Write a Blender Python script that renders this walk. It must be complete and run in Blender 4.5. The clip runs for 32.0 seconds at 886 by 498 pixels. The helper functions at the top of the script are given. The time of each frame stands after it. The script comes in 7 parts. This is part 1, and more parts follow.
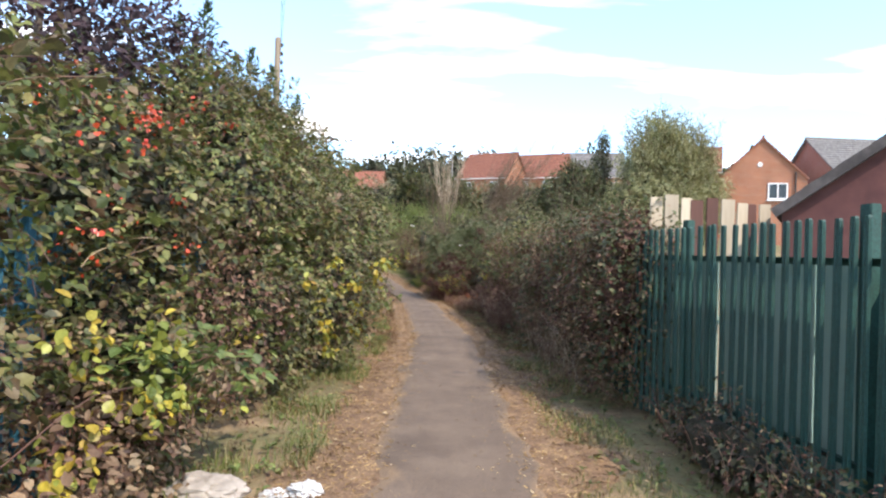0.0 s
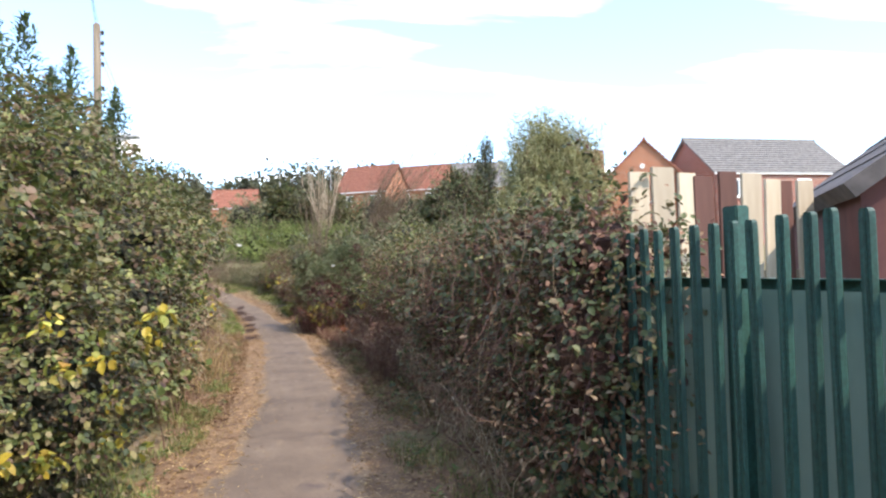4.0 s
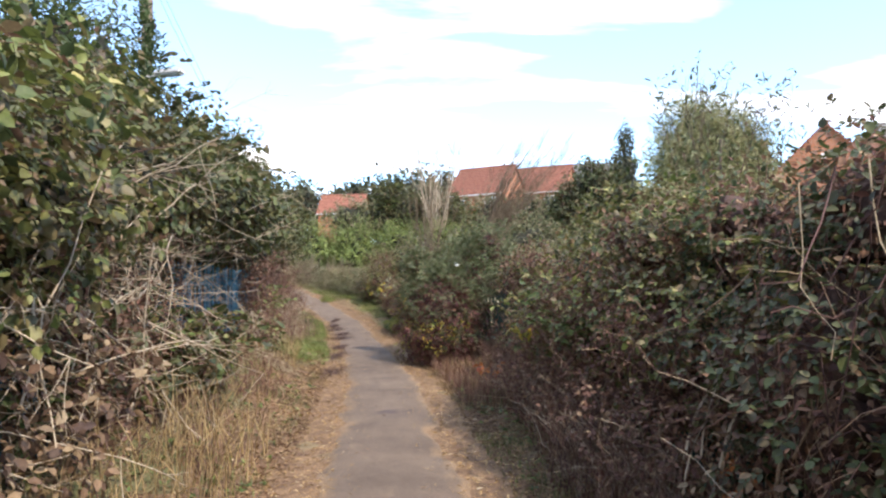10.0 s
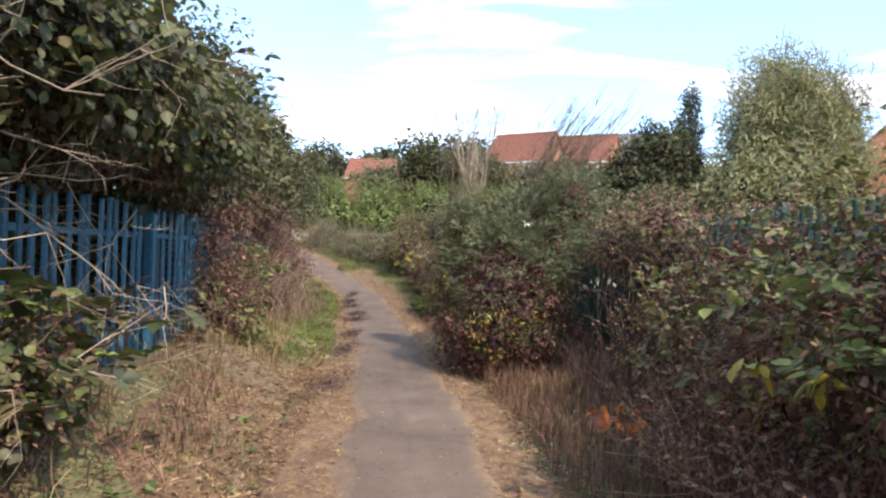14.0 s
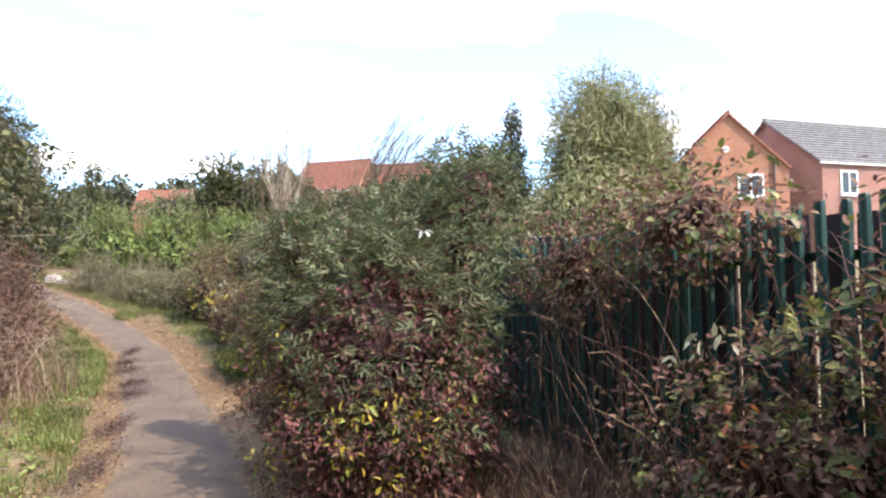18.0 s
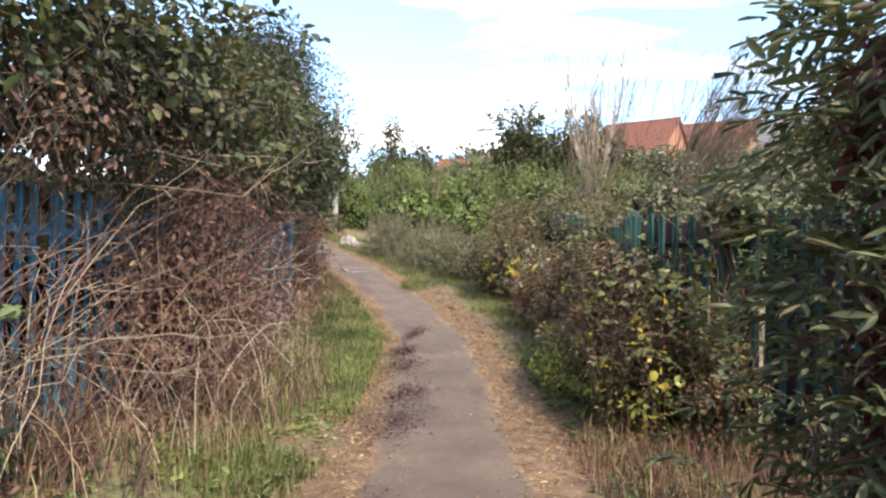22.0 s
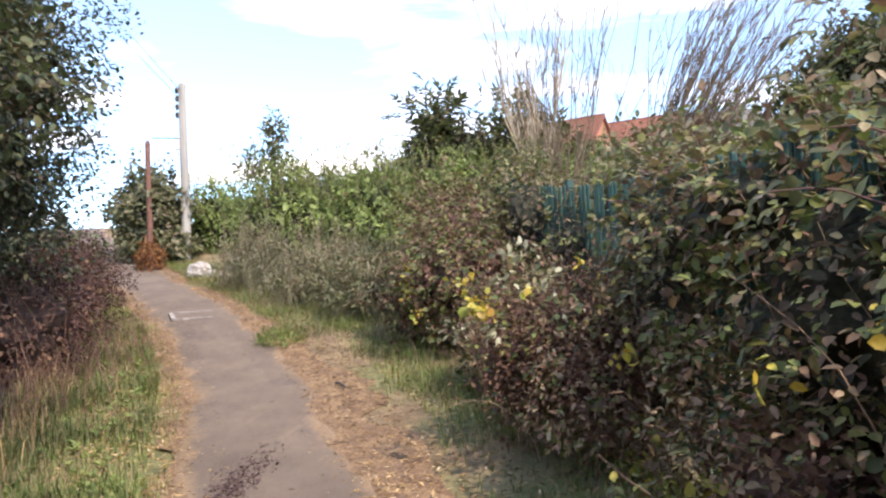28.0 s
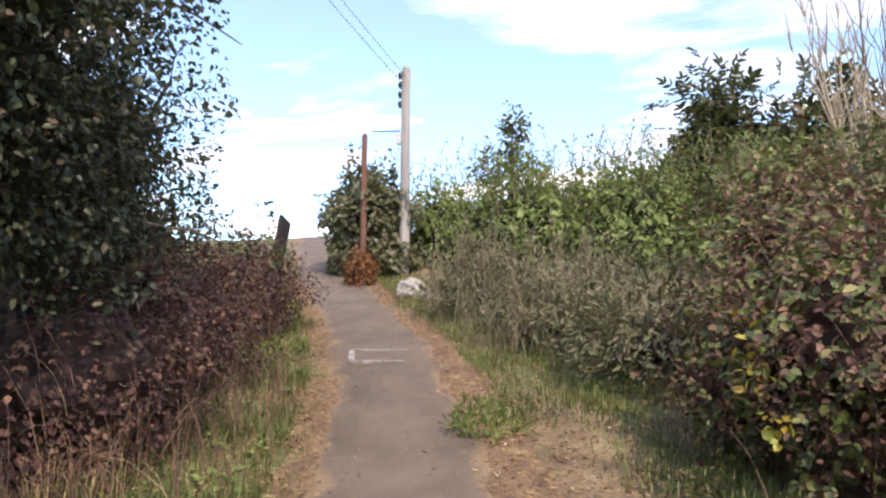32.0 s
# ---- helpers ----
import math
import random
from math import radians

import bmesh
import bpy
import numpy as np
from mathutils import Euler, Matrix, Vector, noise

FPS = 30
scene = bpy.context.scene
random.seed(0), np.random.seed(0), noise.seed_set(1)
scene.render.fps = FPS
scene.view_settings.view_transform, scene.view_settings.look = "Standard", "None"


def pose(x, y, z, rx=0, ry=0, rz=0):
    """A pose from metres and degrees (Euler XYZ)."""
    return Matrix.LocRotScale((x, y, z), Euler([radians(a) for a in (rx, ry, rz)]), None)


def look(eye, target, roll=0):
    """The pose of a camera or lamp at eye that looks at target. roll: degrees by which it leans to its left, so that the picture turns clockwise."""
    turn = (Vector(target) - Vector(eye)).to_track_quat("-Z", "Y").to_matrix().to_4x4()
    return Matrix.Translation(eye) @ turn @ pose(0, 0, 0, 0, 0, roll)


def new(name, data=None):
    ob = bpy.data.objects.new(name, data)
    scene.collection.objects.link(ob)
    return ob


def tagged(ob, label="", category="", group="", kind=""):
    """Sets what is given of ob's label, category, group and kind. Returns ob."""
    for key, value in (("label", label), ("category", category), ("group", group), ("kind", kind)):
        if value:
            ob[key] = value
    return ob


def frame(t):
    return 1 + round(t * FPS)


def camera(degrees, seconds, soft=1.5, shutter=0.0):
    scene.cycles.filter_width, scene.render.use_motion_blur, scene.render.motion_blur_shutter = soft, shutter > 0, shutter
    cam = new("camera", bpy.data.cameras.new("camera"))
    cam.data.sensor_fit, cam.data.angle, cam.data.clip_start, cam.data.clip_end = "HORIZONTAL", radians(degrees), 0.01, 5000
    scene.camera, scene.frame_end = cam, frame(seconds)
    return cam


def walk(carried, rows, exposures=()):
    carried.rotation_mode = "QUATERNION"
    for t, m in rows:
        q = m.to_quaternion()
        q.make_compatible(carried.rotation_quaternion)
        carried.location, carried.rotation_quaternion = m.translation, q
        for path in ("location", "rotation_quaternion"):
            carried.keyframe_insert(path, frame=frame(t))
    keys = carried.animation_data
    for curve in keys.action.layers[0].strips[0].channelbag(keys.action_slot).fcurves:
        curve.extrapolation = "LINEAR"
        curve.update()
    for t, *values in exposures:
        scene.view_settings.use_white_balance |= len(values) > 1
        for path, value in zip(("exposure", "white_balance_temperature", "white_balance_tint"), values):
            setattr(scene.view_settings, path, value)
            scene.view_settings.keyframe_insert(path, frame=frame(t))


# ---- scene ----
cam = camera(64.2, 32.0, soft=2.3)
PATH = [
    (0, (-0.000, -0.000, 1.501), (-0.000, 2.000, 1.511), 1.55),
    (0.5, (-0.011, 0.412, 1.499), (0.020, 2.411, 1.448), -0.21),
    (1, (0.002, 0.863, 1.514), (0.080, 2.861, 1.518), 0.54),
    (1.5, (0.032, 1.298, 1.542), (0.041, 3.297, 1.612), 1.67),
    (2, (0.040, 1.757, 1.558), (0.016, 3.755, 1.631), 1.11),
    (2.5, (0.132, 2.259, 1.551), (0.186, 4.255, 1.662), 0.39),
    (4.5, (0.462, 3.807, 1.622), (0.807, 5.777, 1.661), -1.72),
    (5, (0.496, 4.391, 1.610), (0.710, 6.379, 1.657), -0.86),
    (5.5, (0.447, 4.974, 1.597), (0.569, 6.970, 1.647), -2.59),
    (6, (0.414, 5.505, 1.583), (0.493, 7.503, 1.633), -2.87),
    (6.5, (0.400, 6.006, 1.589), (0.442, 8.005, 1.579), -2.53),
    (7, (0.378, 6.484, 1.564), (0.440, 8.480, 1.459), -0.68),
    (7.5, (0.397, 6.993, 1.544), (0.446, 8.989, 1.430), -0.77),
    (8, (0.330, 7.549, 1.527), (0.385, 9.548, 1.485), -0.28),
    (8.5, (0.310, 8.073, 1.503), (0.343, 10.073, 1.488), -1.23),
    (9, (0.246, 8.621, 1.495), (0.276, 10.621, 1.507), 2.15),
    (9.5, (0.204, 9.122, 1.481), (0.228, 11.122, 1.534), -2.10),
    (10, (0.160, 9.665, 1.459), (0.181, 11.663, 1.550), -0.61),
    (10.5, (0.064, 10.136, 1.436), (0.105, 12.135, 1.449), -0.70),
    (11, (0.037, 10.694, 1.437), (0.035, 12.691, 1.538), 0.63),
    (11.5, (-0.043, 11.210, 1.425), (-0.005, 13.208, 1.509), 0.83),
    (12, (-0.076, 11.735, 1.398), (-0.023, 13.732, 1.484), 1.05),
    (12.5, (-0.130, 12.279, 1.377), (-0.093, 14.278, 1.433), -0.33),
    (13, (-0.154, 12.816, 1.374), (-0.147, 14.816, 1.378), -1.43),
    (13.5, (-0.162, 13.311, 1.383), (-0.231, 15.310, 1.389), 1.54),
    (15.5, (-0.318, 15.369, 1.363), (-0.343, 17.369, 1.392), 1.22),
    (16, (-0.343, 15.763, 1.383), (-0.356, 17.763, 1.397), 0.86),
    (16.5, (-0.363, 16.144, 1.395), (-0.343, 18.144, 1.414), 0.23),
    (17, (-0.372, 16.544, 1.393), (-0.119, 18.527, 1.475), 2.18),
    (17.5, (-0.379, 16.959, 1.401), (0.190, 18.876, 1.453), 0.0),
    (18, (-0.430, 17.445, 1.381), (0.046, 19.385, 1.494), -0.75),
    (18.5, (-0.513, 18.095, 1.370), (-0.301, 20.082, 1.442), 1.21),
    (19, (-0.525, 18.675, 1.391), (-0.479, 20.673, 1.473), 1.07),
    (19.5, (-0.505, 19.202, 1.421), (-0.700, 21.188, 1.556), 0.04),
    (20, (-0.681, 19.859, 1.409), (-0.909, 21.844, 1.500), -0.08),
    (20.5, (-0.744, 20.444, 1.383), (-0.990, 22.428, 1.450), 1.14),
    (21, (-0.850, 20.993, 1.359), (-1.114, 22.975, 1.403), 2.18),
    (21.5, (-0.929, 21.565, 1.340), (-1.211, 23.544, 1.407), 0.97),
    (22, (-0.982, 22.056, 1.346), (-1.302, 24.030, 1.378), 1.45),
    (22.5, (-1.024, 22.442, 1.336), (-1.258, 24.428, 1.380), -0.03),
    (23, (-1.114, 22.848, 1.319), (-1.222, 24.843, 1.406), 1.82),
    (23.5, (-1.277, 23.214, 1.297), (-1.064, 25.198, 1.430), 0.78),
    (24, (-1.317, 23.567, 1.285), (-0.815, 25.501, 1.369), -0.47),
    (24.5, (-1.280, 24.015, 1.288), (-0.655, 25.913, 1.355), -0.81),
    (25, (-1.315, 24.367, 1.297), (-0.708, 26.271, 1.377), -2.21),
    (25.5, (-1.356, 24.954, 1.312), (-0.854, 26.888, 1.394), -3.02),
    (26, (-1.414, 25.470, 1.327), (-1.032, 27.431, 1.421), -2.51),
    (26.5, (-1.406, 25.993, 1.341), (-1.172, 27.976, 1.444), -1.63),
    (28.5, (-1.761, 29.258, 1.352), (-1.950, 31.246, 1.449), -1.72),
    (29, (-1.896, 29.838, 1.356), (-2.196, 31.811, 1.476), 0.31),
    (29.5, (-1.990, 30.308, 1.364), (-2.344, 32.274, 1.462), 0.34),
    (30, (-2.037, 30.712, 1.382), (-2.417, 32.673, 1.496), 0.36),
    (30.5, (-2.121, 31.086, 1.417), (-2.609, 33.022, 1.524), -0.02),
    (31, (-2.209, 31.448, 1.467), (-2.791, 33.357, 1.601), -0.13),
    (31.5, (-2.318, 31.793, 1.522), (-2.995, 33.670, 1.656), 1.29),
    (32, (-2.440, 32.148, 1.585), (-3.183, 33.998, 1.744), 0.53),
]
walk(cam, [(t, look(eye, target, roll)) for t, eye, target, roll in PATH], exposures=[(0, 0.85, 6850, 17), (5.5, 1.05, 6850, 17), (9, 0.95, 6850, 17), (13, 0.85, 6900, 18.5), (16, 0.80, 6900, 18.5), (18, 1.20, 6900, 18.5), (19, 1.05, 6950, 18.5), (20, 0.90, 6950, 18.5), (23, 1.00, 6950, 17), (24, 1.10, 6950, 17), (25, 1.37, 6980, 18), (26, 1.45, 7000, 19), (29, 0.74, 6950, 20.5), (32, 0.59, 7050, 21.5)])

# ---- light ----
SUN_AZ, SUN_EL = 141.0, 46.0   # degrees clockwise from +y, and above the horizon
world = bpy.data.worlds.new("sky")
scene.world = world
world.use_nodes = True
wn, wl = world.node_tree.nodes, world.node_tree.links
wn.clear()
sky = wn.new("ShaderNodeTexSky")
sky.sky_type, sky.sun_disc = "NISHITA", False
sky.dust_density, sky.ozone_density = 0.6, 1.6
sky.sun_elevation, sky.sun_rotation = radians(SUN_EL), radians(SUN_AZ)
coord = wn.new("ShaderNodeTexCoord")
sep = wn.new("ShaderNodeSeparateXYZ")
wl.new(coord.outputs["Generated"], sep.inputs[0])
# clouds lie on a flat layer: the direction divided by its height
high = wn.new("ShaderNodeMath")
high.operation = "ADD"
high.inputs[1].default_value = 0.10
wl.new(sep.outputs["Z"], high.inputs[0])
top = wn.new("ShaderNodeMath")
top.operation = "MAXIMUM"
top.inputs[1].default_value = 0.04
wl.new(high.outputs[0], top.inputs[0])
flat = wn.new("ShaderNodeVectorMath")
flat.operation = "DIVIDE"
wl.new(coord.outputs["Generated"], flat.inputs[0])
wl.new(top.outputs[0], flat.inputs[1])
place = wn.new("ShaderNodeMapping")
place.inputs["Location"].default_value = (5.3, 0.4, 0)
place.inputs["Rotation"].default_value = (0, 0, radians(12))
place.inputs["Scale"].default_value = (0.42, 1.0, 0.0)
wl.new(flat.outputs[0], place.inputs[0])
clouds = wn.new("ShaderNodeTexNoise")
clouds.inputs["Scale"].default_value, clouds.inputs["Detail"].default_value = 1.7, 7
clouds.inputs["Roughness"].default_value, clouds.inputs["Distortion"].default_value = 0.5, 0.25
wl.new(place.outputs[0], clouds.inputs["Vector"])
cover = wn.new("ShaderNodeValToRGB")
cover.color_ramp.elements[0].position, cover.color_ramp.elements[1].position = 0.5, 0.645
cover.color_ramp.elements[0].color, cover.color_ramp.elements[1].color = (0.10, 0.10, 0.10, 1), (1, 1, 1, 1)
wl.new(clouds.outputs["Fac"], cover.inputs[0])
white = wn.new("ShaderNodeMixRGB")
white.inputs[2].default_value = (8.6, 8.7, 8.8, 1)
wl.new(cover.outputs[0], white.inputs[0])
clear = wn.new("ShaderNodeMixRGB")
clear.blend_type = "MULTIPLY"
clear.inputs[0].default_value, clear.inputs[2].default_value = 1.0, (1.1, 1.5, 1.75, 1)
wl.new(sky.outputs[0], clear.inputs[1])
wl.new(clear.outputs[0], white.inputs[1])
glow = wn.new("ShaderNodeBackground")
glow.inputs["Strength"].default_value = 0.15
wl.new(white.outputs[0], glow.inputs[0])
wl.new(glow.outputs[0], wn.new("ShaderNodeOutputWorld").inputs[0])

sun = new("sun", bpy.data.lights.new("sun", "SUN"))
sun.data.energy, sun.data.angle, sun.data.color = 3.3, radians(0.6), (1.0, 0.92, 0.79)
a, e = radians(SUN_AZ), radians(SUN_EL)
sun.matrix_world = look((30 * math.sin(a) * math.cos(e), 30 * math.cos(a) * math.cos(e), 30 * math.sin(e)), (0, 0, 0))


# ---- materials ----
def nodes_of(name):
    m = bpy.data.materials.new(name)
    m.use_nodes = True
    nt = m.node_tree
    return m, nt, nt.nodes["Principled BSDF"]


def ramp_node(nt, source, stops, constant=False):
    r = nt.nodes.new("ShaderNodeValToRGB")
    r.color_ramp.interpolation = "CONSTANT" if constant else "LINEAR"
    while len(r.color_ramp.elements) < len(stops):
        r.color_ramp.elements.new(0.5)
    for el, (p, c) in zip(r.color_ramp.elements, stops):
        el.position, el.color = p, (*c, 1)
    nt.links.new(source, r.inputs[0])
    return r.outputs[0]


def noise_node(nt, scale, detail=4, rough=0.55, stretch=(1, 1, 1)):
    co = nt.nodes.new("ShaderNodeTexCoord")
    mp = nt.nodes.new("ShaderNodeMapping")
    mp.inputs["Scale"].default_value = stretch
    n = nt.nodes.new("ShaderNodeTexNoise")
    n.inputs["Scale"].default_value, n.inputs["Detail"].default_value, n.inputs["Roughness"].default_value = scale, detail, rough
    nt.links.new(co.outputs["Object"], mp.inputs[0])
    nt.links.new(mp.outputs[0], n.inputs["Vector"])
    return n.outputs["Fac"]


def mixed(nt, a, b, fac, how="MIX"):
    m = nt.nodes.new("ShaderNodeMixRGB")
    m.blend_type = how
    for sock, v in ((m.inputs[0], fac), (m.inputs[1], a), (m.inputs[2], b)):
        if isinstance(v, (int, float)):
            sock.default_value = v
        elif isinstance(v, tuple):
            sock.default_value = (*v, 1)
        else:
            nt.links.new(v, sock)
    return m.outputs[0]


def bump(nt, bsdf, height, strength=0.4, distance=0.01):
    b = nt.nodes.new("ShaderNodeBump")
    b.inputs["Strength"].default_value, b.inputs["Distance"].default_value = strength, distance
    nt.links.new(height, b.inputs["Height"])
    nt.links.new(b.outputs[0], bsdf.inputs["Normal"])


def leafy(name, stops, gloss=0.55, through_light=0.3, vary=0.35, zone=0.0):
    """Leaves: each one takes its colour from the stops by its own random number, with blotches."""
    m, nt, bsdf = nodes_of(name)
    geo = nt.nodes.new("ShaderNodeNewGeometry")
    col = ramp_node(nt, geo.outputs["Random Per Island"], stops)
    blot = ramp_node(nt, noise_node(nt, 1.4, 3), [(0.3, (1 - vary,) * 3), (0.7, (1 + vary,) * 3)])
    col = mixed(nt, col, blot, 1.0, "MULTIPLY")
    if zone:
        fade = ramp_node(nt, noise_node(nt, 1.1, 4, 0.6), [(0.46, (0, 0, 0)), (0.66, (zone,) * 3)])
        brown = ramp_node(nt, geo.outputs["Random Per Island"], [(0, (0.06, 0.038, 0.026)), (0.5, (0.12, 0.08, 0.048)), (1, (0.19, 0.14, 0.075))])
        col = mixed(nt, col, brown, fade)
    fine = ramp_node(nt, noise_node(nt, 60, 2), [(0.3, (0.8, 0.8, 0.75)), (0.7, (1.15, 1.15, 1.1))])
    col = mixed(nt, col, fine, 1.0, "MULTIPLY")
    nt.links.new(col, bsdf.inputs["Base Color"])
    bsdf.inputs["Roughness"].default_value = gloss
    tr = nt.nodes.new("ShaderNodeBsdfTranslucent")
    nt.links.new(col, tr.inputs[0])
    mx = nt.nodes.new("ShaderNodeMixShader")
    mx.inputs[0].default_value = through_light
    out = nt.nodes["Material Output"]
    nt.links.new(bsdf.outputs[0], mx.inputs[1])
    nt.links.new(tr.outputs[0], mx.inputs[2])
    nt.links.new(mx.outputs[0], out.inputs[0])
    return m


def mottled(name, stops, scale, rough=0.8, detail=5, bump_by=0.4, stretch=(1, 1, 1), fine=0, metal=0.0, per_object=0.0, dist=0.01):
    """A surface whose colour wanders through the stops, with relief from the same grain."""
    m, nt, bsdf = nodes_of(name)
    fac = noise_node(nt, scale, detail, stretch=stretch)
    col = ramp_node(nt, fac, stops)
    if fine:
        f = noise_node(nt, fine, 3)
        col = mixed(nt, col, ramp_node(nt, f, [(0.35, (0.72,) * 3), (0.65, (1.25,) * 3)]), 1.0, "MULTIPLY")
        fac = f
    if per_object:
        info = nt.nodes.new("ShaderNodeObjectInfo")
        col = mixed(nt, col, ramp_node(nt, info.outputs["Random"], [(0, (1 - per_object,) * 3), (1, (1 + per_object,) * 3)]), 1.0, "MULTIPLY")
    nt.links.new(col, bsdf.inputs["Base Color"])
    bsdf.inputs["Roughness"].default_value, bsdf.inputs["Metallic"].default_value = rough, metal
    if bump_by:
        bump(nt, bsdf, fac, bump_by, dist)
    return m


G1, G2, G3 = (0.035, 0.075, 0.02), (0.07, 0.13, 0.03), (0.12, 0.19, 0.045)
LEAF_BRAMBLE = leafy("bramble_leaf", [(0, (0.04, 0.062, 0.022)), (0.25, (0.088, 0.12, 0.033)), (0.5, (0.148, 0.178, 0.045)), (0.66, (0.215, 0.22, 0.066)), (0.77, (0.15, 0.115, 0.055)), (0.86, (0.17, 0.10, 0.055)), (0.92, (0.12, 0.06, 0.045)), (0.97, (0.3, 0.26, 0.13)), (1, (0.4, 0.36, 0.13))], zone=0.7)
# darker copy of the bramble leaf, hedge shade in its colour; also on dark trees
LEAF_DARK = leafy("shade_dark_hedge_leaf", [(0, (0.03, 0.044, 0.02)), (0.45, (0.064, 0.09, 0.033)), (0.75, (0.108, 0.13, 0.05)), (0.87, (0.11, 0.088, 0.046)), (1, (0.15, 0.115, 0.06))], zone=0.3)
LEAF_DRY = leafy("withered_leaf", [(0, (0.08, 0.045, 0.034)), (0.4, (0.16, 0.095, 0.06)), (0.7, (0.25, 0.165, 0.10)), (1, (0.36, 0.27, 0.17))], gloss=0.7)
LEAF_MAROON = leafy("maroon_leaf", [(0, (0.065, 0.02, 0.024)), (0.5, (0.13, 0.04, 0.042)), (0.8, (0.19, 0.075, 0.055)), (1, (0.17, 0.13, 0.06))], gloss=0.6)
# maroon leaf taken darker, the evergreen's shade being put into the colour
LEAF_THICKET = leafy("shade_dark_thicket_leaf", [(0, (0.032, 0.014, 0.015)), (0.5, (0.07, 0.028, 0.026)), (0.85, (0.11, 0.055, 0.04)), (1, (0.09, 0.08, 0.035))], gloss=0.7)
LEAF_YELLOW = leafy("yellow_leaf", [(0, (0.38, 0.27, 0.04)), (0.4, (0.56, 0.43, 0.06)), (0.7, (0.4, 0.42, 0.09)), (0.9, (0.26, 0.32, 0.07)), (1, (0.5, 0.27, 0.05))], gloss=0.5)
LEAF_LIME = leafy("lime_leaf", [(0, (0.11, 0.15, 0.03)), (0.5, (0.22, 0.24, 0.045)), (0.8, (0.36, 0.33, 0.06)), (1, (0.5, 0.4, 0.07))], gloss=0.5)
LEAF_PLUM = leafy("purple_leaf", [(0, (0.02, 0.012, 0.018)), (0.6, (0.05, 0.025, 0.035)), (1, (0.08, 0.045, 0.05))])
LEAF_CONIFER = leafy("conifer_spray", [(0, (0.03, 0.05, 0.02)), (0.5, (0.065, 0.1, 0.034)), (1, (0.11, 0.15, 0.055))], gloss=0.6)
LEAF_TREE = leafy("tree_leaf", [(0, (0.03, 0.04, 0.016)), (0.45, (0.068, 0.09, 0.029)), (0.8, (0.125, 0.135, 0.043)), (1, (0.18, 0.125, 0.06))], zone=0.5)
LEAF_HOLLY = leafy("dark_glossy_leaf", [(0, (0.018, 0.026, 0.012)), (0.5, (0.038, 0.052, 0.022)), (0.85, (0.07, 0.082, 0.034)), (1, (0.11, 0.08, 0.045))], gloss=0.5)
LEAF_ELDER = leafy("elder_leaf", [(0, (0.055, 0.07, 0.032)), (0.45, (0.105, 0.13, 0.058)), (0.75, (0.16, 0.185, 0.085)), (0.9, (0.2, 0.2, 0.1)), (1, (0.13, 0.06, 0.05))], gloss=0.6)
LEAF_WILLOW = leafy("willow_leaf", [(0, (0.19, 0.20, 0.09)), (0.5, (0.33, 0.335, 0.17)), (1, (0.48, 0.47, 0.28))], gloss=0.5, vary=0.25)
LEAF_BRIGHT = leafy("bright_hedge_leaf", [(0, (0.105, 0.145, 0.04)), (0.5, (0.19, 0.245, 0.07)), (1, (0.29, 0.345, 0.115))])
LEAF_FRESH = leafy("fresh_bramble_leaf", [(0, (0.06, 0.10, 0.03)), (0.5, (0.11, 0.165, 0.045)), (0.85, (0.17, 0.23, 0.07)), (1, (0.25, 0.27, 0.09))])
LEAF_OLIVE = leafy("scrub_leaf", [(0, (0.085, 0.095, 0.042)), (0.5, (0.15, 0.16, 0.075)), (0.8, (0.2, 0.18, 0.105)), (1, (0.24, 0.18, 0.13))])
LEAF_FAR = leafy("distant_leaf", [(0, (0.05, 0.06, 0.035)), (1, (0.11, 0.12, 0.07))])
GRASS_GREEN = leafy("grass_blade", [(0, (0.075, 0.115, 0.025)), (0.5, (0.14, 0.19, 0.045)), (0.8, (0.22, 0.24, 0.08)), (1, (0.38, 0.33, 0.17))], gloss=0.6)
# grass blades in darker greens, with the verge's shade put into the colour
GRASS_SHADE = leafy("shade_dark_grass_blade", [(0, (0.04, 0.065, 0.018)), (0.6, (0.085, 0.12, 0.03)), (1, (0.2, 0.17, 0.09))], gloss=0.7)
GRASS_DRY = leafy("dry_grass_blade", [(0, (0.2, 0.13, 0.07)), (0.5, (0.34, 0.24, 0.12)), (1, (0.5, 0.38, 0.2))], gloss=0.7)
STRAW = leafy("straw_litter", [(0, (0.19, 0.11, 0.05)), (0.5, (0.36, 0.235, 0.105)), (0.9, (0.5, 0.36, 0.18)), (1, (0.66, 0.55, 0.38))], gloss=0.8, through_light=0.1)
LEAF_CREAM = leafy("bleached_leaf", [(0, (0.26, 0.26, 0.16)), (0.5, (0.40, 0.40, 0.27)), (1, (0.52, 0.51, 0.38))], gloss=0.7)
WEED_GREY = leafy("grey_weed", [(0, (0.16, 0.145, 0.085)), (0.5, (0.26, 0.24, 0.145)), (1, (0.36, 0.33, 0.22))], gloss=0.8)
BERRY = leafy("red_hip", [(0, (0.4, 0.035, 0.02)), (1, (0.52, 0.09, 0.03))], gloss=0.3, through_light=0.0)
WHITE_PETAL = leafy("white_petal", [(0, (0.8, 0.8, 0.72)), (1, (0.88, 0.88, 0.85))])
ORANGE_LEAF = leafy("orange_leaf", [(0, (0.38, 0.085, 0.03)), (1, (0.45, 0.18, 0.05))])
STEM = leafy("woody_stem", [(0, (0.065, 0.026, 0.024)), (0.5, (0.13, 0.068, 0.052)), (0.85, (0.22, 0.14, 0.095)), (1, (0.38, 0.29, 0.19))], gloss=0.8, through_light=0.0)
STEM_PALE = leafy("bleached_stem", [(0, (0.28, 0.21, 0.15)), (1, (0.5, 0.42, 0.32))], gloss=0.8, through_light=0.0)
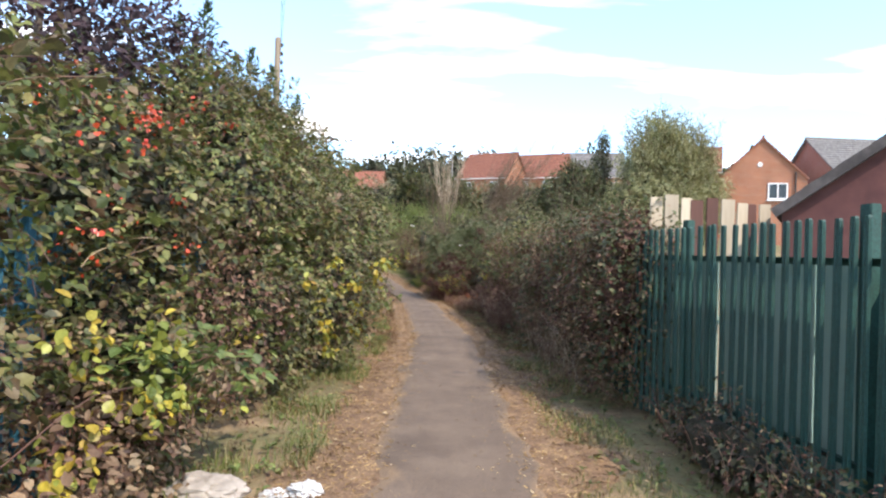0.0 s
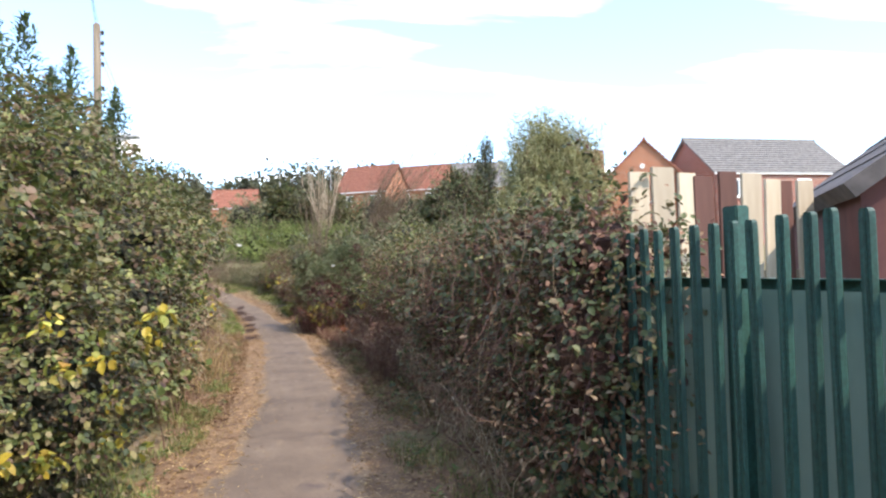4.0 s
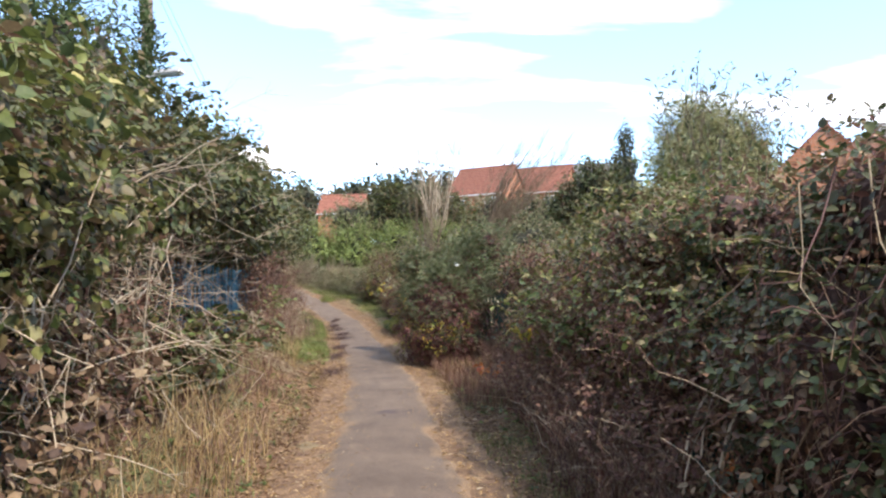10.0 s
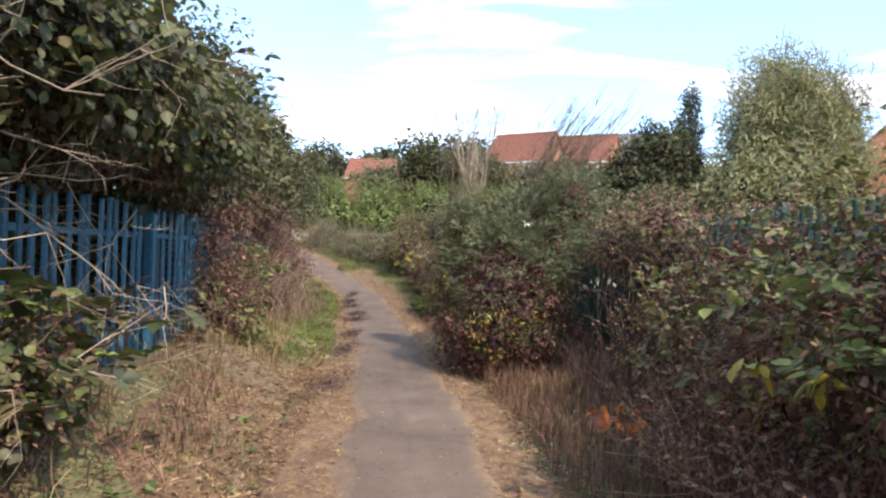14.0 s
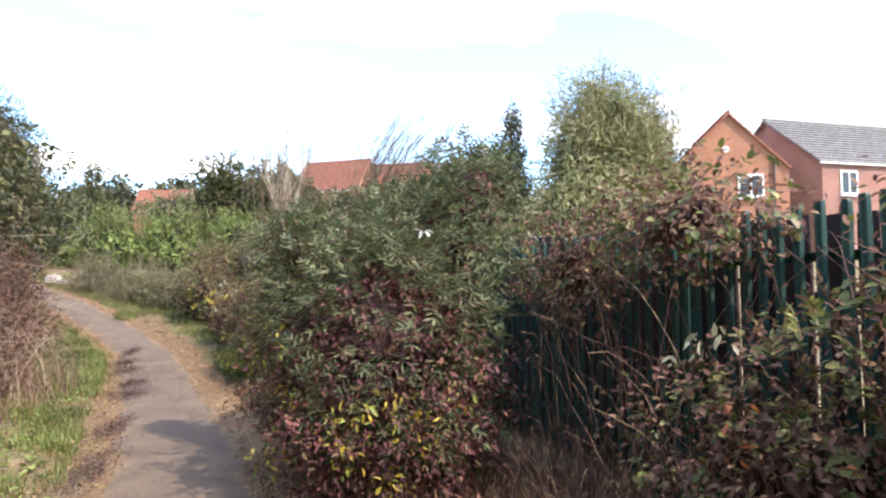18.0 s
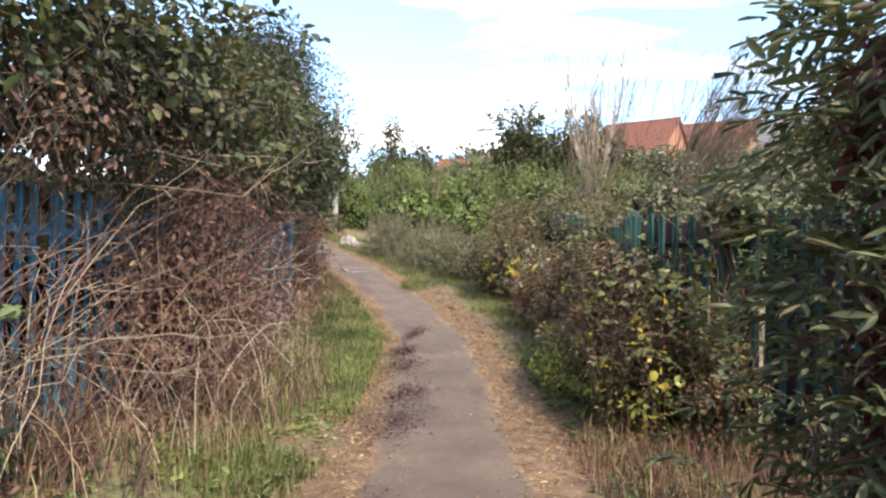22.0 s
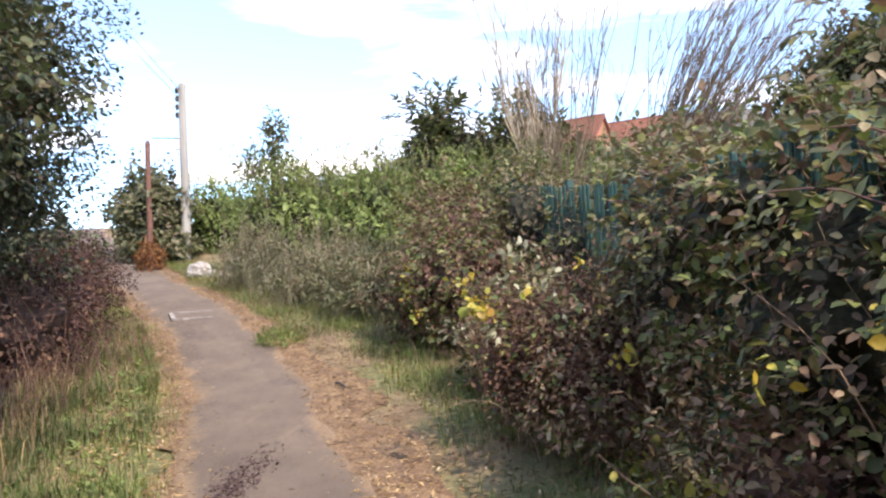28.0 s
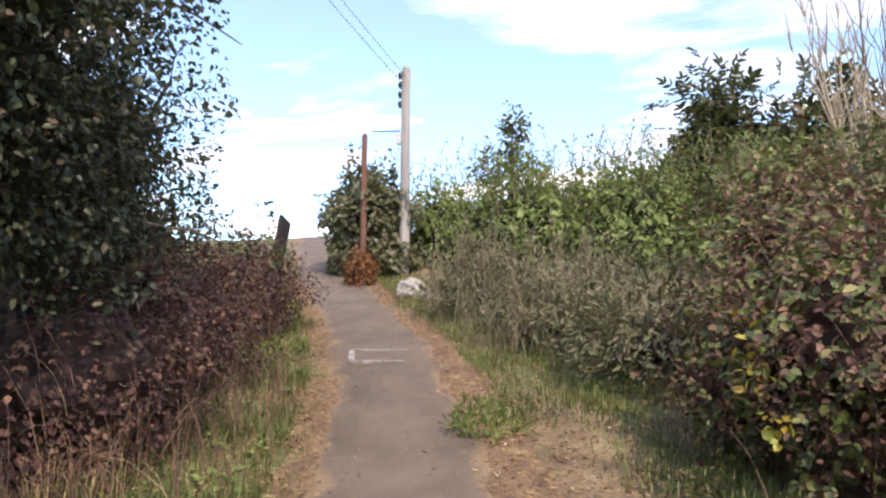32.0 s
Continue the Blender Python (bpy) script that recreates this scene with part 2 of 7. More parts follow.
# leaf colour darkened to carry the shade inside bushes and under canopies
SHADE_LEAF = leafy("shade_dark_leaf", [(0, (0.03, 0.03, 0.02)), (0.4, (0.055, 0.06, 0.03)), (0.7, (0.10, 0.07, 0.045)), (1, (0.15, 0.10, 0.07))], gloss=0.7)
DEAD_LEAF = leafy("dead_leaf", [(0, (0.10, 0.046, 0.04)), (0.5, (0.19, 0.098, 0.073)), (0.85, (0.25, 0.145, 0.095)), (1, (0.34, 0.235, 0.145))], gloss=0.8)
LITTER = leafy("leaf_litter", [(0, (0.085, 0.042, 0.028)), (0.5, (0.17, 0.092, 0.055)), (0.85, (0.3, 0.185, 0.10)), (1, (0.48, 0.37, 0.23))], gloss=0.9, through_light=0.1)
SOIL = mottled("dark_trodden_soil", [(0.3, (0.06, 0.034, 0.032)), (0.7, (0.105, 0.062, 0.054))], 12, 0.95, bump_by=0.8, fine=70)
# dark fills for the insides of bushes, standing in for shade between the leaves
CORE = mottled("shade_core", [(0.35, (0.012, 0.014, 0.008)), (0.6, (0.035, 0.035, 0.018)), (0.75, (0.06, 0.042, 0.026))], 9, 0.95, bump_by=0.8, fine=40)
CORE_BROWN = mottled("brown_shade_core", [(0.35, (0.045, 0.022, 0.018)), (0.6, (0.09, 0.05, 0.036)), (0.75, (0.15, 0.09, 0.058))], 9, 0.95, bump_by=0.8, fine=40)
TWIG = leafy("bare_twig", [(0, (0.08, 0.055, 0.035)), (0.6, (0.15, 0.105, 0.07)), (1, (0.23, 0.17, 0.12))], gloss=0.9, through_light=0.0)
BARK = mottled("bark", [(0.3, (0.06, 0.045, 0.03)), (0.7, (0.16, 0.125, 0.09))], 12, 0.9, stretch=(1, 1, 0.25), bump_by=0.7)
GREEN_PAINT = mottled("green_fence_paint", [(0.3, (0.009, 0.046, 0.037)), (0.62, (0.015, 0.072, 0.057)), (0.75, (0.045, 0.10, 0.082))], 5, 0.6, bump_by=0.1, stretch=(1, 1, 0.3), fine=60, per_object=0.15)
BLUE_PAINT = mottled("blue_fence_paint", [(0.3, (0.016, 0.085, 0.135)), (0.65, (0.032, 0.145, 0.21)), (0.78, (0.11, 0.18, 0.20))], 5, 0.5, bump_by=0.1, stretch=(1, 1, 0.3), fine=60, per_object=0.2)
POLE_WOOD = mottled("weathered_pole", [(0.3, (0.16, 0.12, 0.085)), (0.7, (0.32, 0.26, 0.19))], 8, 0.85, stretch=(1, 1, 0.08), bump_by=0.5)
POLE_GREY = mottled("silvered_pole", [(0.3, (0.22, 0.20, 0.18)), (0.7, (0.42, 0.39, 0.35))], 8, 0.85, stretch=(1, 1, 0.08), bump_by=0.5)
BOARD_PALE = mottled("bleached_board", [(0.3, (0.34, 0.28, 0.20)), (0.7, (0.52, 0.45, 0.34))], 9, 0.85, stretch=(1, 1, 0.1), bump_by=0.4, per_object=0.25)
BOARD_RED = mottled("red_stained_board", [(0.3, (0.075, 0.034, 0.027)), (0.7, (0.13, 0.06, 0.046))], 9, 0.85, stretch=(1, 1, 0.1), bump_by=0.4, per_object=0.25)
BOARD_DARK = mottled("dark_board", [(0.3, (0.022, 0.011, 0.012)), (0.7, (0.055, 0.028, 0.028))], 9, 0.85, stretch=(1, 1, 0.1), bump_by=0.4, per_object=0.3)
BOARD_GREEN = mottled("green_sheet", [(0.3, (0.2, 0.33, 0.28)), (0.7, (0.3, 0.43, 0.37))], 4, 0.6, stretch=(1, 1, 0.3), bump_by=0.1, per_object=0.1)
BLACK_METAL = mottled("black_metal", [(0.3, (0.012, 0.012, 0.014)), (0.7, (0.03, 0.03, 0.032))], 6, 0.5, bump_by=0.1)
LAMP_GREY = mottled("lamp_metal", [(0.3, (0.45, 0.46, 0.47)), (0.7, (0.6, 0.61, 0.62))], 10, 0.4, bump_by=0.05)
WHITE_PAINT = mottled("white_paint", [(0.3, (0.74, 0.74, 0.72)), (0.7, (0.82, 0.82, 0.81))], 4, 0.5, bump_by=0.05)
STONE = mottled("rubble_stone", [(0.3, (0.25, 0.22, 0.19)), (0.7, (0.42, 0.38, 0.33))], 10, 0.9, bump_by=0.6)
PLASTIC = mottled("white_plastic", [(0.3, (0.42, 0.43, 0.42)), (0.7, (0.74, 0.74, 0.74))], 18, 0.35, bump_by=0.5, dist=0.02)


def pane_glass():
    m, nt, bsdf = nodes_of("window_glass")
    bsdf.inputs["Base Color"].default_value = (0.03, 0.035, 0.04, 1)
    bsdf.inputs["Roughness"].default_value = 0.08
    return m


RUST = mottled("rusty_post", [(0.3, (0.10, 0.045, 0.03)), (0.7, (0.2, 0.09, 0.06))], 9, 0.85, bump_by=0.4)
FERN_RUST = leafy("rusty_fern", [(0, (0.14, 0.05, 0.025)), (0.6, (0.28, 0.11, 0.04)), (1, (0.4, 0.2, 0.06))])
CONCRETE = mottled("pale_concrete", [(0.35, (0.15, 0.13, 0.115)), (0.65, (0.36, 0.33, 0.3))], 12, 0.9, bump_by=0.4)
GLASS = pane_glass()


def brickwork(name, a, b, mortar=(0.42, 0.36, 0.3)):
    m, nt, bsdf = nodes_of(name)
    co = nt.nodes.new("ShaderNodeTexCoord")
    br = nt.nodes.new("ShaderNodeTexBrick")
    mp = nt.nodes.new("ShaderNodeMapping")
    mp.inputs["Rotation"].default_value = (radians(90), 0, 0)
    nt.links.new(co.outputs["Object"], mp.inputs[0])
    nt.links.new(mp.outputs[0], br.inputs["Vector"])
    br.inputs["Color1"].default_value, br.inputs["Color2"].default_value, br.inputs["Mortar"].default_value = (*a, 1), (*b, 1), (*mortar, 1)
    br.inputs["Scale"].default_value = 1.0
    br.inputs["Brick Width"].default_value, br.inputs["Row Height"].default_value, br.inputs["Mortar Size"].default_value = 0.225, 0.075, 0.008
    tone = ramp_node(nt, noise_node(nt, 0.8, 5), [(0.3, (0.85,) * 3), (0.7, (1.15,) * 3)])
    nt.links.new(mixed(nt, br.outputs["Color"], tone, 1.0, "MULTIPLY"), bsdf.inputs["Base Color"])
    bsdf.inputs["Roughness"].default_value = 0.9
    return m


BRICK_ORANGE = brickwork("orange_brick", (0.40, 0.145, 0.068), (0.34, 0.115, 0.056), (0.34, 0.27, 0.21))
RED_WALL = mottled("dark_red_render", [(0.3, (0.085, 0.03, 0.028)), (0.7, (0.13, 0.048, 0.042))], 6, 0.85, bump_by=0.3)
BRICK_RED = brickwork("red_brick", (0.28, 0.10, 0.07), (0.22, 0.08, 0.06))
TILE_RED = mottled("red_roof_tile", [(0.3, (0.22, 0.085, 0.055)), (0.7, (0.32, 0.13, 0.085))], 3, 0.8, bump_by=0.3, fine=9, per_object=0.12)
TILE_GREY = mottled("grey_roof_tile", [(0.3, (0.14, 0.135, 0.13)), (0.7, (0.23, 0.22, 0.21))], 3, 0.8, bump_by=0.3, fine=9, per_object=0.12)
TILE_DARK = mottled("dark_roof_tile", [(0.3, (0.05, 0.042, 0.04)), (0.7, (0.10, 0.085, 0.08))], 3, 0.8, bump_by=0.3, fine=9)


# ---- shape helpers ----
RNG = np.random.default_rng(7)


def ground_z(x, y):
    """The height of the ground: level at first, then a ramp up to a crest, with a bank along the left."""
    return level_z(y) + bank(x, y)


def level_z(y):
    return np.interp(np.asarray(y, float), [-100, 28, 31, 33, 35.5, 38.8, 43, 48, 52, 56, 62, 80, 100, 200, 600], [0, 0, 0.08, 0.2, 0.48, 1.0, 1.75, 2.9, 3.75, 4.1, 4.3, 5.3, 6.0, 8.0, 8.0])


def bank(x, y):
    """The low bank of litter under the fence left of the path."""
    u = np.clip((path_x(y) - np.asarray(x, float) - 1.0) / 1.25, 0, 1)
    return 0.44 * u * u * (3 - 2 * u) * np.interp(y, [8, 13.5, 16, 22, 25.5, 28, 31], [0, 0.6, 1, 1, 0.6, 0.45, 0])


def mesh_from(name, verts, faces, material):
    """A mesh from arrays: verts n x 3, faces as an m x k array or a list of such arrays."""
    me = bpy.data.meshes.new(name)
    verts = np.asarray(verts, np.float32)
    groups = faces if isinstance(faces, list) else [faces]
    sizes = np.concatenate([np.full(len(f), f.shape[1]) for f in groups])
    flat_idx = np.concatenate([f.ravel() for f in groups]).astype(np.int32)
    me.vertices.add(len(verts))
    me.vertices.foreach_set("co", verts.ravel())
    me.loops.add(len(flat_idx))
    me.loops.foreach_set("vertex_index", flat_idx)
    me.polygons.add(len(sizes))
    starts = np.concatenate([[0], np.cumsum(sizes)[:-1]]).astype(np.int32)
    me.polygons.foreach_set("loop_start", starts)
    me.polygons.foreach_set("loop_total", sizes.astype(np.int32))
    me.update(calc_edges=True)
    me.validate()
    me.materials.append(material)
    return me


MANY = {'leaves', 'withered_leaves', 'crown', 'stem_tangle', 'dead_wood', 'dry_growth', 'hanging_growth', 'sprays', 'leader', 'yellow_leaves', 'maroon_leaves', 'orange_leaves', 'hip_clusters', 'white_flowers', 'pale_leaves', 'stalk_growth', 'shoot_growth', 'branches', 'limb_growth', 'shade_body', 'bleached_growth', 'inner_leaves', 'withered_bunch', 'white_flower', 'dead_leaves', 'feathery_leaves', 'bare_wood', 'sprays_of_leaves', 'bright_leaves', 'fronds', 'narrow_leaves', 'standing_growth', 'fern_leaves', 'low_leaves'}


def put(name, me, parent=None, label=""):
    ob = new(name, me)
    if parent:
        ob.parent = parent
    if name in MANY:
        ob['kind'] = 'stuff'
    return tagged(ob, label) if label else ob


def part(name, bm, material, parent, label=""):
    me = bpy.data.meshes.new(name)
    bm.to_mesh(me)
    bm.free()
    me.materials.append(material)
    return put(name, me, parent, label)


def thing(name, x, y, label, category, group="", kind="", z=None, rz=0.0):
    ob = new(name)
    ob.location = (x, y, float(ground_z(x, y)) if z is None else z)
    ob.rotation_euler = (0, 0, radians(rz))
    ob.empty_display_size = 0.3
    return tagged(ob, label, category, group, kind)


def box(bm, cx, cy, cz, sx, sy, sz, m=None, bevel=0.0):
    made = bmesh.ops.create_cube(bm, size=1)
    vs = made["verts"]
    bmesh.ops.scale(bm, vec=(sx, sy, sz), verts=vs)
    if bevel:
        es = list({e for v in vs for e in v.link_edges})
        vs = list({v for f in bmesh.ops.bevel(bm, geom=es, offset=bevel, segments=2, affect="EDGES")["faces"] for v in f.verts} | {v for v in vs if v.is_valid})
    bmesh.ops.translate(bm, vec=(cx, cy, cz), verts=vs)
    if m is not None:
        bmesh.ops.transform(bm, matrix=m, verts=vs)
    return vs


def lathe(bm, rings, sides=12, m=None):
    """A closed turned body from (z, radius) or (z, radius, x, y) rings."""
    loops = []
    for ring in rings:
        z, r, x, y = (*ring, 0, 0)[:4] if len(ring) == 2 else ring
        loops.append([bm.verts.new((x + r * math.cos(2 * math.pi * k / sides), y + r * math.sin(2 * math.pi * k / sides), z)) for k in range(sides)])
    for lo, hi in zip(loops, loops[1:]):
        for k in range(sides):
            bm.faces.new((lo[k], lo[(k + 1) % sides], hi[(k + 1) % sides], hi[k]))
    bm.faces.new(loops[0][::-1])
    bm.faces.new(loops[-1])
    if m is not None:
        bmesh.ops.transform(bm, matrix=m, verts=[v for l in loops for v in l])


def tubes(lines, sides=4):
    """Tapered stems: each line is (points k x 3, radius at the foot, radius at the tip). All lines have the same k."""
    pts = np.array([l[0] for l in lines], float)
    r0, r1 = np.array([l[1] for l in lines]), np.array([l[2] for l in lines])
    n, k, _ = pts.shape
    along = np.gradient(pts, axis=1)
    along /= np.linalg.norm(along, axis=2, keepdims=True) + 1e-9
    ref = np.where(np.abs(along[..., 2:3]) > 0.9, np.array([1.0, 0, 0]), np.array([0, 0, 1.0]))
    u = np.cross(along, ref)
    u /= np.linalg.norm(u, axis=2, keepdims=True) + 1e-9
    w = np.cross(along, u)
    rad = r0[:, None] + (r1 - r0)[:, None] * np.linspace(0, 1, k)[None]
    ang = np.arange(sides) * 2 * np.pi / sides
    ring = u[:, :, None] * np.cos(ang)[None, None, :, None] + w[:, :, None] * np.sin(ang)[None, None, :, None]
    verts = pts[:, :, None] + ring * rad[:, :, None, None]
    base = (np.arange(n)[:, None, None] * k + np.arange(k - 1)[None, :, None]) * sides
    s, t = np.arange(sides)[None, None], (np.arange(sides)[None, None] + 1) % sides
    f = np.stack([base + s, base + t, base + sides + t, base + sides + s], -1).reshape(-1, 4)
    return verts.reshape(-1, 3), f


def leaf_cards(at, ahead, up, length, width, fold=0.12):
    """Leaves with a folded midrib, an oval outline and a pointed tip: two halves of four corners each."""
    n = len(at)
    ahead = ahead / (np.linalg.norm(ahead, axis=1, keepdims=True) + 1e-9)
    side = np.cross(ahead, up)
    side /= np.linalg.norm(side, axis=1, keepdims=True) + 1e-9
    up = np.cross(side, ahead)
    L, W = length[:, None], width[:, None] / 2
    base, tip = at, at + ahead * L - up * L * 0.12
    if float(np.mean(length)) > 0.052:
        # large leaves: a rounder outline of three points a side, tips bent down
        rim = [(0.10, 0.55, 0.6), (0.34, 1.0, 1.4), (0.66, 0.86, 0.6), (0.88, 0.36, -0.5)]
        lobe = lambda sgn: [at + ahead * L * u + side * (sgn * W * w) + up * W * fold * h for u, w, h in rim]
        verts = np.stack([base, *lobe(-1), tip, *lobe(1)[::-1]], 1).reshape(-1, 3)
        i = np.arange(n)[:, None] * 10
        return verts, np.concatenate([i + np.array([[0, 5, 4, 3, 2, 1]]), i + np.array([[0, 9, 8, 7, 6, 5]])])
    l1, r1 = at + ahead * L * 0.3 - side * W + up * W * fold * 2, at + ahead * L * 0.3 + side * W + up * W * fold * 2
    l2, r2 = at + ahead * L * 0.68 - side * W * 0.85 + up * W * fold, at + ahead * L * 0.68 + side * W * 0.85 + up * W * fold
    verts = np.stack([base, l1, l2, tip, r2, r1], 1).reshape(-1, 3)
    i = np.arange(n)[:, None] * 6
    f = np.concatenate([i + np.array([[0, 3, 2, 1]]), i + np.array([[0, 5, 4, 3]])])
    return verts, f


def blades(at, lean, length, width):
    """Grass: a narrow strip that bends over, of three cuts."""
    n = len(at)
    d = np.stack([np.cos(lean[:, 0]), np.sin(lean[:, 0]), np.zeros(n)], 1)
    side = np.stack([-d[:, 1], d[:, 0], np.zeros(n)], 1)
    up = np.array([[0, 0, 1.0]])
    L, W, b = length[:, None], width[:, None] / 2, lean[:, 1][:, None]
    p1 = at + up * L * 0.55 + d * L * b * 0.35
    p2 = at + up * L * (1.0 - 0.45 * b) + d * L * b
    verts = np.stack([at - side * W, at + side * W, p1 + side * W * 0.8, p1 - side * W * 0.8, p2], 1).reshape(-1, 3)
    i = np.arange(n)[:, None] * 5
    return verts, [i + np.array([[0, 1, 2, 3]]), i + np.array([[3, 2, 4]])]


def on_lobes(lobes, count, shell=0.3, rough=0.25, seed=0):
    """Points scattered through the outer shell of a cluster of uneven lobes, with the way out of the lobe at each."""
    rng = np.random.default_rng(seed)
    lob = np.array(lobes, float)
    area = (lob[:, 3] * lob[:, 4] + lob[:, 4] * lob[:, 5] + lob[:, 3] * lob[:, 5])
    which = rng.choice(len(lob), size=int(count * 1.5), p=area / area.sum())
    d = rng.normal(size=(len(which), 3))
    d /= np.linalg.norm(d, axis=1, keepdims=True)
    lumps = np.sin(d[:, 0] * 5 + which * 1.7) * np.sin(d[:, 1] * 6 + which * 2.3) + np.sin(d[:, 2] * 7 + which) * 0.7 + np.sin(d[:, 0] * 13 + d[:, 2] * 11 + which) * 0.5
    r = (1 + rough * 0.5 * lumps) * (1 - shell * rng.random(len(which)) ** 1.6)
    p = lob[which, :3] + d * lob[which, 3:] * r[:, None]
    out = d / lob[which, 3:]
    out /= np.linalg.norm(out, axis=1, keepdims=True)
    keep = p[:, 2] > ground_z(p[:, 0], p[:, 1]) + 0.03
    hollow = np.sin(2.3 * p[:, 0] + 1.4 * p[:, 1] + 0.5) + np.sin(2.0 * p[:, 1] - 2.4 * p[:, 2] + 1.1) + np.sin(3.1 * p[:, 2] + 1.9 * p[:, 0])
    keep &= (hollow > -1.1) | (rng.random(len(p)) < 0.4)
    for k, l in enumerate(lob):
        inside = (((p - l[:3]) / l[3:]) ** 2).sum(1) < 0.55
        keep &= ~(inside & (which != k))
    p, out = p[keep][:count], out[keep][:count]
    return p, out, rng


def leaf_part(name, parent, lobes, count, size, material, aspect=0.7, droop=0.35, shell=0.3, rough=0.25, seed=0, label="", spread=1.0, trio=False):
    p, out, rng = on_lobes(lobes, count // 3 if trio else count, shell, rough, seed)
    n = len(p)
    ahead = out * 0.6 + rng.normal(size=(n, 3)) * 0.7 * spread - np.array([[0, 0, droop]])
    up = out * 0.7 + np.array([[0, 0, 0.9]]) + rng.normal(size=(n, 3)) * 0.45
    length = size * (0.6 + 0.8 * rng.random(n))
    if trio:
        ahead /= np.linalg.norm(ahead, axis=1, keepdims=True) + 1e-9
        side = np.cross(ahead, up)
        side /= np.linalg.norm(side, axis=1, keepdims=True) + 1e-9
        tip = p + ahead * length[:, None] * 0.35
        p = np.concatenate([tip, p, p])
        ahead = np.concatenate([ahead, ahead * 0.45 + side, ahead * 0.45 - side]) + rng.normal(size=(3 * n, 3)) * 0.12
        up = np.concatenate([up, up, up]) + rng.normal(size=(3 * n, 3)) * 0.2
        length = np.concatenate([length * 1.15, length * 0.9, length * 0.9])
    v, f = leaf_cards(p, ahead, up, length, length * aspect * (0.8 + 0.4 * rng.random(len(p))))
    org = np.array(parent.matrix_basis.translation)
    return put(name, mesh_from(name, v - org, f, material), parent, label)


def core_part(parent, lobes, material, scale=0.72, name="shade_body", seed=0, inner=None):
    """Added shade filler: a small dark lumpy body per lobe, dull leaves round it."""
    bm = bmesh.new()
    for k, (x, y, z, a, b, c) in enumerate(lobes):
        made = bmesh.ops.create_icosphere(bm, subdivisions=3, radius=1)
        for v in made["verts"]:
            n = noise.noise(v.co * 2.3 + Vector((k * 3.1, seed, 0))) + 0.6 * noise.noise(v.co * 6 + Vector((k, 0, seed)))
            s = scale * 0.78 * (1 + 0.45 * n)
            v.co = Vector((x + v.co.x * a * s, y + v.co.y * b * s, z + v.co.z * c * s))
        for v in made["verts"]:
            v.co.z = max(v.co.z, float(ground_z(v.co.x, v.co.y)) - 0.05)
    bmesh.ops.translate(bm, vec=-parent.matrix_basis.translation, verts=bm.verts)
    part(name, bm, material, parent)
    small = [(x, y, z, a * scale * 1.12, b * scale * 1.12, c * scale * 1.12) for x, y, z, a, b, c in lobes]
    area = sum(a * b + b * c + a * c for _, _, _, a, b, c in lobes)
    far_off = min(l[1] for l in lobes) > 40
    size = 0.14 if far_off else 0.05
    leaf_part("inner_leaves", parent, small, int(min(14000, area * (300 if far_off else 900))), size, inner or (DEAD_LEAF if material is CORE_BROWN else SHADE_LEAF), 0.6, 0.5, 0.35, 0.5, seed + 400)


def pinnate_part(name, parent, lobes, count, length, material, seed=0, pairs=3, slim=0.34, label="", shell=0.45, lift=0.1, rough=0.35):
    """Feathered leaves: narrow leaflets in pairs along a drooping midrib, with one at the tip."""
    p, out, rng = on_lobes(lobes, count, shell, rough, seed)
    n = len(p)
    ahead = out * 0.9 + rng.normal(size=(n, 3)) * 0.5 + np.array([[0, 0, lift]])
    ahead /= np.linalg.norm(ahead, axis=1, keepdims=True)
    up = np.array([[0, 0, 1.0]]) + out * 0.5 + rng.normal(size=(n, 3)) * 0.3
    side = np.cross(ahead, up)
    side /= np.linalg.norm(side, axis=1, keepdims=True) + 1e-9
    up = np.cross(side, ahead)
    L = length * rng.uniform(0.65, 1.25, (n, 1))
    at, way, ups, size = [], [], [], []
    for k in range(pairs):
        u = 0.25 + 0.6 * k / max(1, pairs - 1)
        node = p + ahead * L * u - np.array([[0, 0, 0.25]]) * L * u * u
        for sgn in (-1, 1):
            at.append(node)
            way.append(side * sgn + ahead * 0.65 - up * 0.2 + rng.normal(size=(n, 3)) * 0.15)
            ups.append(up + rng.normal(size=(n, 3)) * 0.2)
            size.append(L[:, 0] * rng.uniform(0.32, 0.46, n))
    at.append(p + ahead * L * 0.88 - np.array([[0, 0, 0.25]]) * L * 0.78)
    way.append(ahead - up * 0.3)
    ups.append(up)
    size.append(L[:, 0] * 0.45)
    size = np.concatenate(size)
    v, f = leaf_cards(np.concatenate(at), np.concatenate(way), np.concatenate(ups), size, size * slim)
    return put(name, mesh_from(name, v - np.array(parent.matrix_basis.translation), f, material), parent, label)


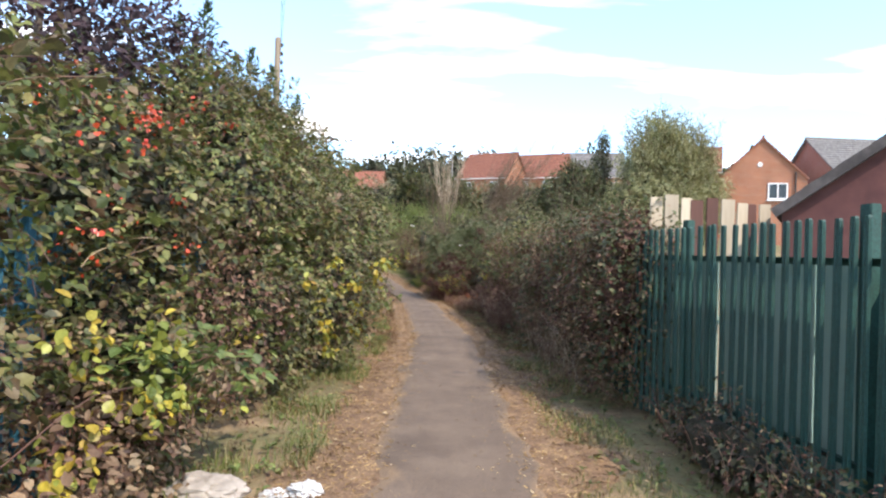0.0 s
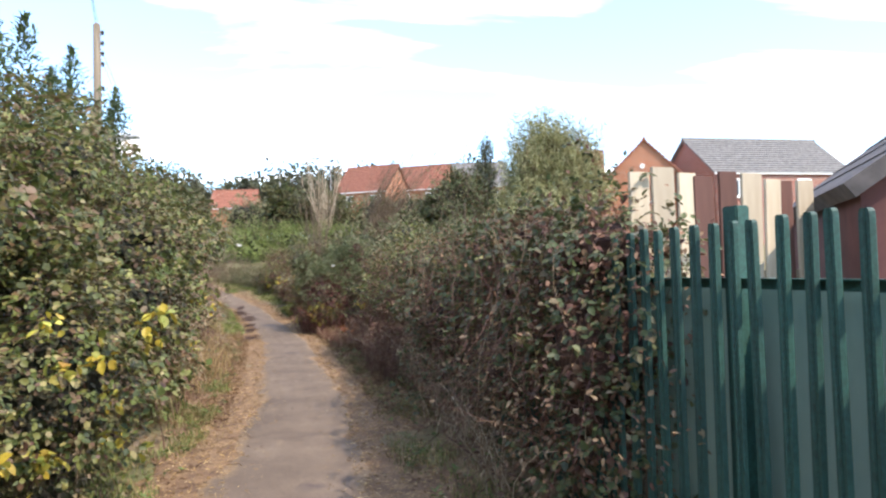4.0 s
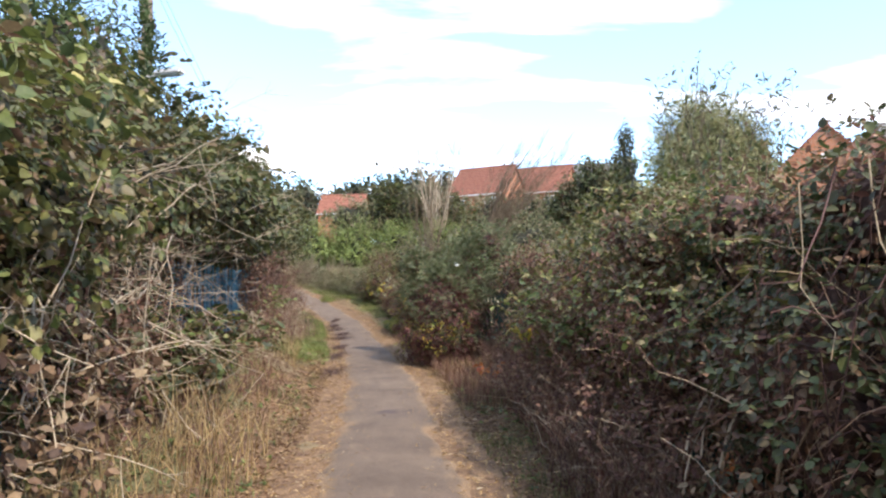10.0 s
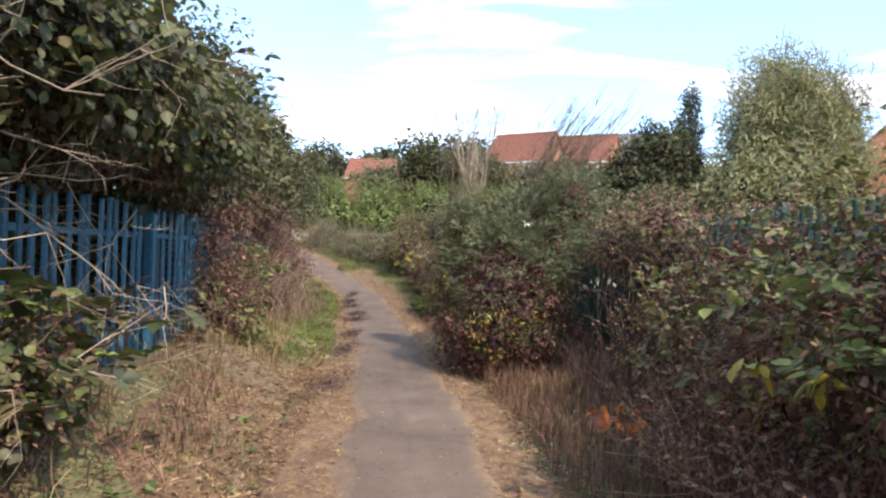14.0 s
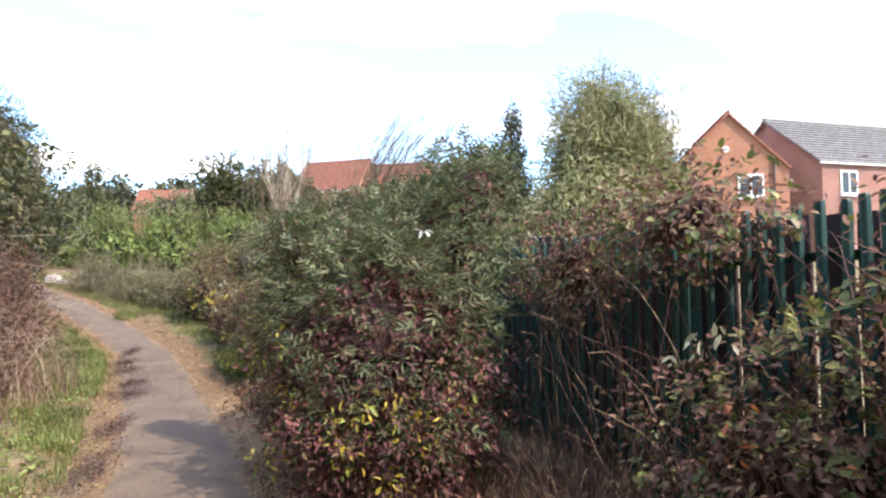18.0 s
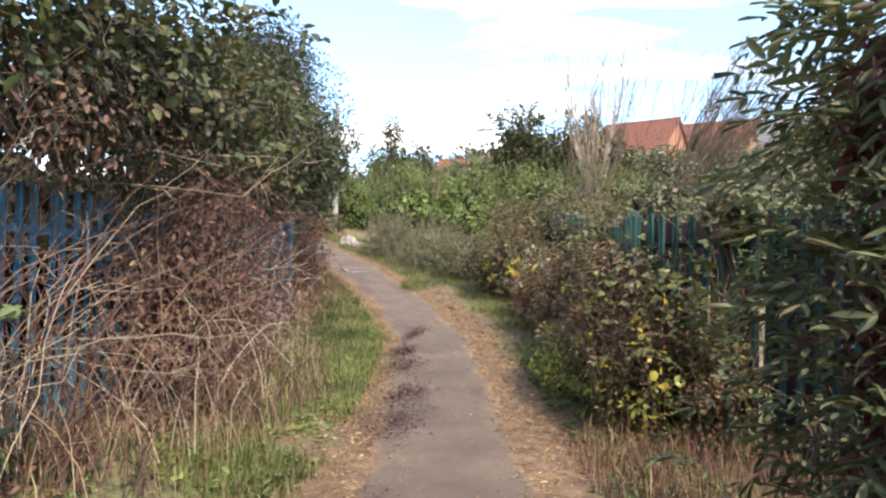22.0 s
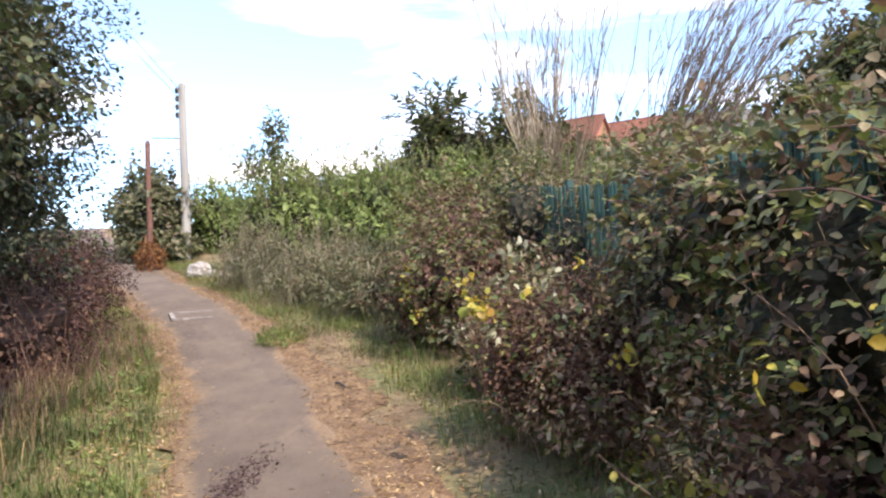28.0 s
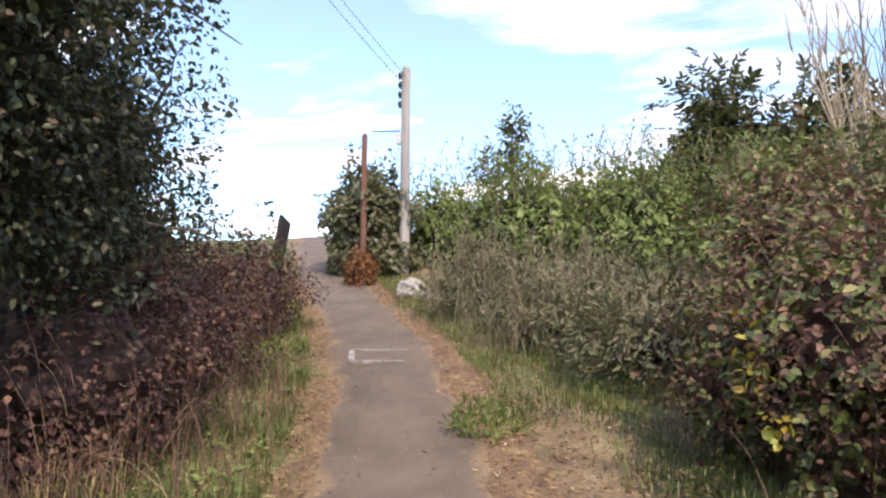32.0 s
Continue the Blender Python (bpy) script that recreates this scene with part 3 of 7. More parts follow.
def spray_part(parent, feet, count, reach, material, size, aspect=0.7, seed=0, arch=0.6, up=1.0, heading=None, clear=0.75, stem=None, radius=0.0035, nodes=9, trio=True, name="bright_leaves", label="", first=0.25):
    """Leafy shoots: arching canes with leaves at nodes on alternate sides; heading = (degrees, spread)."""
    rng = np.random.default_rng(seed)
    lines, at, way, ups = [], [], [], []
    s = np.linspace(0, 1, nodes)
    for _ in range(count):
        b = feet[rng.integers(len(feet))]
        x, y = rng.uniform(b[0], b[1]), rng.uniform(b[2], b[3])
        z = float(ground_z(x, y)) + rng.uniform(b[4], b[5])
        th = rng.uniform(0, 2 * np.pi) if heading is None else radians(heading[0] + rng.normal() * heading[1])
        L, bow = reach * rng.uniform(0.5, 1.2), arch * rng.uniform(0.5, 1.3)
        pts = np.stack([x + np.cos(th) * L * bow * s ** 1.3, y + np.sin(th) * L * bow * s ** 1.3, z + up * L * (s - 0.6 * bow * s ** 2.4)], 1)
        pts = pts + np.cumsum(rng.normal(size=pts.shape) * 0.1 * L / nodes, axis=0)
        if (np.abs(pts[:, 0] - path_x(pts[:, 1])) < clear).any() or (pts[:, 2] < ground_z(pts[:, 0], pts[:, 1])).any():
            continue
        r = radius * rng.uniform(0.7, 1.3)
        lines.append((pts, r, r * 0.4))
        d = np.gradient(pts, axis=0)
        d /= np.linalg.norm(d, axis=1, keepdims=True)
        for k in range(nodes):
            if s[k] < first:
                continue
            sd = np.cross(d[k], (0, 0, 1.0)) * (1 if k % 2 else -1) + rng.normal(size=3) * 0.35
            w = sd + d[k] * 0.5
            w /= np.linalg.norm(w)
            at.append(pts[k])
            way.append(w)
            ups.append(np.array((0, 0, 1.0)) + rng.normal(size=3) * 0.4)
    if not lines:
        return
    org = np.array(parent.matrix_basis.translation)
    v, f = tubes(lines)
    put("shoot_growth", mesh_from("shoot_growth", v - org, f, stem or STEM), parent)
    at, way, ups = np.array(at), np.array(way), np.array(ups)
    n = len(at)
    length = size * rng.uniform(0.65, 1.3, n)
    if trio:
        side = np.cross(way, ups)
        side /= np.linalg.norm(side, axis=1, keepdims=True) + 1e-9
        knot = at + way * length[:, None] * 0.7
        at = np.concatenate([knot + way * length[:, None] * 0.15, knot, knot])
        way = np.concatenate([way, way * 0.3 + side, way * 0.3 - side])
        ups = np.concatenate([ups, ups, ups])
        length = np.concatenate([length, length * 0.85, length * 0.85])
    v, f = leaf_cards(at, way, ups, length, length * aspect)
    return put(name, mesh_from(name, v - org, f, material), parent, label)


def cane_part(name, parent, feet, count, reach, material, radius=0.0042, seed=0, arch=0.6, jitter=0.15, label="", k=7, up=1.0, clear=0.85, cap=9.0):
    """Arching canes that start in the boxes feet = [(x0, x1, y0, y1, z0, z1)] and bow over."""
    rng = np.random.default_rng(seed)
    lines = []
    for _ in range(count):
        b = feet[rng.integers(len(feet))]
        x, y = rng.uniform(b[0], b[1]), rng.uniform(b[2], b[3])
        z = float(ground_z(x, y)) + rng.uniform(b[4], b[5])
        th, L = rng.uniform(0, 2 * np.pi), reach * rng.uniform(0.5, 1.2)
        s = np.linspace(0, 1, k)
        bow = arch * rng.uniform(0.4, 1.3)
        px = x + np.cos(th) * L * bow * s ** 1.5
        py = y + np.sin(th) * L * bow * s ** 1.5
        pz = z + up * L * (s - 0.55 * bow * s ** 2.5)
        pts = np.stack([px, py, pz], 1) + np.cumsum(rng.normal(size=(k, 3)) * jitter * L / k, axis=0) * s[:, None]
        pts[:, 2] = np.minimum(pts[:, 2], z + cap)
        if y < 46 and (np.abs(pts[:, 0] - path_x(pts[:, 1])) < clear).any():
            continue
        r = radius * rng.uniform(0.6, 1.5)
        lines.append((pts, r, r * 0.35))
    v, f = tubes(lines)
    v[:, 2] = np.maximum(v[:, 2], ground_z(v[:, 0], v[:, 1]) + 0.005)
    return put(name, mesh_from(name, v - np.array(parent.matrix_basis.translation), f, material), parent, label)


def twig_part(name, parent, feet, count, reach, material, radius=0.006, seed=0, rise=0.3, label="", clear=0.7, drift=(0, 0, 0)):
    """Bare forked branches: a nearly straight limb with side twigs that fork off at sharp angles."""
    rng = np.random.default_rng(seed)
    lines, k = [], 6
    s = np.linspace(0, 1, k)[:, None]

    def limb(foot, d, L, r, depth):
        d = d / (np.linalg.norm(d) + 1e-9)
        pts = foot + d * L * s + np.cumsum(rng.normal(size=(k, 3)) * 0.035 * L, axis=0) * s
        if (np.abs(pts[:, 0] - path_x(pts[:, 1])) < clear).any():
            return
        lines.append((pts, r, r * 0.4))
        if depth:
            for _ in range(rng.integers(2, 5)):
                j = rng.integers(1, k)
                limb(pts[j], d + rng.normal(size=3) * 0.75, L * rng.uniform(0.3, 0.6), r * 0.55, depth - 1)

    for _ in range(count):
        b = feet[rng.integers(len(feet))]
        x, y = rng.uniform(b[0], b[1]), rng.uniform(b[2], b[3])
        z = float(ground_z(x, y)) + rng.uniform(b[4], b[5])
        d = rng.normal(size=3) * np.array([1, 1, 0.6]) + np.array([0, 0, rise]) + np.array(drift)
        limb(np.array([x, y, z]), d, reach * rng.uniform(0.4, 1.1), radius * rng.uniform(0.6, 1.3), 2)
    v, f = tubes(lines)
    v[:, 2] = np.maximum(v[:, 2], ground_z(v[:, 0], v[:, 1]) + 0.005)
    return put(name, mesh_from(name, v - np.array(parent.matrix_basis.translation), f, material), parent, label)


def bunch_part(name, parent, centres, radius, count, size, material, seed=0, aspect=0.75, label=""):
    return leaf_part(name, parent, [(x, y, z, radius, radius, radius * 0.8) for x, y, z in centres], count * len(centres), size, material, aspect, 0.4, 0.9, 0.1, seed, label)


# ---- ground, verge and path ----
LINE = np.array([(0.08, -9), (0.08, 4.5), (0.1, 11.8), (-0.35, 17), (-0.68, 20.5), (-0.95, 22), (-1.25, 24), (-1.95, 28), (-2.65, 32), (-3.9, 35.3), (-5.6, 38.6), (-8.45, 42.6), (-10.6, 45.3), (-13.3, 49.5), (-15.6, 53.2), (-18.5, 58)])


def smooth_line(points, step=0.25):
    p = np.array(points, float)
    s = np.concatenate([[0], np.cumsum(np.linalg.norm(np.diff(p, axis=0), axis=1))])
    t = np.arange(0, s[-1], step)
    q = np.stack([np.interp(t, s, p[:, 0]), np.interp(t, s, p[:, 1])], 1)
    w = max(3, int(2.0 / step))
    pad = np.concatenate([q[:1] + (q[:1] - q[1:w + 1][::-1]), q, q[-1:] + (q[-1:] - q[-w - 1:-1][::-1])])
    ker = np.hanning(2 * w + 3)[1:-1]
    ker /= ker.sum()
    return np.stack([np.convolve(pad[:, 0], ker, "valid"), np.convolve(pad[:, 1], ker, "valid")], 1)


MID = smooth_line(LINE)
WAY = np.gradient(MID, axis=0)
WAY /= np.linalg.norm(WAY, axis=1, keepdims=True)
RIGHT = np.stack([WAY[:, 1], -WAY[:, 0]], 1)


def path_x(y):
    return np.interp(y, MID[:, 1], MID[:, 0])


def ground_lump(x, y):
    return 0.03 * np.sin(x * 1.7 + 0.6 * y) * np.sin(y * 1.3) + 0.02 * np.sin(x * 4.1 + y * 2.3)


def strip(name, half_left, half_right, lift, material, cuts, ragged, seed):
    """A sheet that follows the path, with ragged edges and a slight camber."""
    rng = np.random.default_rng(seed)
    n = len(MID)
    wob = lambda: np.convolve(rng.normal(size=n + 8), np.hanning(9) / 4.5, "valid")[:n] * ragged + rng.normal(size=n) * ragged * 0.35
    l, r = -np.interp(MID[:, 1], *half_left) + wob(), np.interp(MID[:, 1], *half_right) + wob()
    u = np.linspace(0, 1, cuts)
    off = l[:, None] * (1 - u) + r[:, None] * u
    xy = MID[:, None] + RIGHT[:, None] * off[..., None]
    edge = 1 - (2 * u - 1) ** 8
    z = ground_z(xy[..., 0], xy[..., 1]) + lift * edge[None] - 0.02 * (1 - edge[None])
    if ragged < 0.2 and cuts > 12:
        z = z + 0.004 * rng.normal(size=z.shape)
    v = np.concatenate([xy, z[..., None]], -1).reshape(-1, 3)
    i = (np.arange(n - 1)[:, None] * cuts + np.arange(cuts - 1)[None])[..., None]
    f = (i + np.array([0, 1, cuts + 1, cuts])).reshape(-1, 4)
    me = mesh_from(name, v, f, material)
    wear = me.attributes.new("edge", "FLOAT", "POINT")
    wear.data.foreach_set("value", np.tile(np.abs(2 * u - 1), n).astype(np.float32))
    return me


def ground_material():
    m, nt, bsdf = nodes_of("verge_earth")
    soil = ramp_node(nt, noise_node(nt, 3.0, 8, 0.65), [(0.3, (0.09, 0.06, 0.035)), (0.5, (0.2, 0.14, 0.08)), (0.7, (0.33, 0.25, 0.14))])
    turf = ramp_node(nt, noise_node(nt, 14.0, 5, 0.6), [(0.3, (0.075, 0.08, 0.03)), (0.7, (0.19, 0.18, 0.075))])
    patch = ramp_node(nt, noise_node(nt, 0.7, 4, 0.6), [(0.42, (0, 0, 0)), (0.58, (1, 1, 1))])
    nt.links.new(mixed(nt, soil, turf, patch), bsdf.inputs["Base Color"])
    bsdf.inputs["Roughness"].default_value = 0.95
    bump(nt, bsdf, noise_node(nt, 25, 6), 0.7, 0.03)
    return m


def asphalt_material():
    m, nt, bsdf = nodes_of("worn_asphalt")
    base = ramp_node(nt, noise_node(nt, 1.6, 6, 0.6), [(0.3, (0.098, 0.07, 0.05)), (0.55, (0.145, 0.106, 0.076)), (0.75, (0.186, 0.139, 0.1))])
    grit = ramp_node(nt, noise_node(nt, 140, 3, 0.7), [(0.35, (0.62,) * 3), (0.62, (1.2,) * 3), (0.74, (2.0,) * 3)])
    col = mixed(nt, base, grit, 1.0, "MULTIPLY")
    dust = ramp_node(nt, noise_node(nt, 2.6, 7, 0.7, stretch=(1.6, 0.6, 1)), [(0.6, (0, 0, 0)), (0.78, (0.7,) * 3)])
    col = mixed(nt, col, (0.25, 0.18, 0.12), dust)
    damp = ramp_node(nt, noise_node(nt, 0.9, 5, 0.6), [(0.62, (0, 0, 0)), (0.72, (1, 1, 1))])
    col = mixed(nt, col, (0.075, 0.055, 0.05), damp)
    # straw and soil trodden in from both edges, in ragged tongues
    rim = nt.nodes.new("ShaderNodeAttribute")
    rim.attribute_name = "edge"
    reach = nt.nodes.new("ShaderNodeMath")
    reach.operation = "MULTIPLY_ADD"
    reach.inputs[1].default_value = 0.5
    nt.links.new(noise_node(nt, 2.1, 7, 0.65, stretch=(1.3, 0.7, 1)), reach.inputs[0])
    half = nt.nodes.new("ShaderNodeMath")
    half.operation = "MULTIPLY"
    half.inputs[1].default_value = 0.5
    nt.links.new(rim.outputs["Fac"], half.inputs[0])
    nt.links.new(half.outputs[0], reach.inputs[2])
    soil = ramp_node(nt, noise_node(nt, 90, 5, 0.7), [(0.35, (0.12, 0.07, 0.042)), (0.65, (0.36, 0.25, 0.14))])
    col = mixed(nt, col, soil, ramp_node(nt, reach.outputs[0], [(0.60, (0, 0, 0)), (0.70, (0.85,) * 3)]))
    nt.links.new(col, bsdf.inputs["Base Color"])
    bsdf.inputs["Roughness"].default_value = 0.88
    bump(nt, bsdf, noise_node(nt, 110, 4, 0.7), 0.5, 0.004)
    return m


def litter_material():
    m, nt, bsdf = nodes_of("straw_covered_earth")
    a = ramp_node(nt, noise_node(nt, 5, 8, 0.7), [(0.3, (0.10, 0.058, 0.036)), (0.5, (0.2, 0.122, 0.068)), (0.7, (0.33, 0.22, 0.115))])
    b = ramp_node(nt, noise_node(nt, 70, 4, 0.7, stretch=(1, 0.5, 1)), [(0.35, (0.55,) * 3), (0.65, (1.35,) * 3)])
    nt.links.new(mixed(nt, a, b, 1.0, "MULTIPLY"), bsdf.inputs["Base Color"])
    bsdf.inputs["Roughness"].default_value = 0.95
    bump(nt, bsdf, noise_node(nt, 60, 5, 0.7), 0.8, 0.012)
    return m


gx = np.unique(np.concatenate([-np.geomspace(40, 2500, 12), np.linspace(-40, -9, 22), np.linspace(-9, 6, 61), np.linspace(6, 40, 24), np.geomspace(40, 2500, 12)]))
gy = np.unique(np.concatenate([-np.geomspace(14, 2500, 10), np.linspace(-14, 62, 191), np.linspace(62, 110, 30), np.geomspace(110, 3000, 14)]))
X, Y = np.meshgrid(gx, gy)
near = (np.abs(X) < 30) & (Y < 62) & (Y > -14)
Z = ground_z(X, Y) + np.where(near, ground_lump(X, Y), 0.0)
aside = np.abs(X - path_x(Y))
Z = Z - 0.03 * np.exp(-(aside / 1.2) ** 2)
v = np.stack([X, Y, Z], -1).reshape(-1, 3)
i = (np.arange(len(gy) - 1)[:, None] * len(gx) + np.arange(len(gx) - 1)[None])[..., None]
f = (i + np.array([0, 1, len(gx) + 1, len(gx)])).reshape(-1, 4)
tagged(put("ground", mesh_from("ground", v, f, ground_material())), "bare earth and thin turf beside the path", "ground", kind="structure")
tagged(put("verge", strip("verge", ([-9, 9, 13, 20, 23, 30, 40, 58], [1.15, 1.1, 1.7, 1.9, 0.95, 0.85, 0.8, 0.75]), ([-9, 12, 20, 30, 40, 58], [1.25, 1.15, 1.0, 1.15, 0.95, 0.8]), 0.02, litter_material(), 17, 0.26, 3)), "dry straw and leaf litter along the path", "verge", kind="structure")
tagged(put("path", strip("path", ([-9, 11.8, 17, 22, 28, 38, 58], [0.74, 0.6, 0.56, 0.56, 0.56, 0.58, 0.6]), ([-9, 11.8, 17, 22, 28, 38, 58], [0.74, 0.6, 0.58, 0.56, 0.58, 0.62, 0.6]), 0.04, asphalt_material(), 25, 0.1, 5)), "worn grey asphalt footpath with crumbling edges", "path", kind="structure")


def on_verge(rng, count, y0, y1, lo, hi, side):
    """Places beside the path: lo to hi metres from its middle, on the left (-1) or right (1)."""
    k = np.where((MID[:, 1] > y0) & (MID[:, 1] < y1))[0]
    j = rng.choice(k, count)
    t = rng.uniform(-0.13, 0.13, (count, 1))
    xy = MID[j] + WAY[j] * t + RIGHT[j] * (side * rng.uniform(lo, hi, (count, 1)))
    return np.concatenate([xy, ground_z(xy[:, 0], xy[:, 1])[:, None]], 1)


def fence_at(line, s):
    p = np.array(line, float)
    d = np.concatenate([[0], np.cumsum(np.linalg.norm(np.diff(p, axis=0), axis=1))])
    x, y = np.interp(s, d, p[:, 0]), np.interp(s, d, p[:, 1])
    k = min(max(int(np.searchsorted(d, s, "right")) - 1, 0), len(p) - 2)
    w = p[k + 1] - p[k]
    return x, y, math.degrees(math.atan2(w[1], w[0])), d[-1]


def fence_lengths(line):
    return [float(v) for v in np.cumsum(np.linalg.norm(np.diff(np.array(line, float), axis=0), axis=1))]


def pale_mesh(height, material):
    """A W-section steel pale with a splayed, pointed head."""
    sec = [(-0.029, 0.0), (-0.022, 0.016), (-0.009, 0.016), (0.0, 0.004), (0.009, 0.016), (0.022, 0.016), (0.029, 0.0)]
    back = [(x, y - 0.004) for x, y in sec[::-1]]
    ring = sec + back
    bm = bmesh.new()
    rows = []
    for z, s in ((0.05, 1.0), (height - 0.035, 1.0), (height - 0.012, 0.93), (height - 0.002, 0.72), (height, 0.5)):
        rows.append([bm.verts.new((x * s, y, z)) for x, y in ring])
    for lo, hi in zip(rows, rows[1:]):
        for k in range(len(ring)):
            bm.faces.new((lo[k], lo[(k + 1) % len(ring)], hi[(k + 1) % len(ring)], hi[k]))
    bm.faces.new(rows[-1])
    me = bpy.data.meshes.new("pale")
    bm.to_mesh(me)
    bm.free()
    me.materials.append(material)
    return me


def palisade(name, line, height, material, label, first=0.0, pitch=0.158, lean_seed=1, sink=0.0, corner=None, turned=180):
    """Steel palisade fencing: posts every 17 pales, two angle rails in each bay, and the pales in front of them."""
    rng = random.Random(lean_seed)
    root = thing(name, 0, 0, label, "fence", z=0.0)
    pale = pale_mesh(height, material)
    total = fence_at(line, 0)[3]
    bay = 17 * pitch
    s, k = first, 0
    while s < total:
        x, y, az, _ = fence_at(line, s)
        z = float(level_z(y)) - sink
        ob = put("pale", pale, root)
        ob.matrix_basis = pose(x, y, z + rng.uniform(-0.012, 0.012), rng.uniform(-0.6, 0.6), rng.uniform(-0.7, 0.7), az + turned)
        at_corner = corner is not None and math.dist((x, y), corner) < 0.0645
        if at_corner or (k % 17 == 0 and (corner is None or math.dist((x, y), corner) > 1.0)):
            bm = bmesh.new()
            tall = height + (0.08 if material is GREEN_PAINT else -0.06)
            box(bm, 0, 0, tall / 2 - 0.01, 0.09, 0.07, tall, bevel=0.006)
            post = part("post", bm, material, root)
            off = Matrix.Rotation(radians(az), 3, "Z") @ Vector((0.079, -0.075, 0))
            post.matrix_basis = pose(x + off.x, y + off.y, z, 0, 0, az)
        if k % 17 == 0:
            bends = [v for v in fence_lengths(line) if s + 0.02 < v < min(s + bay, total) - 0.02]
            stops = [s] + bends + [min(s + bay, total)]
            for s1, s2 in zip(stops, stops[1:]):
                x1, y1, turn, _ = fence_at(line, s1 + 1e-4)
                x2, y2, _, _ = fence_at(line, s2)
                a, b = Vector((x1, y1, float(level_z(y1)) - sink)), Vector((x2, y2, float(level_z(y2)) - sink))
                w = b - a
                behind = Matrix.Rotation(radians(turn), 3, "Z") @ Vector((0, -0.012 if turned else -0.062, 0))
                for h in (height - 0.26, 0.35):
                    bm = bmesh.new()
                    box(bm, w.length / 2, 0.006, 0, w.length, 0.006, 0.045)
                    box(bm, w.length / 2, 0.025, 0.02, w.length, 0.04, 0.006)
                    rail = part("rail", bm, material, root)
                    rail.matrix_basis = Matrix.Translation(a + behind + Vector((0, 0, h))) @ pose(0, 0, 0, 0, -math.degrees(math.asin(w.z / w.length)), turn)
        s += pitch
        k += 1
    return root


RIGHT_LINE = [(2.75, -6), (2.5, 2.5), (2.13, 5.7), (1.93, 6.9), (1.95, 7.6), (2.05, 9), (2.15, 13), (2.1, 20), (1.9, 23), (1.5, 26.4), (0.47, 27.65), (-0.3, 28.3), (-0.38, 33), (-0.5, 35), (-0.95, 37), (-1.4, 39.2)]
LEFT_LINE = [(-2.3, 1.0), (-2.3, 12), (-3.05, 20.9), (-4.84, 30.4), (-5.6, 34)]
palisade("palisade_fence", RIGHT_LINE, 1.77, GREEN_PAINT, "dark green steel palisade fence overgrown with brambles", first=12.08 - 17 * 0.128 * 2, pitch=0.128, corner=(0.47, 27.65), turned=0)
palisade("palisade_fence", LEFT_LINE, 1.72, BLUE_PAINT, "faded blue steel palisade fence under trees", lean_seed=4)


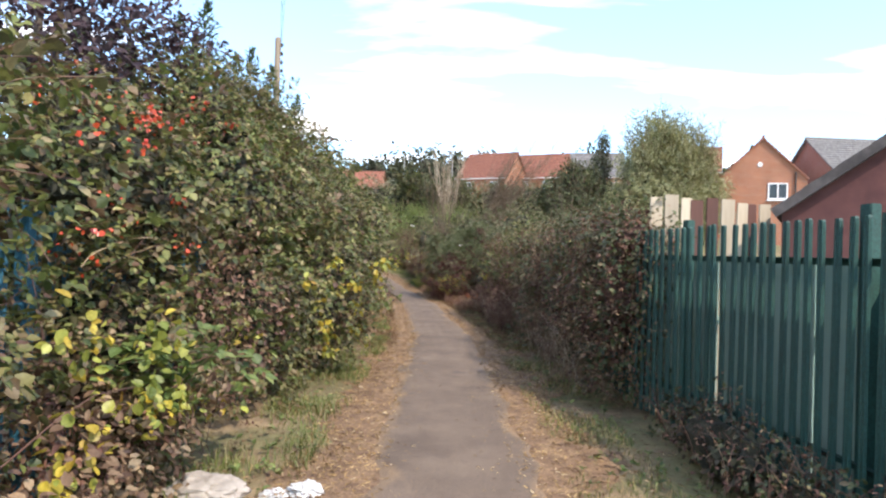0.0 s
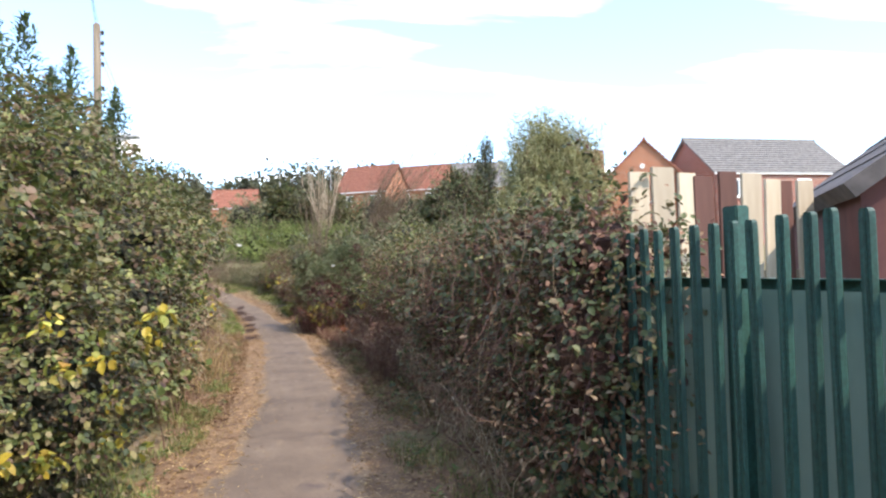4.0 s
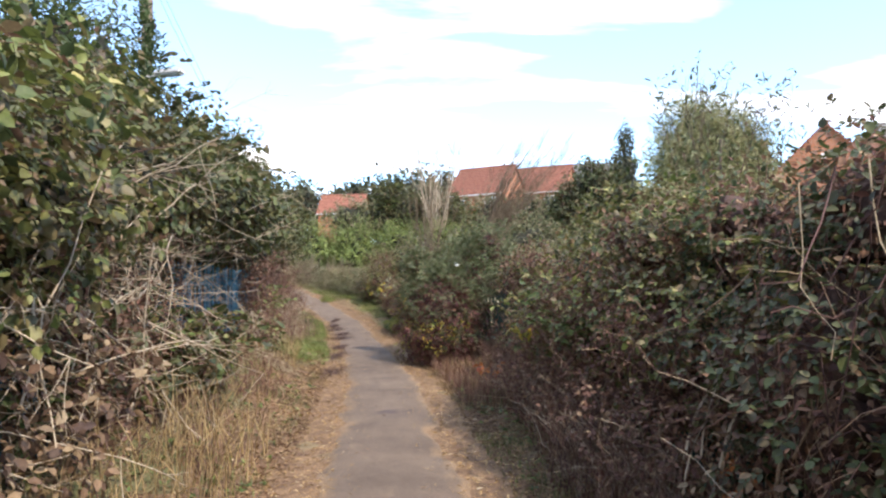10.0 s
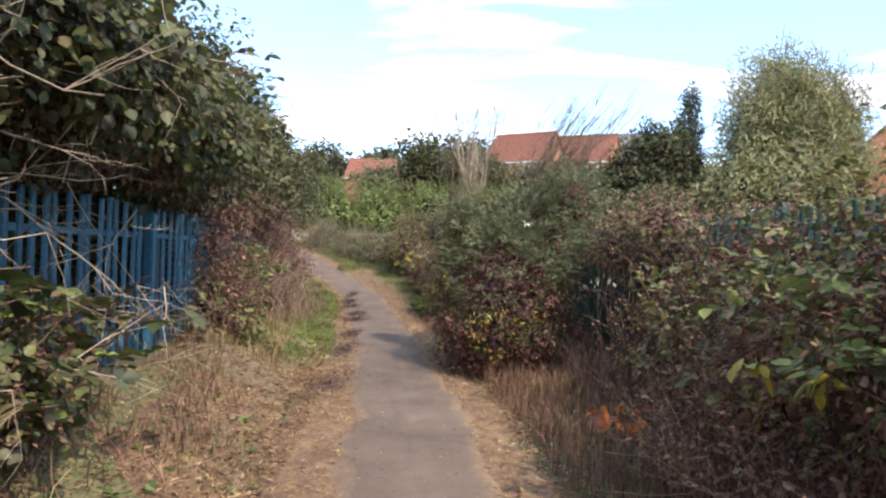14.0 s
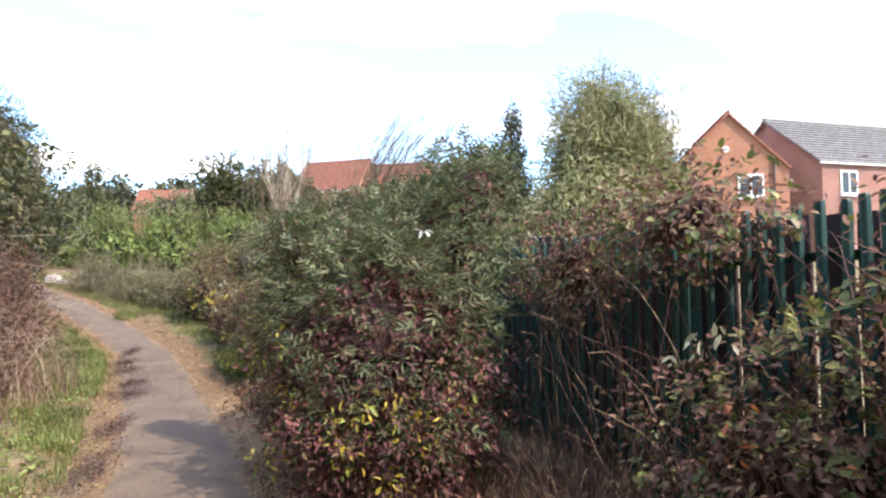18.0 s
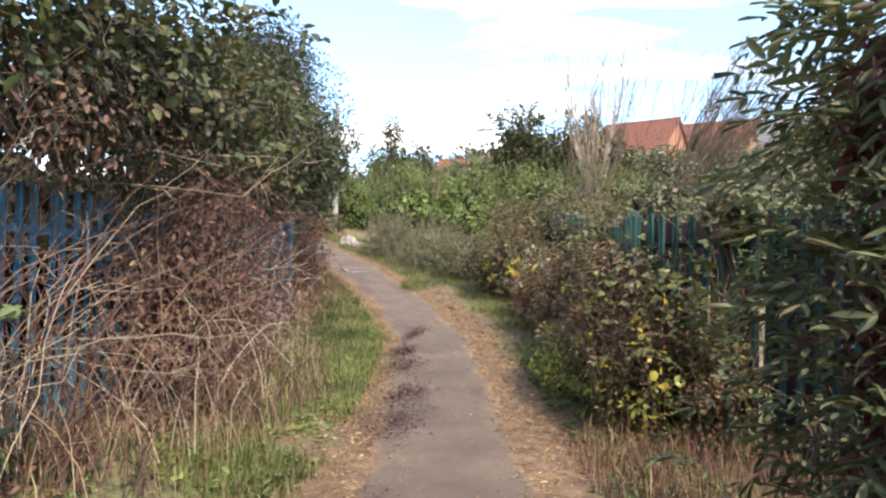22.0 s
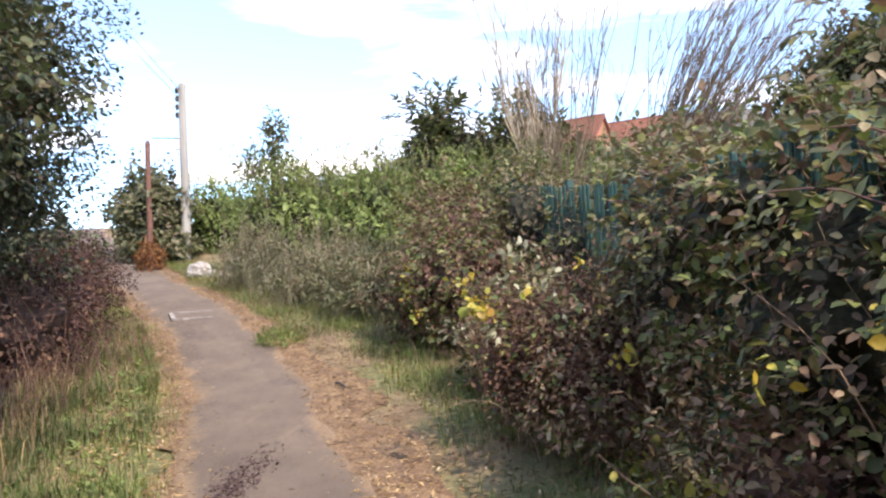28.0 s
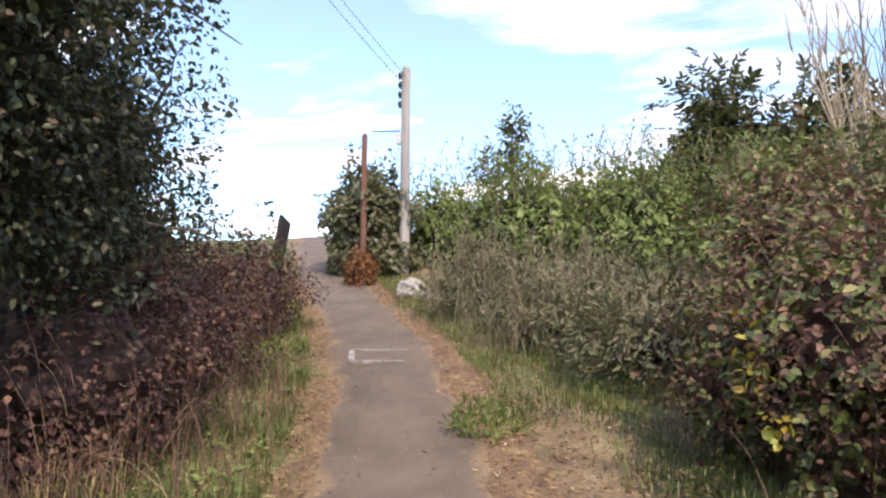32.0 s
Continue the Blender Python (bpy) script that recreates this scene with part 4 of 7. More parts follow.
def board_fence():
    """Close dark boards behind the green palisade."""
    rng = random.Random(5)
    root = thing("board_fence", 2.35, 9, "dark close-boarded timber fence behind green palisade", "fence", z=0.0)
    s = 13.6
    while s < 38.5:
        x, y, az, _ = fence_at(RIGHT_LINE, s)
        w = rng.uniform(0.115, 0.15)
        if math.dist((x, y), (1.33, 26.62)) < 0.05:
            s += 0.07
            continue
        bm = bmesh.new()
        h = float(np.interp(y, [15, 19, 24, 25.5, 26.5, 27.6], [1.62, 1.68, 1.86, 1.84, 1.79, 1.72])) + rng.uniform(-0.012, 0.012)
        box(bm, 0, 0, h / 2 - 0.06, w, 0.022, h + 0.12, bevel=0.004)
        b = part("board", bm, BOARD_DARK, root)
        o = Matrix.Rotation(radians(az), 3, "Z") @ Vector((0, -0.22, 0))
        b.matrix_basis = pose(x + o.x - root.location.x, y + o.y - root.location.y, float(ground_z(x, y)), rng.uniform(-0.8, 0.8), rng.uniform(-0.7, 0.7), az)
        s += w + rng.choice((0.003, 0.006, 0.01, 0.012))
    for s in (13.6, 17.0, 20.4, 23.8, 35.3):
        x, y, az, _ = fence_at(RIGHT_LINE, s)
        bm = bmesh.new()
        box(bm, 1.65, 0, 1.3, 3.3, 0.04, 0.08, bevel=0.005)
        rail = part("rail", bm, BOARD_DARK, root)
        o = Matrix.Rotation(radians(az), 3, "Z") @ Vector((0, -0.252, 0))
        rail.matrix_basis = pose(x + o.x - root.location.x, y + o.y - root.location.y, 0, 0, 0, az)
    # added white strip standing in for the sunlit area seen through the board gap
    gap_brightness = thing("post", 1.66, 26.92, "white strip added for the sunlit brightness behind a gap in the boards", "post", rz=-50)
    bm = bmesh.new()
    box(bm, 0, 0, 0.8, 0.036, 0.06, 1.6, bevel=0.006)
    part("shaft", bm, WHITE_PAINT, gap_brightness)
    # a cross panel of tall bleached and red boards
    root = thing("fence_panel", 2.05, 7.05, "panel of bleached and red-stained upright boards", "fence")
    x, k = 0.0, 0
    while x < 1.35:
        w = (0.13, 0.15, 0.12, 0.14)[k % 4]
        bm = bmesh.new()
        h = 2.13 - 0.03 * x + rng.uniform(-0.025, 0.02)
        box(bm, 0, 0, h / 2, w, 0.022, h, bevel=0.004)
        part("board", bm, (BOARD_PALE, BOARD_PALE, BOARD_PALE, BOARD_RED, BOARD_RED, BOARD_PALE, BOARD_PALE, BOARD_RED)[k % 8], root).matrix_basis = pose(x + w / 2, 0.2 * x, 0, rng.uniform(-0.6, 0.6), rng.uniform(-0.8, 0.8), 11)
        x += w + rng.uniform(0.006, 0.035)
        k += 1
    for z in (0.5, 1.5):
        bm = bmesh.new()
        box(bm, 0.68, 0.04, z, 1.4, 0.04, 0.08, m=pose(0, 0, 0, 0, 0, 11), bevel=0.005)
        part("rail", bm, BOARD_PALE, root)
    # green sheets close behind the pales
    root = thing("sheet_screen", 2.6, 3, "green sheet screen standing behind the palisade", "screen")
    for k in range(5):
        s = 6.9 + k * 1.25
        x, y, az, _ = fence_at(RIGHT_LINE, s + 0.6)
        bm = bmesh.new()
        box(bm, 0, 0, 0.775, 1.235, 0.012, 1.49, bevel=0.003)
        box(bm, 0, -0.02, 1.0, 1.235, 0.03, 0.06)
        o = Matrix.Rotation(radians(az), 3, "Z") @ Vector((0, -0.2, 0))
        part("sheet", bm, BOARD_GREEN, root).matrix_basis = pose(x + o.x - root.location.x, y + o.y - root.location.y, 0, 0, 0, az)


board_fence()


# ---- hedges, bushes and trees ----
def bush(name, base, lobes, label, leaves, category="bush", core=CORE, canes=40, cane_mat=STEM, cane_reach=0.8, core_scale=0.62, seed=0, group="", inner=None):
    """leaves: rows of (part name, count, size, material, aspect, lobes or None, label)."""
    root = thing(name, *base, label, category, group)
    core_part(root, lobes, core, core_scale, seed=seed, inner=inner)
    for k, (nm, count, size, mat, aspect, own, lab) in enumerate(leaves):
        leaf_part(nm, root, own or lobes, count, size, mat, aspect, seed=seed * 17 + k, label=lab, shell=0.42, rough=0.4, trio=mat in (LEAF_BRAMBLE, LEAF_DARK))
    if canes:
        feet = [(x - a * 0.8, x + a * 0.8, y - b * 0.8, y + b * 0.8, 0.0, max(0.1, min(1.1, (z - float(ground_z(x, y))) * 1.2))) for x, y, z, a, b, c in lobes]
        cane_part("stem_tangle", root, feet, canes, cane_reach, cane_mat, radius=0.0036, seed=seed + 50)
    return root


# left of the path, from the start
b = bush("bramble_bush", (-2.0, 2.6), [(-2.3, 2.2, 0.9, 0.85, 1.4, 1.0), (-2.6, 2.6, 2.0, 0.9, 1.5, 0.9), (-2.1, 4.6, 0.8, 0.75, 1.0, 0.9), (-2.35, 4.8, 1.9, 0.8, 1.3, 0.8), (-2.7, 0.2, 1.4, 0.9, 1.4, 1.4)],
         "bramble bush with mixed green, brown and yellow leaves", [("leaves", 38000, 0.046, LEAF_BRAMBLE, 0.75, None, ""), ("withered_leaves", 3625, 0.047, LEAF_DRY, 0.6, [(-2.0, 3.4, 0.5, 0.7, 1.8, 0.5)], "brown withered leaves")], canes=160, seed=1)
bunch_part("yellow_leaves", b, [(-1.53, 2.86, 1.15), (-1.6, 3.2, 1.0), (-1.6, 3.5, 0.72), (-1.55, 3.75, 0.6), (-1.5, 2.96, 0.7), (-1.6, 3.1, 0.5), (-1.45, 2.6, 0.6), (-1.5, 2.4, 0.45), (-1.35, 4.9, 0.9), (-1.4, 4.4, 0.5)], 0.17, 16, 0.055, LEAF_YELLOW, 3, label="yellow autumn leaves")
bunch_part("hip_clusters", b, [(-1.95, 4.4, 2.34), (-1.7, 4.6, 2.42), (-1.75, 4.7, 2.28), (-1.6, 4.9, 2.36), (-1.95, 4.0, 2.25), (-1.5, 3.05, 2.0), (-1.8, 4.2, 2.2), (-1.45, 4.0, 1.5), (-2.1, 3.6, 2.3), (-1.9, 5.2, 2.4), (-2.2, 4.2, 2.5), (-1.6, 3.4, 1.7), (-1.5, 2.9, 1.5)], 0.16, 12, 0.022, BERRY, 4, 1.0, label="red rose hips")
bunch_part("hip_clusters", b, [(-1.62, 3.92, 2.21), (-1.62, 4.38, 2.31), (-1.62, 4.59, 2.43), (-1.62, 4.47, 2.20), (-1.62, 4.77, 2.25), (-1.62, 5.27, 2.42), (-1.62, 3.76, 2.02), (-1.62, 4.33, 1.78), (-1.62, 4.11, 2.22), (-1.62, 3.73, 2.16), (-1.62, 4.73, 2.45), (-1.62, 3.85, 2.23)], 0.07, 12, 0.022, BERRY, 489, 1.0)
bunch_part("yellow_leaves", b, [(-1.15, 8.50, 1.29), (-1.15, 7.62, 1.36), (-1.15, 6.07, 1.22), (-1.15, 6.95, 0.74), (-1.15, 7.23, 0.46), (-1.15, 6.58, 0.97)], 0.08, 12, 0.06, LEAF_YELLOW, 490)
bunch_part("yellow_leaves", b, [(-1.38, 3.49, 1.10), (-1.38, 3.65, 0.94), (-1.38, 3.38, 0.84), (-1.38, 3.53, 0.69), (-1.38, 3.38, 1.03), (-1.38, 3.79, 0.70)], 0.13, 22, 0.05, LEAF_LIME, 491, label="yellow-green leaves low down")
bunch_part("withered_leaves", b, [(-1.25, 4.10, 0.64), (-1.25, 4.54, 0.70), (-1.25, 3.75, 0.78)], 0.14, 40, 0.05, LEAF_DRY, 492, 0.5)
spray_part(b, [(-2.2, -1.6, 1.6, 5.6, 0.8, 2.3)], 70, 0.6, LEAF_BRAMBLE, 0.06, 0.74, 425, 0.9, 0.5, (0, 60), clear=0.95)
leaf_part("dead_leaves", b, [(-1.75, 5.4, 0.9, 0.5, 1.0, 0.7), (-1.9, 3.6, 0.5, 0.4, 0.8, 0.4)], 2600, 0.04, DEAD_LEAF, 0.55, 0.6, 0.7, 0.4, 451)
spray_part(b, [(-1.9, -1.6, 3.9, 5.0, 0.45, 0.9)], 26, 0.6, LEAF_FRESH, 0.08, 0.8, 452, 0.9, 0.35, (-30, 45), clear=1.0, label="broad fresh bramble leaves")
b = bush("bramble_bush", (-1.9, 7.4), [(-1.95, 6.8, 0.9, 0.75, 1.2, 0.95), (-2.3, 7.2, 2.0, 0.95, 1.5, 1.0), (-1.6, 8.6, 0.9, 0.85, 1.0, 0.95), (-2.3, 9.0, 2.1, 0.95, 1.4, 0.8), (-2.7, 8, 2.9, 0.85, 1.5, 0.75)],
         "tall bramble hedge with sunlit leaves and arching canes", [("leaves", 42000, 0.043, LEAF_BRAMBLE, 0.75, None, "")], canes=160, seed=2)
bunch_part("yellow_leaves", b, [(-0.68, 8.35, 1.36), (-0.8, 8.25, 1.3), (-0.75, 8.3, 1.22), (-1.0, 8.0, 1.12), (-1.1, 7.7, 1.08), (-0.95, 8.1, 0.85), (-1.0, 8.3, 0.6), (-1.25, 7.8, 0.55), (-0.9, 8.5, 0.4)], 0.09, 13, 0.07, LEAF_YELLOW, 5, label="bright yellow leaves")
spray_part(b, [(-2.2, -1.5, 6.0, 9.6, 0.8, 2.8)], 80, 0.6, LEAF_BRAMBLE, 0.06, 0.74, 426, 0.9, 0.5, (0, 60), clear=0.8)
b = bush("bramble_bush", (-1.9, 11.2), [(-1.55, 10.4, 1.3, 0.8, 1.0, 0.7), (-1.85, 11.4, 1.95, 0.95, 1.3, 0.7), (-2.5, 11.0, 2.8, 0.95, 1.5, 0.7), (-1.95, 12.8, 1.9, 0.8, 1.2, 0.6), (-2.45, 13.2, 2.4, 0.8, 1.4, 0.6)],
         "overhanging bramble hedge with bare twigs beneath", [("leaves", 33000, 0.043, LEAF_BRAMBLE, 0.72, None, ""), ("withered_leaves", 2900, 0.047, LEAF_DRY, 0.6, [(-1.7, 12, 0.9, 0.6, 1.6, 0.8)], "dry brown leaves")], canes=120, core_scale=0.58, seed=3)
bunch_part("yellow_leaves", b, [(-1.72, 12.5, 1.15), (-0.81, 10.63, 1.38), (-0.7, 10.3, 1.3), (-0.97, 10.7, 0.9), (-1.4, 11.6, 0.5), (-1.6, 12.3, 0.6)], 0.13, 13, 0.042, LEAF_YELLOW, 6, label="yellow leaves low down")
spray_part(b, [(-2.1, -1.5, 10.0, 13.6, 1.2, 2.1)], 70, 0.6, LEAF_BRAMBLE, 0.06, 0.74, 427, 0.9, 0.4, (0, 60), clear=0.8)
bunch_part("white_flowers", b, [(-0.45, 10.5, 1.89)], 0.02, 4, 0.045, WHITE_PETAL, 7, 0.9, label="white bindweed flower")
twig_part("dead_wood", b, [(-1.9, -1.35, 12.0, 14.4, 0.5, 1.9)], 26, 0.9, STEM_PALE, 0.006, 9, 0.1, "bleached dead branches", drift=(0.2, -0.2, 0))
cane_part("dry_growth", b, [(-2.0, -1.2, 12.6, 16.0, 0, 0.1)], 220, 0.7, GRASS_DRY, 0.004, 10, 0.5, 0.2, "dry straw stalks")

twig_part("bare_wood", b, [(-1.75, -1.45, 12.6, 14.2, 1.2, 2.2)], 16, 1.1, STEM_PALE, 0.0065, 443, -0.3, "tangle of grey dead branches", drift=(0.1, -0.2, -0.2))
b = bush("conifer_hedge", (-4.2, 15), [(-4.7, 12.5, 2.3, 1.1, 2.2, 2.3), (-4.9, 16.0, 2.4, 1.1, 2.2, 2.4), (-5.2, 19.2, 2.4, 1.1, 2.0, 2.4), (-5.0, 19.6, 3.7, 0.95, 1.9, 2.0), (-5.3, 22.4, 3.4, 0.95, 1.8, 2.0), (-4.6, 9.0, 2.0, 1.0, 2.2, 2.0)],
         "tall dark green conifer hedge behind the brambles", [("sprays", 20000, 0.12, LEAF_CONIFER, 0.45, None, "")], category="hedge", canes=0, core_scale=0.85, seed=4)
rng = np.random.default_rng(12)
for k in range(14):
    x, y = -4.8 + rng.uniform(-0.5, 0.5), 9.5 + k * 1.0
    h = (5.3 if y > 17.5 else 4.6) + rng.uniform(-0.3, 0.7) if y > 11 else 3.9
    pts = np.linspace((x, y, h - 1.0), (x + rng.uniform(-.1, .1), y, h + 0.55), 40)
    p = np.repeat(pts, 12, 0)
    wv = np.clip((h + 0.6 - p[:, 2:3]) * 0.35, 0.03, 0.5)
    p = p + rng.normal(size=p.shape) * np.array([[1, 1, 0.2]]) * wv * 0.5
    vv, ff = leaf_cards(p, (p - np.repeat(pts, 12, 0)) * 2 + np.array([[0, 0, 0.3]]) + rng.normal(size=p.shape) * 0.2, np.tile([[0, 0, 1.0]], (len(p), 1)) + rng.normal(size=p.shape) * 0.3, rng.uniform(0.06, 0.14, len(p)), rng.uniform(0.02, 0.05, len(p)))
    put("leader", mesh_from("leader", vv - np.array(b.matrix_basis.translation), ff, LEAF_CONIFER), b)


def tree(name, base, height, lobes, label, leaves, trunk=0.12, bark=BARK, limbs=9, seed=0, category="tree", core=None, group=""):
    root = thing(name, *base, label, category, group)
    z0 = float(ground_z(*base))
    rng = np.random.default_rng(seed + 300)
    bm = bmesh.new()
    rings, x, y = [], 0.0, 0.0
    for k in range(9):
        u = k / 8
        x, y = x + rng.normal() * 0.03 * height / 6, y + rng.normal() * 0.03 * height / 6
        rings.append((u * height * 0.85 - 0.05, trunk * (1.25 - u) + 0.01 + (0.4 * trunk if k == 0 else 0), x, y))
    lathe(bm, rings, 9)
    part("trunk", bm, bark, root)
    lines = []
    lob = np.array(lobes, float)
    for k in range(limbs):
        l = lob[k % len(lob)]
        h = rng.uniform(0.3, 0.75)
        foot = np.array([base[0], base[1], z0 + h * height * 0.8])
        tip = l[:3] + rng.normal(size=3) * l[3:] * 0.45
        s = np.linspace(0, 1, 7)[:, None]
        pts = foot * (1 - s) + tip * s + np.array([[0, 0, 1]]) * (s * (1 - s)) * 0.5 + rng.normal(size=(7, 3)) * 0.06 * s
        lines.append((pts, trunk * 0.4, trunk * 0.08))
        for _ in range(4):
            st = pts[rng.integers(2, 6)]
            tip2 = st + rng.normal(size=3) * l[3:] * 0.5
            lines.append((st * (1 - s) + tip2 * s + rng.normal(size=(7, 3)) * 0.03 * s, trunk * 0.14, trunk * 0.04))
    v, f = tubes(lines, 5)
    put("limb_growth", mesh_from("limb_growth", v - np.array(root.matrix_basis.translation), f, bark), root)
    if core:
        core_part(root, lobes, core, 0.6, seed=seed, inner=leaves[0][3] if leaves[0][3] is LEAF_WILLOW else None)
    for k, (nm, count, size, mat, aspect, own, lab) in enumerate(leaves):
        leaf_part(nm, root, own or lobes, count, size, mat, aspect, shell=0.65, rough=0.4, seed=seed * 13 + k + 900, label=lab)
    return root


tree("plum_tree", (-3.6, 6.5), 4.6, [(-3.7, 6.2, 3.4, 1.0, 1.3, 0.8), (-3.4, 7.6, 3.5, 0.9, 1.2, 0.8), (-3.9, 5.0, 3.2, 0.9, 1.2, 0.8)], "purple-leaved plum tree above the hedge", [("crown", 7000, 0.07, LEAF_PLUM, 0.6, None, "")], 0.07, seed=1, limbs=14)
def under_growth(parent, lobes, seed, count=2600):
    """Dead leaves and hanging twigs below a canopy."""
    leaf_part("withered_leaves", parent, lobes, count, 0.05, DEAD_LEAF, 0.45, 0.9, 0.9, 0.3, seed)
    boxes = [(x - a, x + a, y - b, y + b, z - float(ground_z(x, y)) - c * 0.3, z - float(ground_z(x, y)) + c * 0.5) for x, y, z, a, b, c in lobes]
    twig_part("dead_wood", parent, boxes, 34, 0.8, STEM, 0.006, seed + 1, -0.45, "bare hanging twigs", clear=0.9)


w = tree("hawthorn_tree", (-3.6, 17.6), 4.4, [(-3.1, 15.4, 2.6, 1.0, 1.4, 0.8), (-2.35, 15.4, 2.35, 0.75, 1.3, 0.6), (-2.65, 17.5, 2.5, 0.75, 1.3, 0.65), (-3.4, 17.6, 2.75, 1.1, 1.6, 1.0), (-3.0, 20.0, 2.5, 0.75, 1.4, 0.7), (-3.7, 19.8, 2.8, 1.1, 1.6, 0.9), (-4.2, 17.0, 3.3, 1.1, 1.8, 0.7), (-3.4, 21.6, 2.4, 0.8, 1.2, 0.6), (-1.95, 17.2, 2.3, 0.45, 1.4, 0.35), (-2.25, 19.4, 2.35, 0.45, 1.2, 0.38)], "dense hawthorn tree overhanging a blue fence", [("crown", 36000, 0.062, LEAF_TREE, 0.72, None, "")], 0.11, seed=2, limbs=14, core=CORE)
under_growth(w, [(-2.4, 14.6, 1.7, 0.4, 0.9, 0.5), (-2.5, 16.2, 2.05, 0.45, 1.0, 0.28), (-2.75, 17.8, 2.05, 0.45, 1.2, 0.3), (-2.8, 19.5, 2.1, 0.45, 0.9, 0.25), (-3.05, 21.8, 1.45, 0.4, 0.7, 0.65), (-3.2, 22.4, 1.5, 0.4, 0.9, 0.6)], 401, 9500)
# leaves coloured dark for the shade below the crown
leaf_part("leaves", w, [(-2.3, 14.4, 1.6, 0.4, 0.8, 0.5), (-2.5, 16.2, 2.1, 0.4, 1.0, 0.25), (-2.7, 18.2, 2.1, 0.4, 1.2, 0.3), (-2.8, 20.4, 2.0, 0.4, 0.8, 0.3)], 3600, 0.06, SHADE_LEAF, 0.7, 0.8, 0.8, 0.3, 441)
spray_part(w, [(-2.6, -2.2, 14.4, 18.6, 2.3, 2.7), (-3.0, -2.7, 18.6, 21.5, 2.4, 2.8)], 46, 0.6, LEAF_TREE, 0.085, 0.8, 402, 0.9, 0.6, (0, 50), trio=True)
w = tree("elder_tree", (-4.4, 23.4), 4.6, [(-3.75, 22.2, 2.9, 1.0, 1.5, 0.95), (-3.45, 23.6, 2.35, 0.55, 1.4, 0.5), (-4.0, 24.6, 3.0, 1.1, 1.6, 1.0), (-4.5, 23.6, 3.9, 1.2, 1.8, 0.8), (-4.0, 26.6, 2.55, 1.0, 1.5, 0.75), (-4.5, 28.4, 2.55, 0.95, 1.4, 0.75)], "shrubby tree with green leaves over dead undergrowth", [("crown", 21000, 0.072, LEAF_TREE, 0.6, None, "")], 0.1, seed=3, limbs=14, core=CORE)
under_growth(w, [(-3.4, 23.4, 2.0, 0.4, 1.3, 0.35), (-3.65, 25.4, 2.05, 0.4, 1.2, 0.35), (-4.1, 28.0, 1.8, 0.5, 1.3, 0.5)], 403, 7000)
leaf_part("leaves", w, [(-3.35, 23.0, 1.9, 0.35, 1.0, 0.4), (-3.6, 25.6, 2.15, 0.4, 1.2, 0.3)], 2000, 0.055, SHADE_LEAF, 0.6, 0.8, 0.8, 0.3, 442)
spray_part(w, [(-3.6, -3.2, 22.6, 25.4, 2.3, 2.9), (-4.0, -3.5, 25.4, 28.5, 2.5, 3.2)], 40, 0.6, LEAF_TREE, 0.075, 0.7, 404, 0.9, 0.7, (0, 60))
w = tree("hawthorn_tree", (-5.4, 30.6), 4.7, [(-4.9, 29.4, 2.9, 1.0, 1.2, 0.95), (-5.0, 31.2, 2.9, 1.1, 1.4, 0.9), (-5.6, 30.4, 3.3, 1.0, 1.4, 0.6), (-4.8, 32.4, 2.7, 0.85, 0.9, 0.7)], "dark hawthorn tree with thin twigs at its edge", [("crown", 17000, 0.06, LEAF_DARK, 0.65, None, "")], 0.1, seed=4, limbs=16, core=CORE)
spray_part(w, [(-5.0, -4.4, 30.8, 32.8, 2.6, 3.6)], 34, 0.75, LEAF_DARK, 0.05, 0.7, 405, 0.7, 0.9, (10, 60), nodes=7)
w = tree("holly_tree", (-6.9, 35.3), 5.6, [(-6.5, 35.0, 2.5, 1.2, 1.2, 1.1), (-6.8, 35.2, 4.2, 1.5, 1.5, 1.3), (-6.6, 34.7, 4.9, 1.25, 1.3, 0.95), (-5.9, 34.4, 2.6, 0.75, 0.8, 0.75), (-7.3, 35.8, 5.2, 1.1, 1.1, 0.7), (-7.45, 36.5, 2.9, 1.0, 1.0, 1.1), (-6.0, 34.2, 4.5, 0.7, 0.8, 0.8), (-5.4, 34.1, 3.2, 0.65, 0.9, 0.65), (-5.6, 33.3, 3.8, 0.6, 0.8, 0.6)], "tall dark evergreen tree beside the path", [("crown", 46000, 0.048, LEAF_HOLLY, 0.62, None, "")], 0.16, seed=5, limbs=18, core=CORE)
spray_part(w, [(-6.0, -5.6, 33.8, 35.2, 1.9, 4.8)], 26, 0.45, LEAF_DARK, 0.06, 0.65, 406, 0.9, 0.5, (0, 50), clear=0.9, nodes=8)

b = bush("thorn_scrub", (-3.3, 26.3), [(-3.45, 24.6, 0.25, 0.35, 0.9, 0.3), (-3.75, 26.9, 0.9, 0.6, 1.0, 1.0), (-4.2, 28.6, 0.9, 0.65, 1.3, 1.0)], "heap of dead brown stems against a blue fence", [("withered_leaves", 9000, 0.05, DEAD_LEAF, 0.4, None, "")], category="scrub", core=CORE_BROWN, canes=520, cane_mat=STEM, cane_reach=1.7, core_scale=0.3, seed=6)
cane_part("dry_growth", b, [(-3.5, -2.9, 24.6, 28.6, 0, 0.1)], 220, 1.0, STEM, 0.004, 11, 0.8, 0.35, "bent brown dead stalks")
cane_part("bleached_growth", b, [(-3.6, -3.0, 24.4, 28.6, 0, 0.3)], 90, 1.1, STEM_PALE, 0.0035, 461, 0.8, 0.35, "bleached dead stems")
twig_part("dead_wood", b, [(-3.9, -3.3, 25.0, 28.0, 0.5, 2.0)], 30, 1.0, STEM_PALE, 0.0045, 12, -0.1, "pale dead branches", drift=(0.5, -0.2, -0.1))
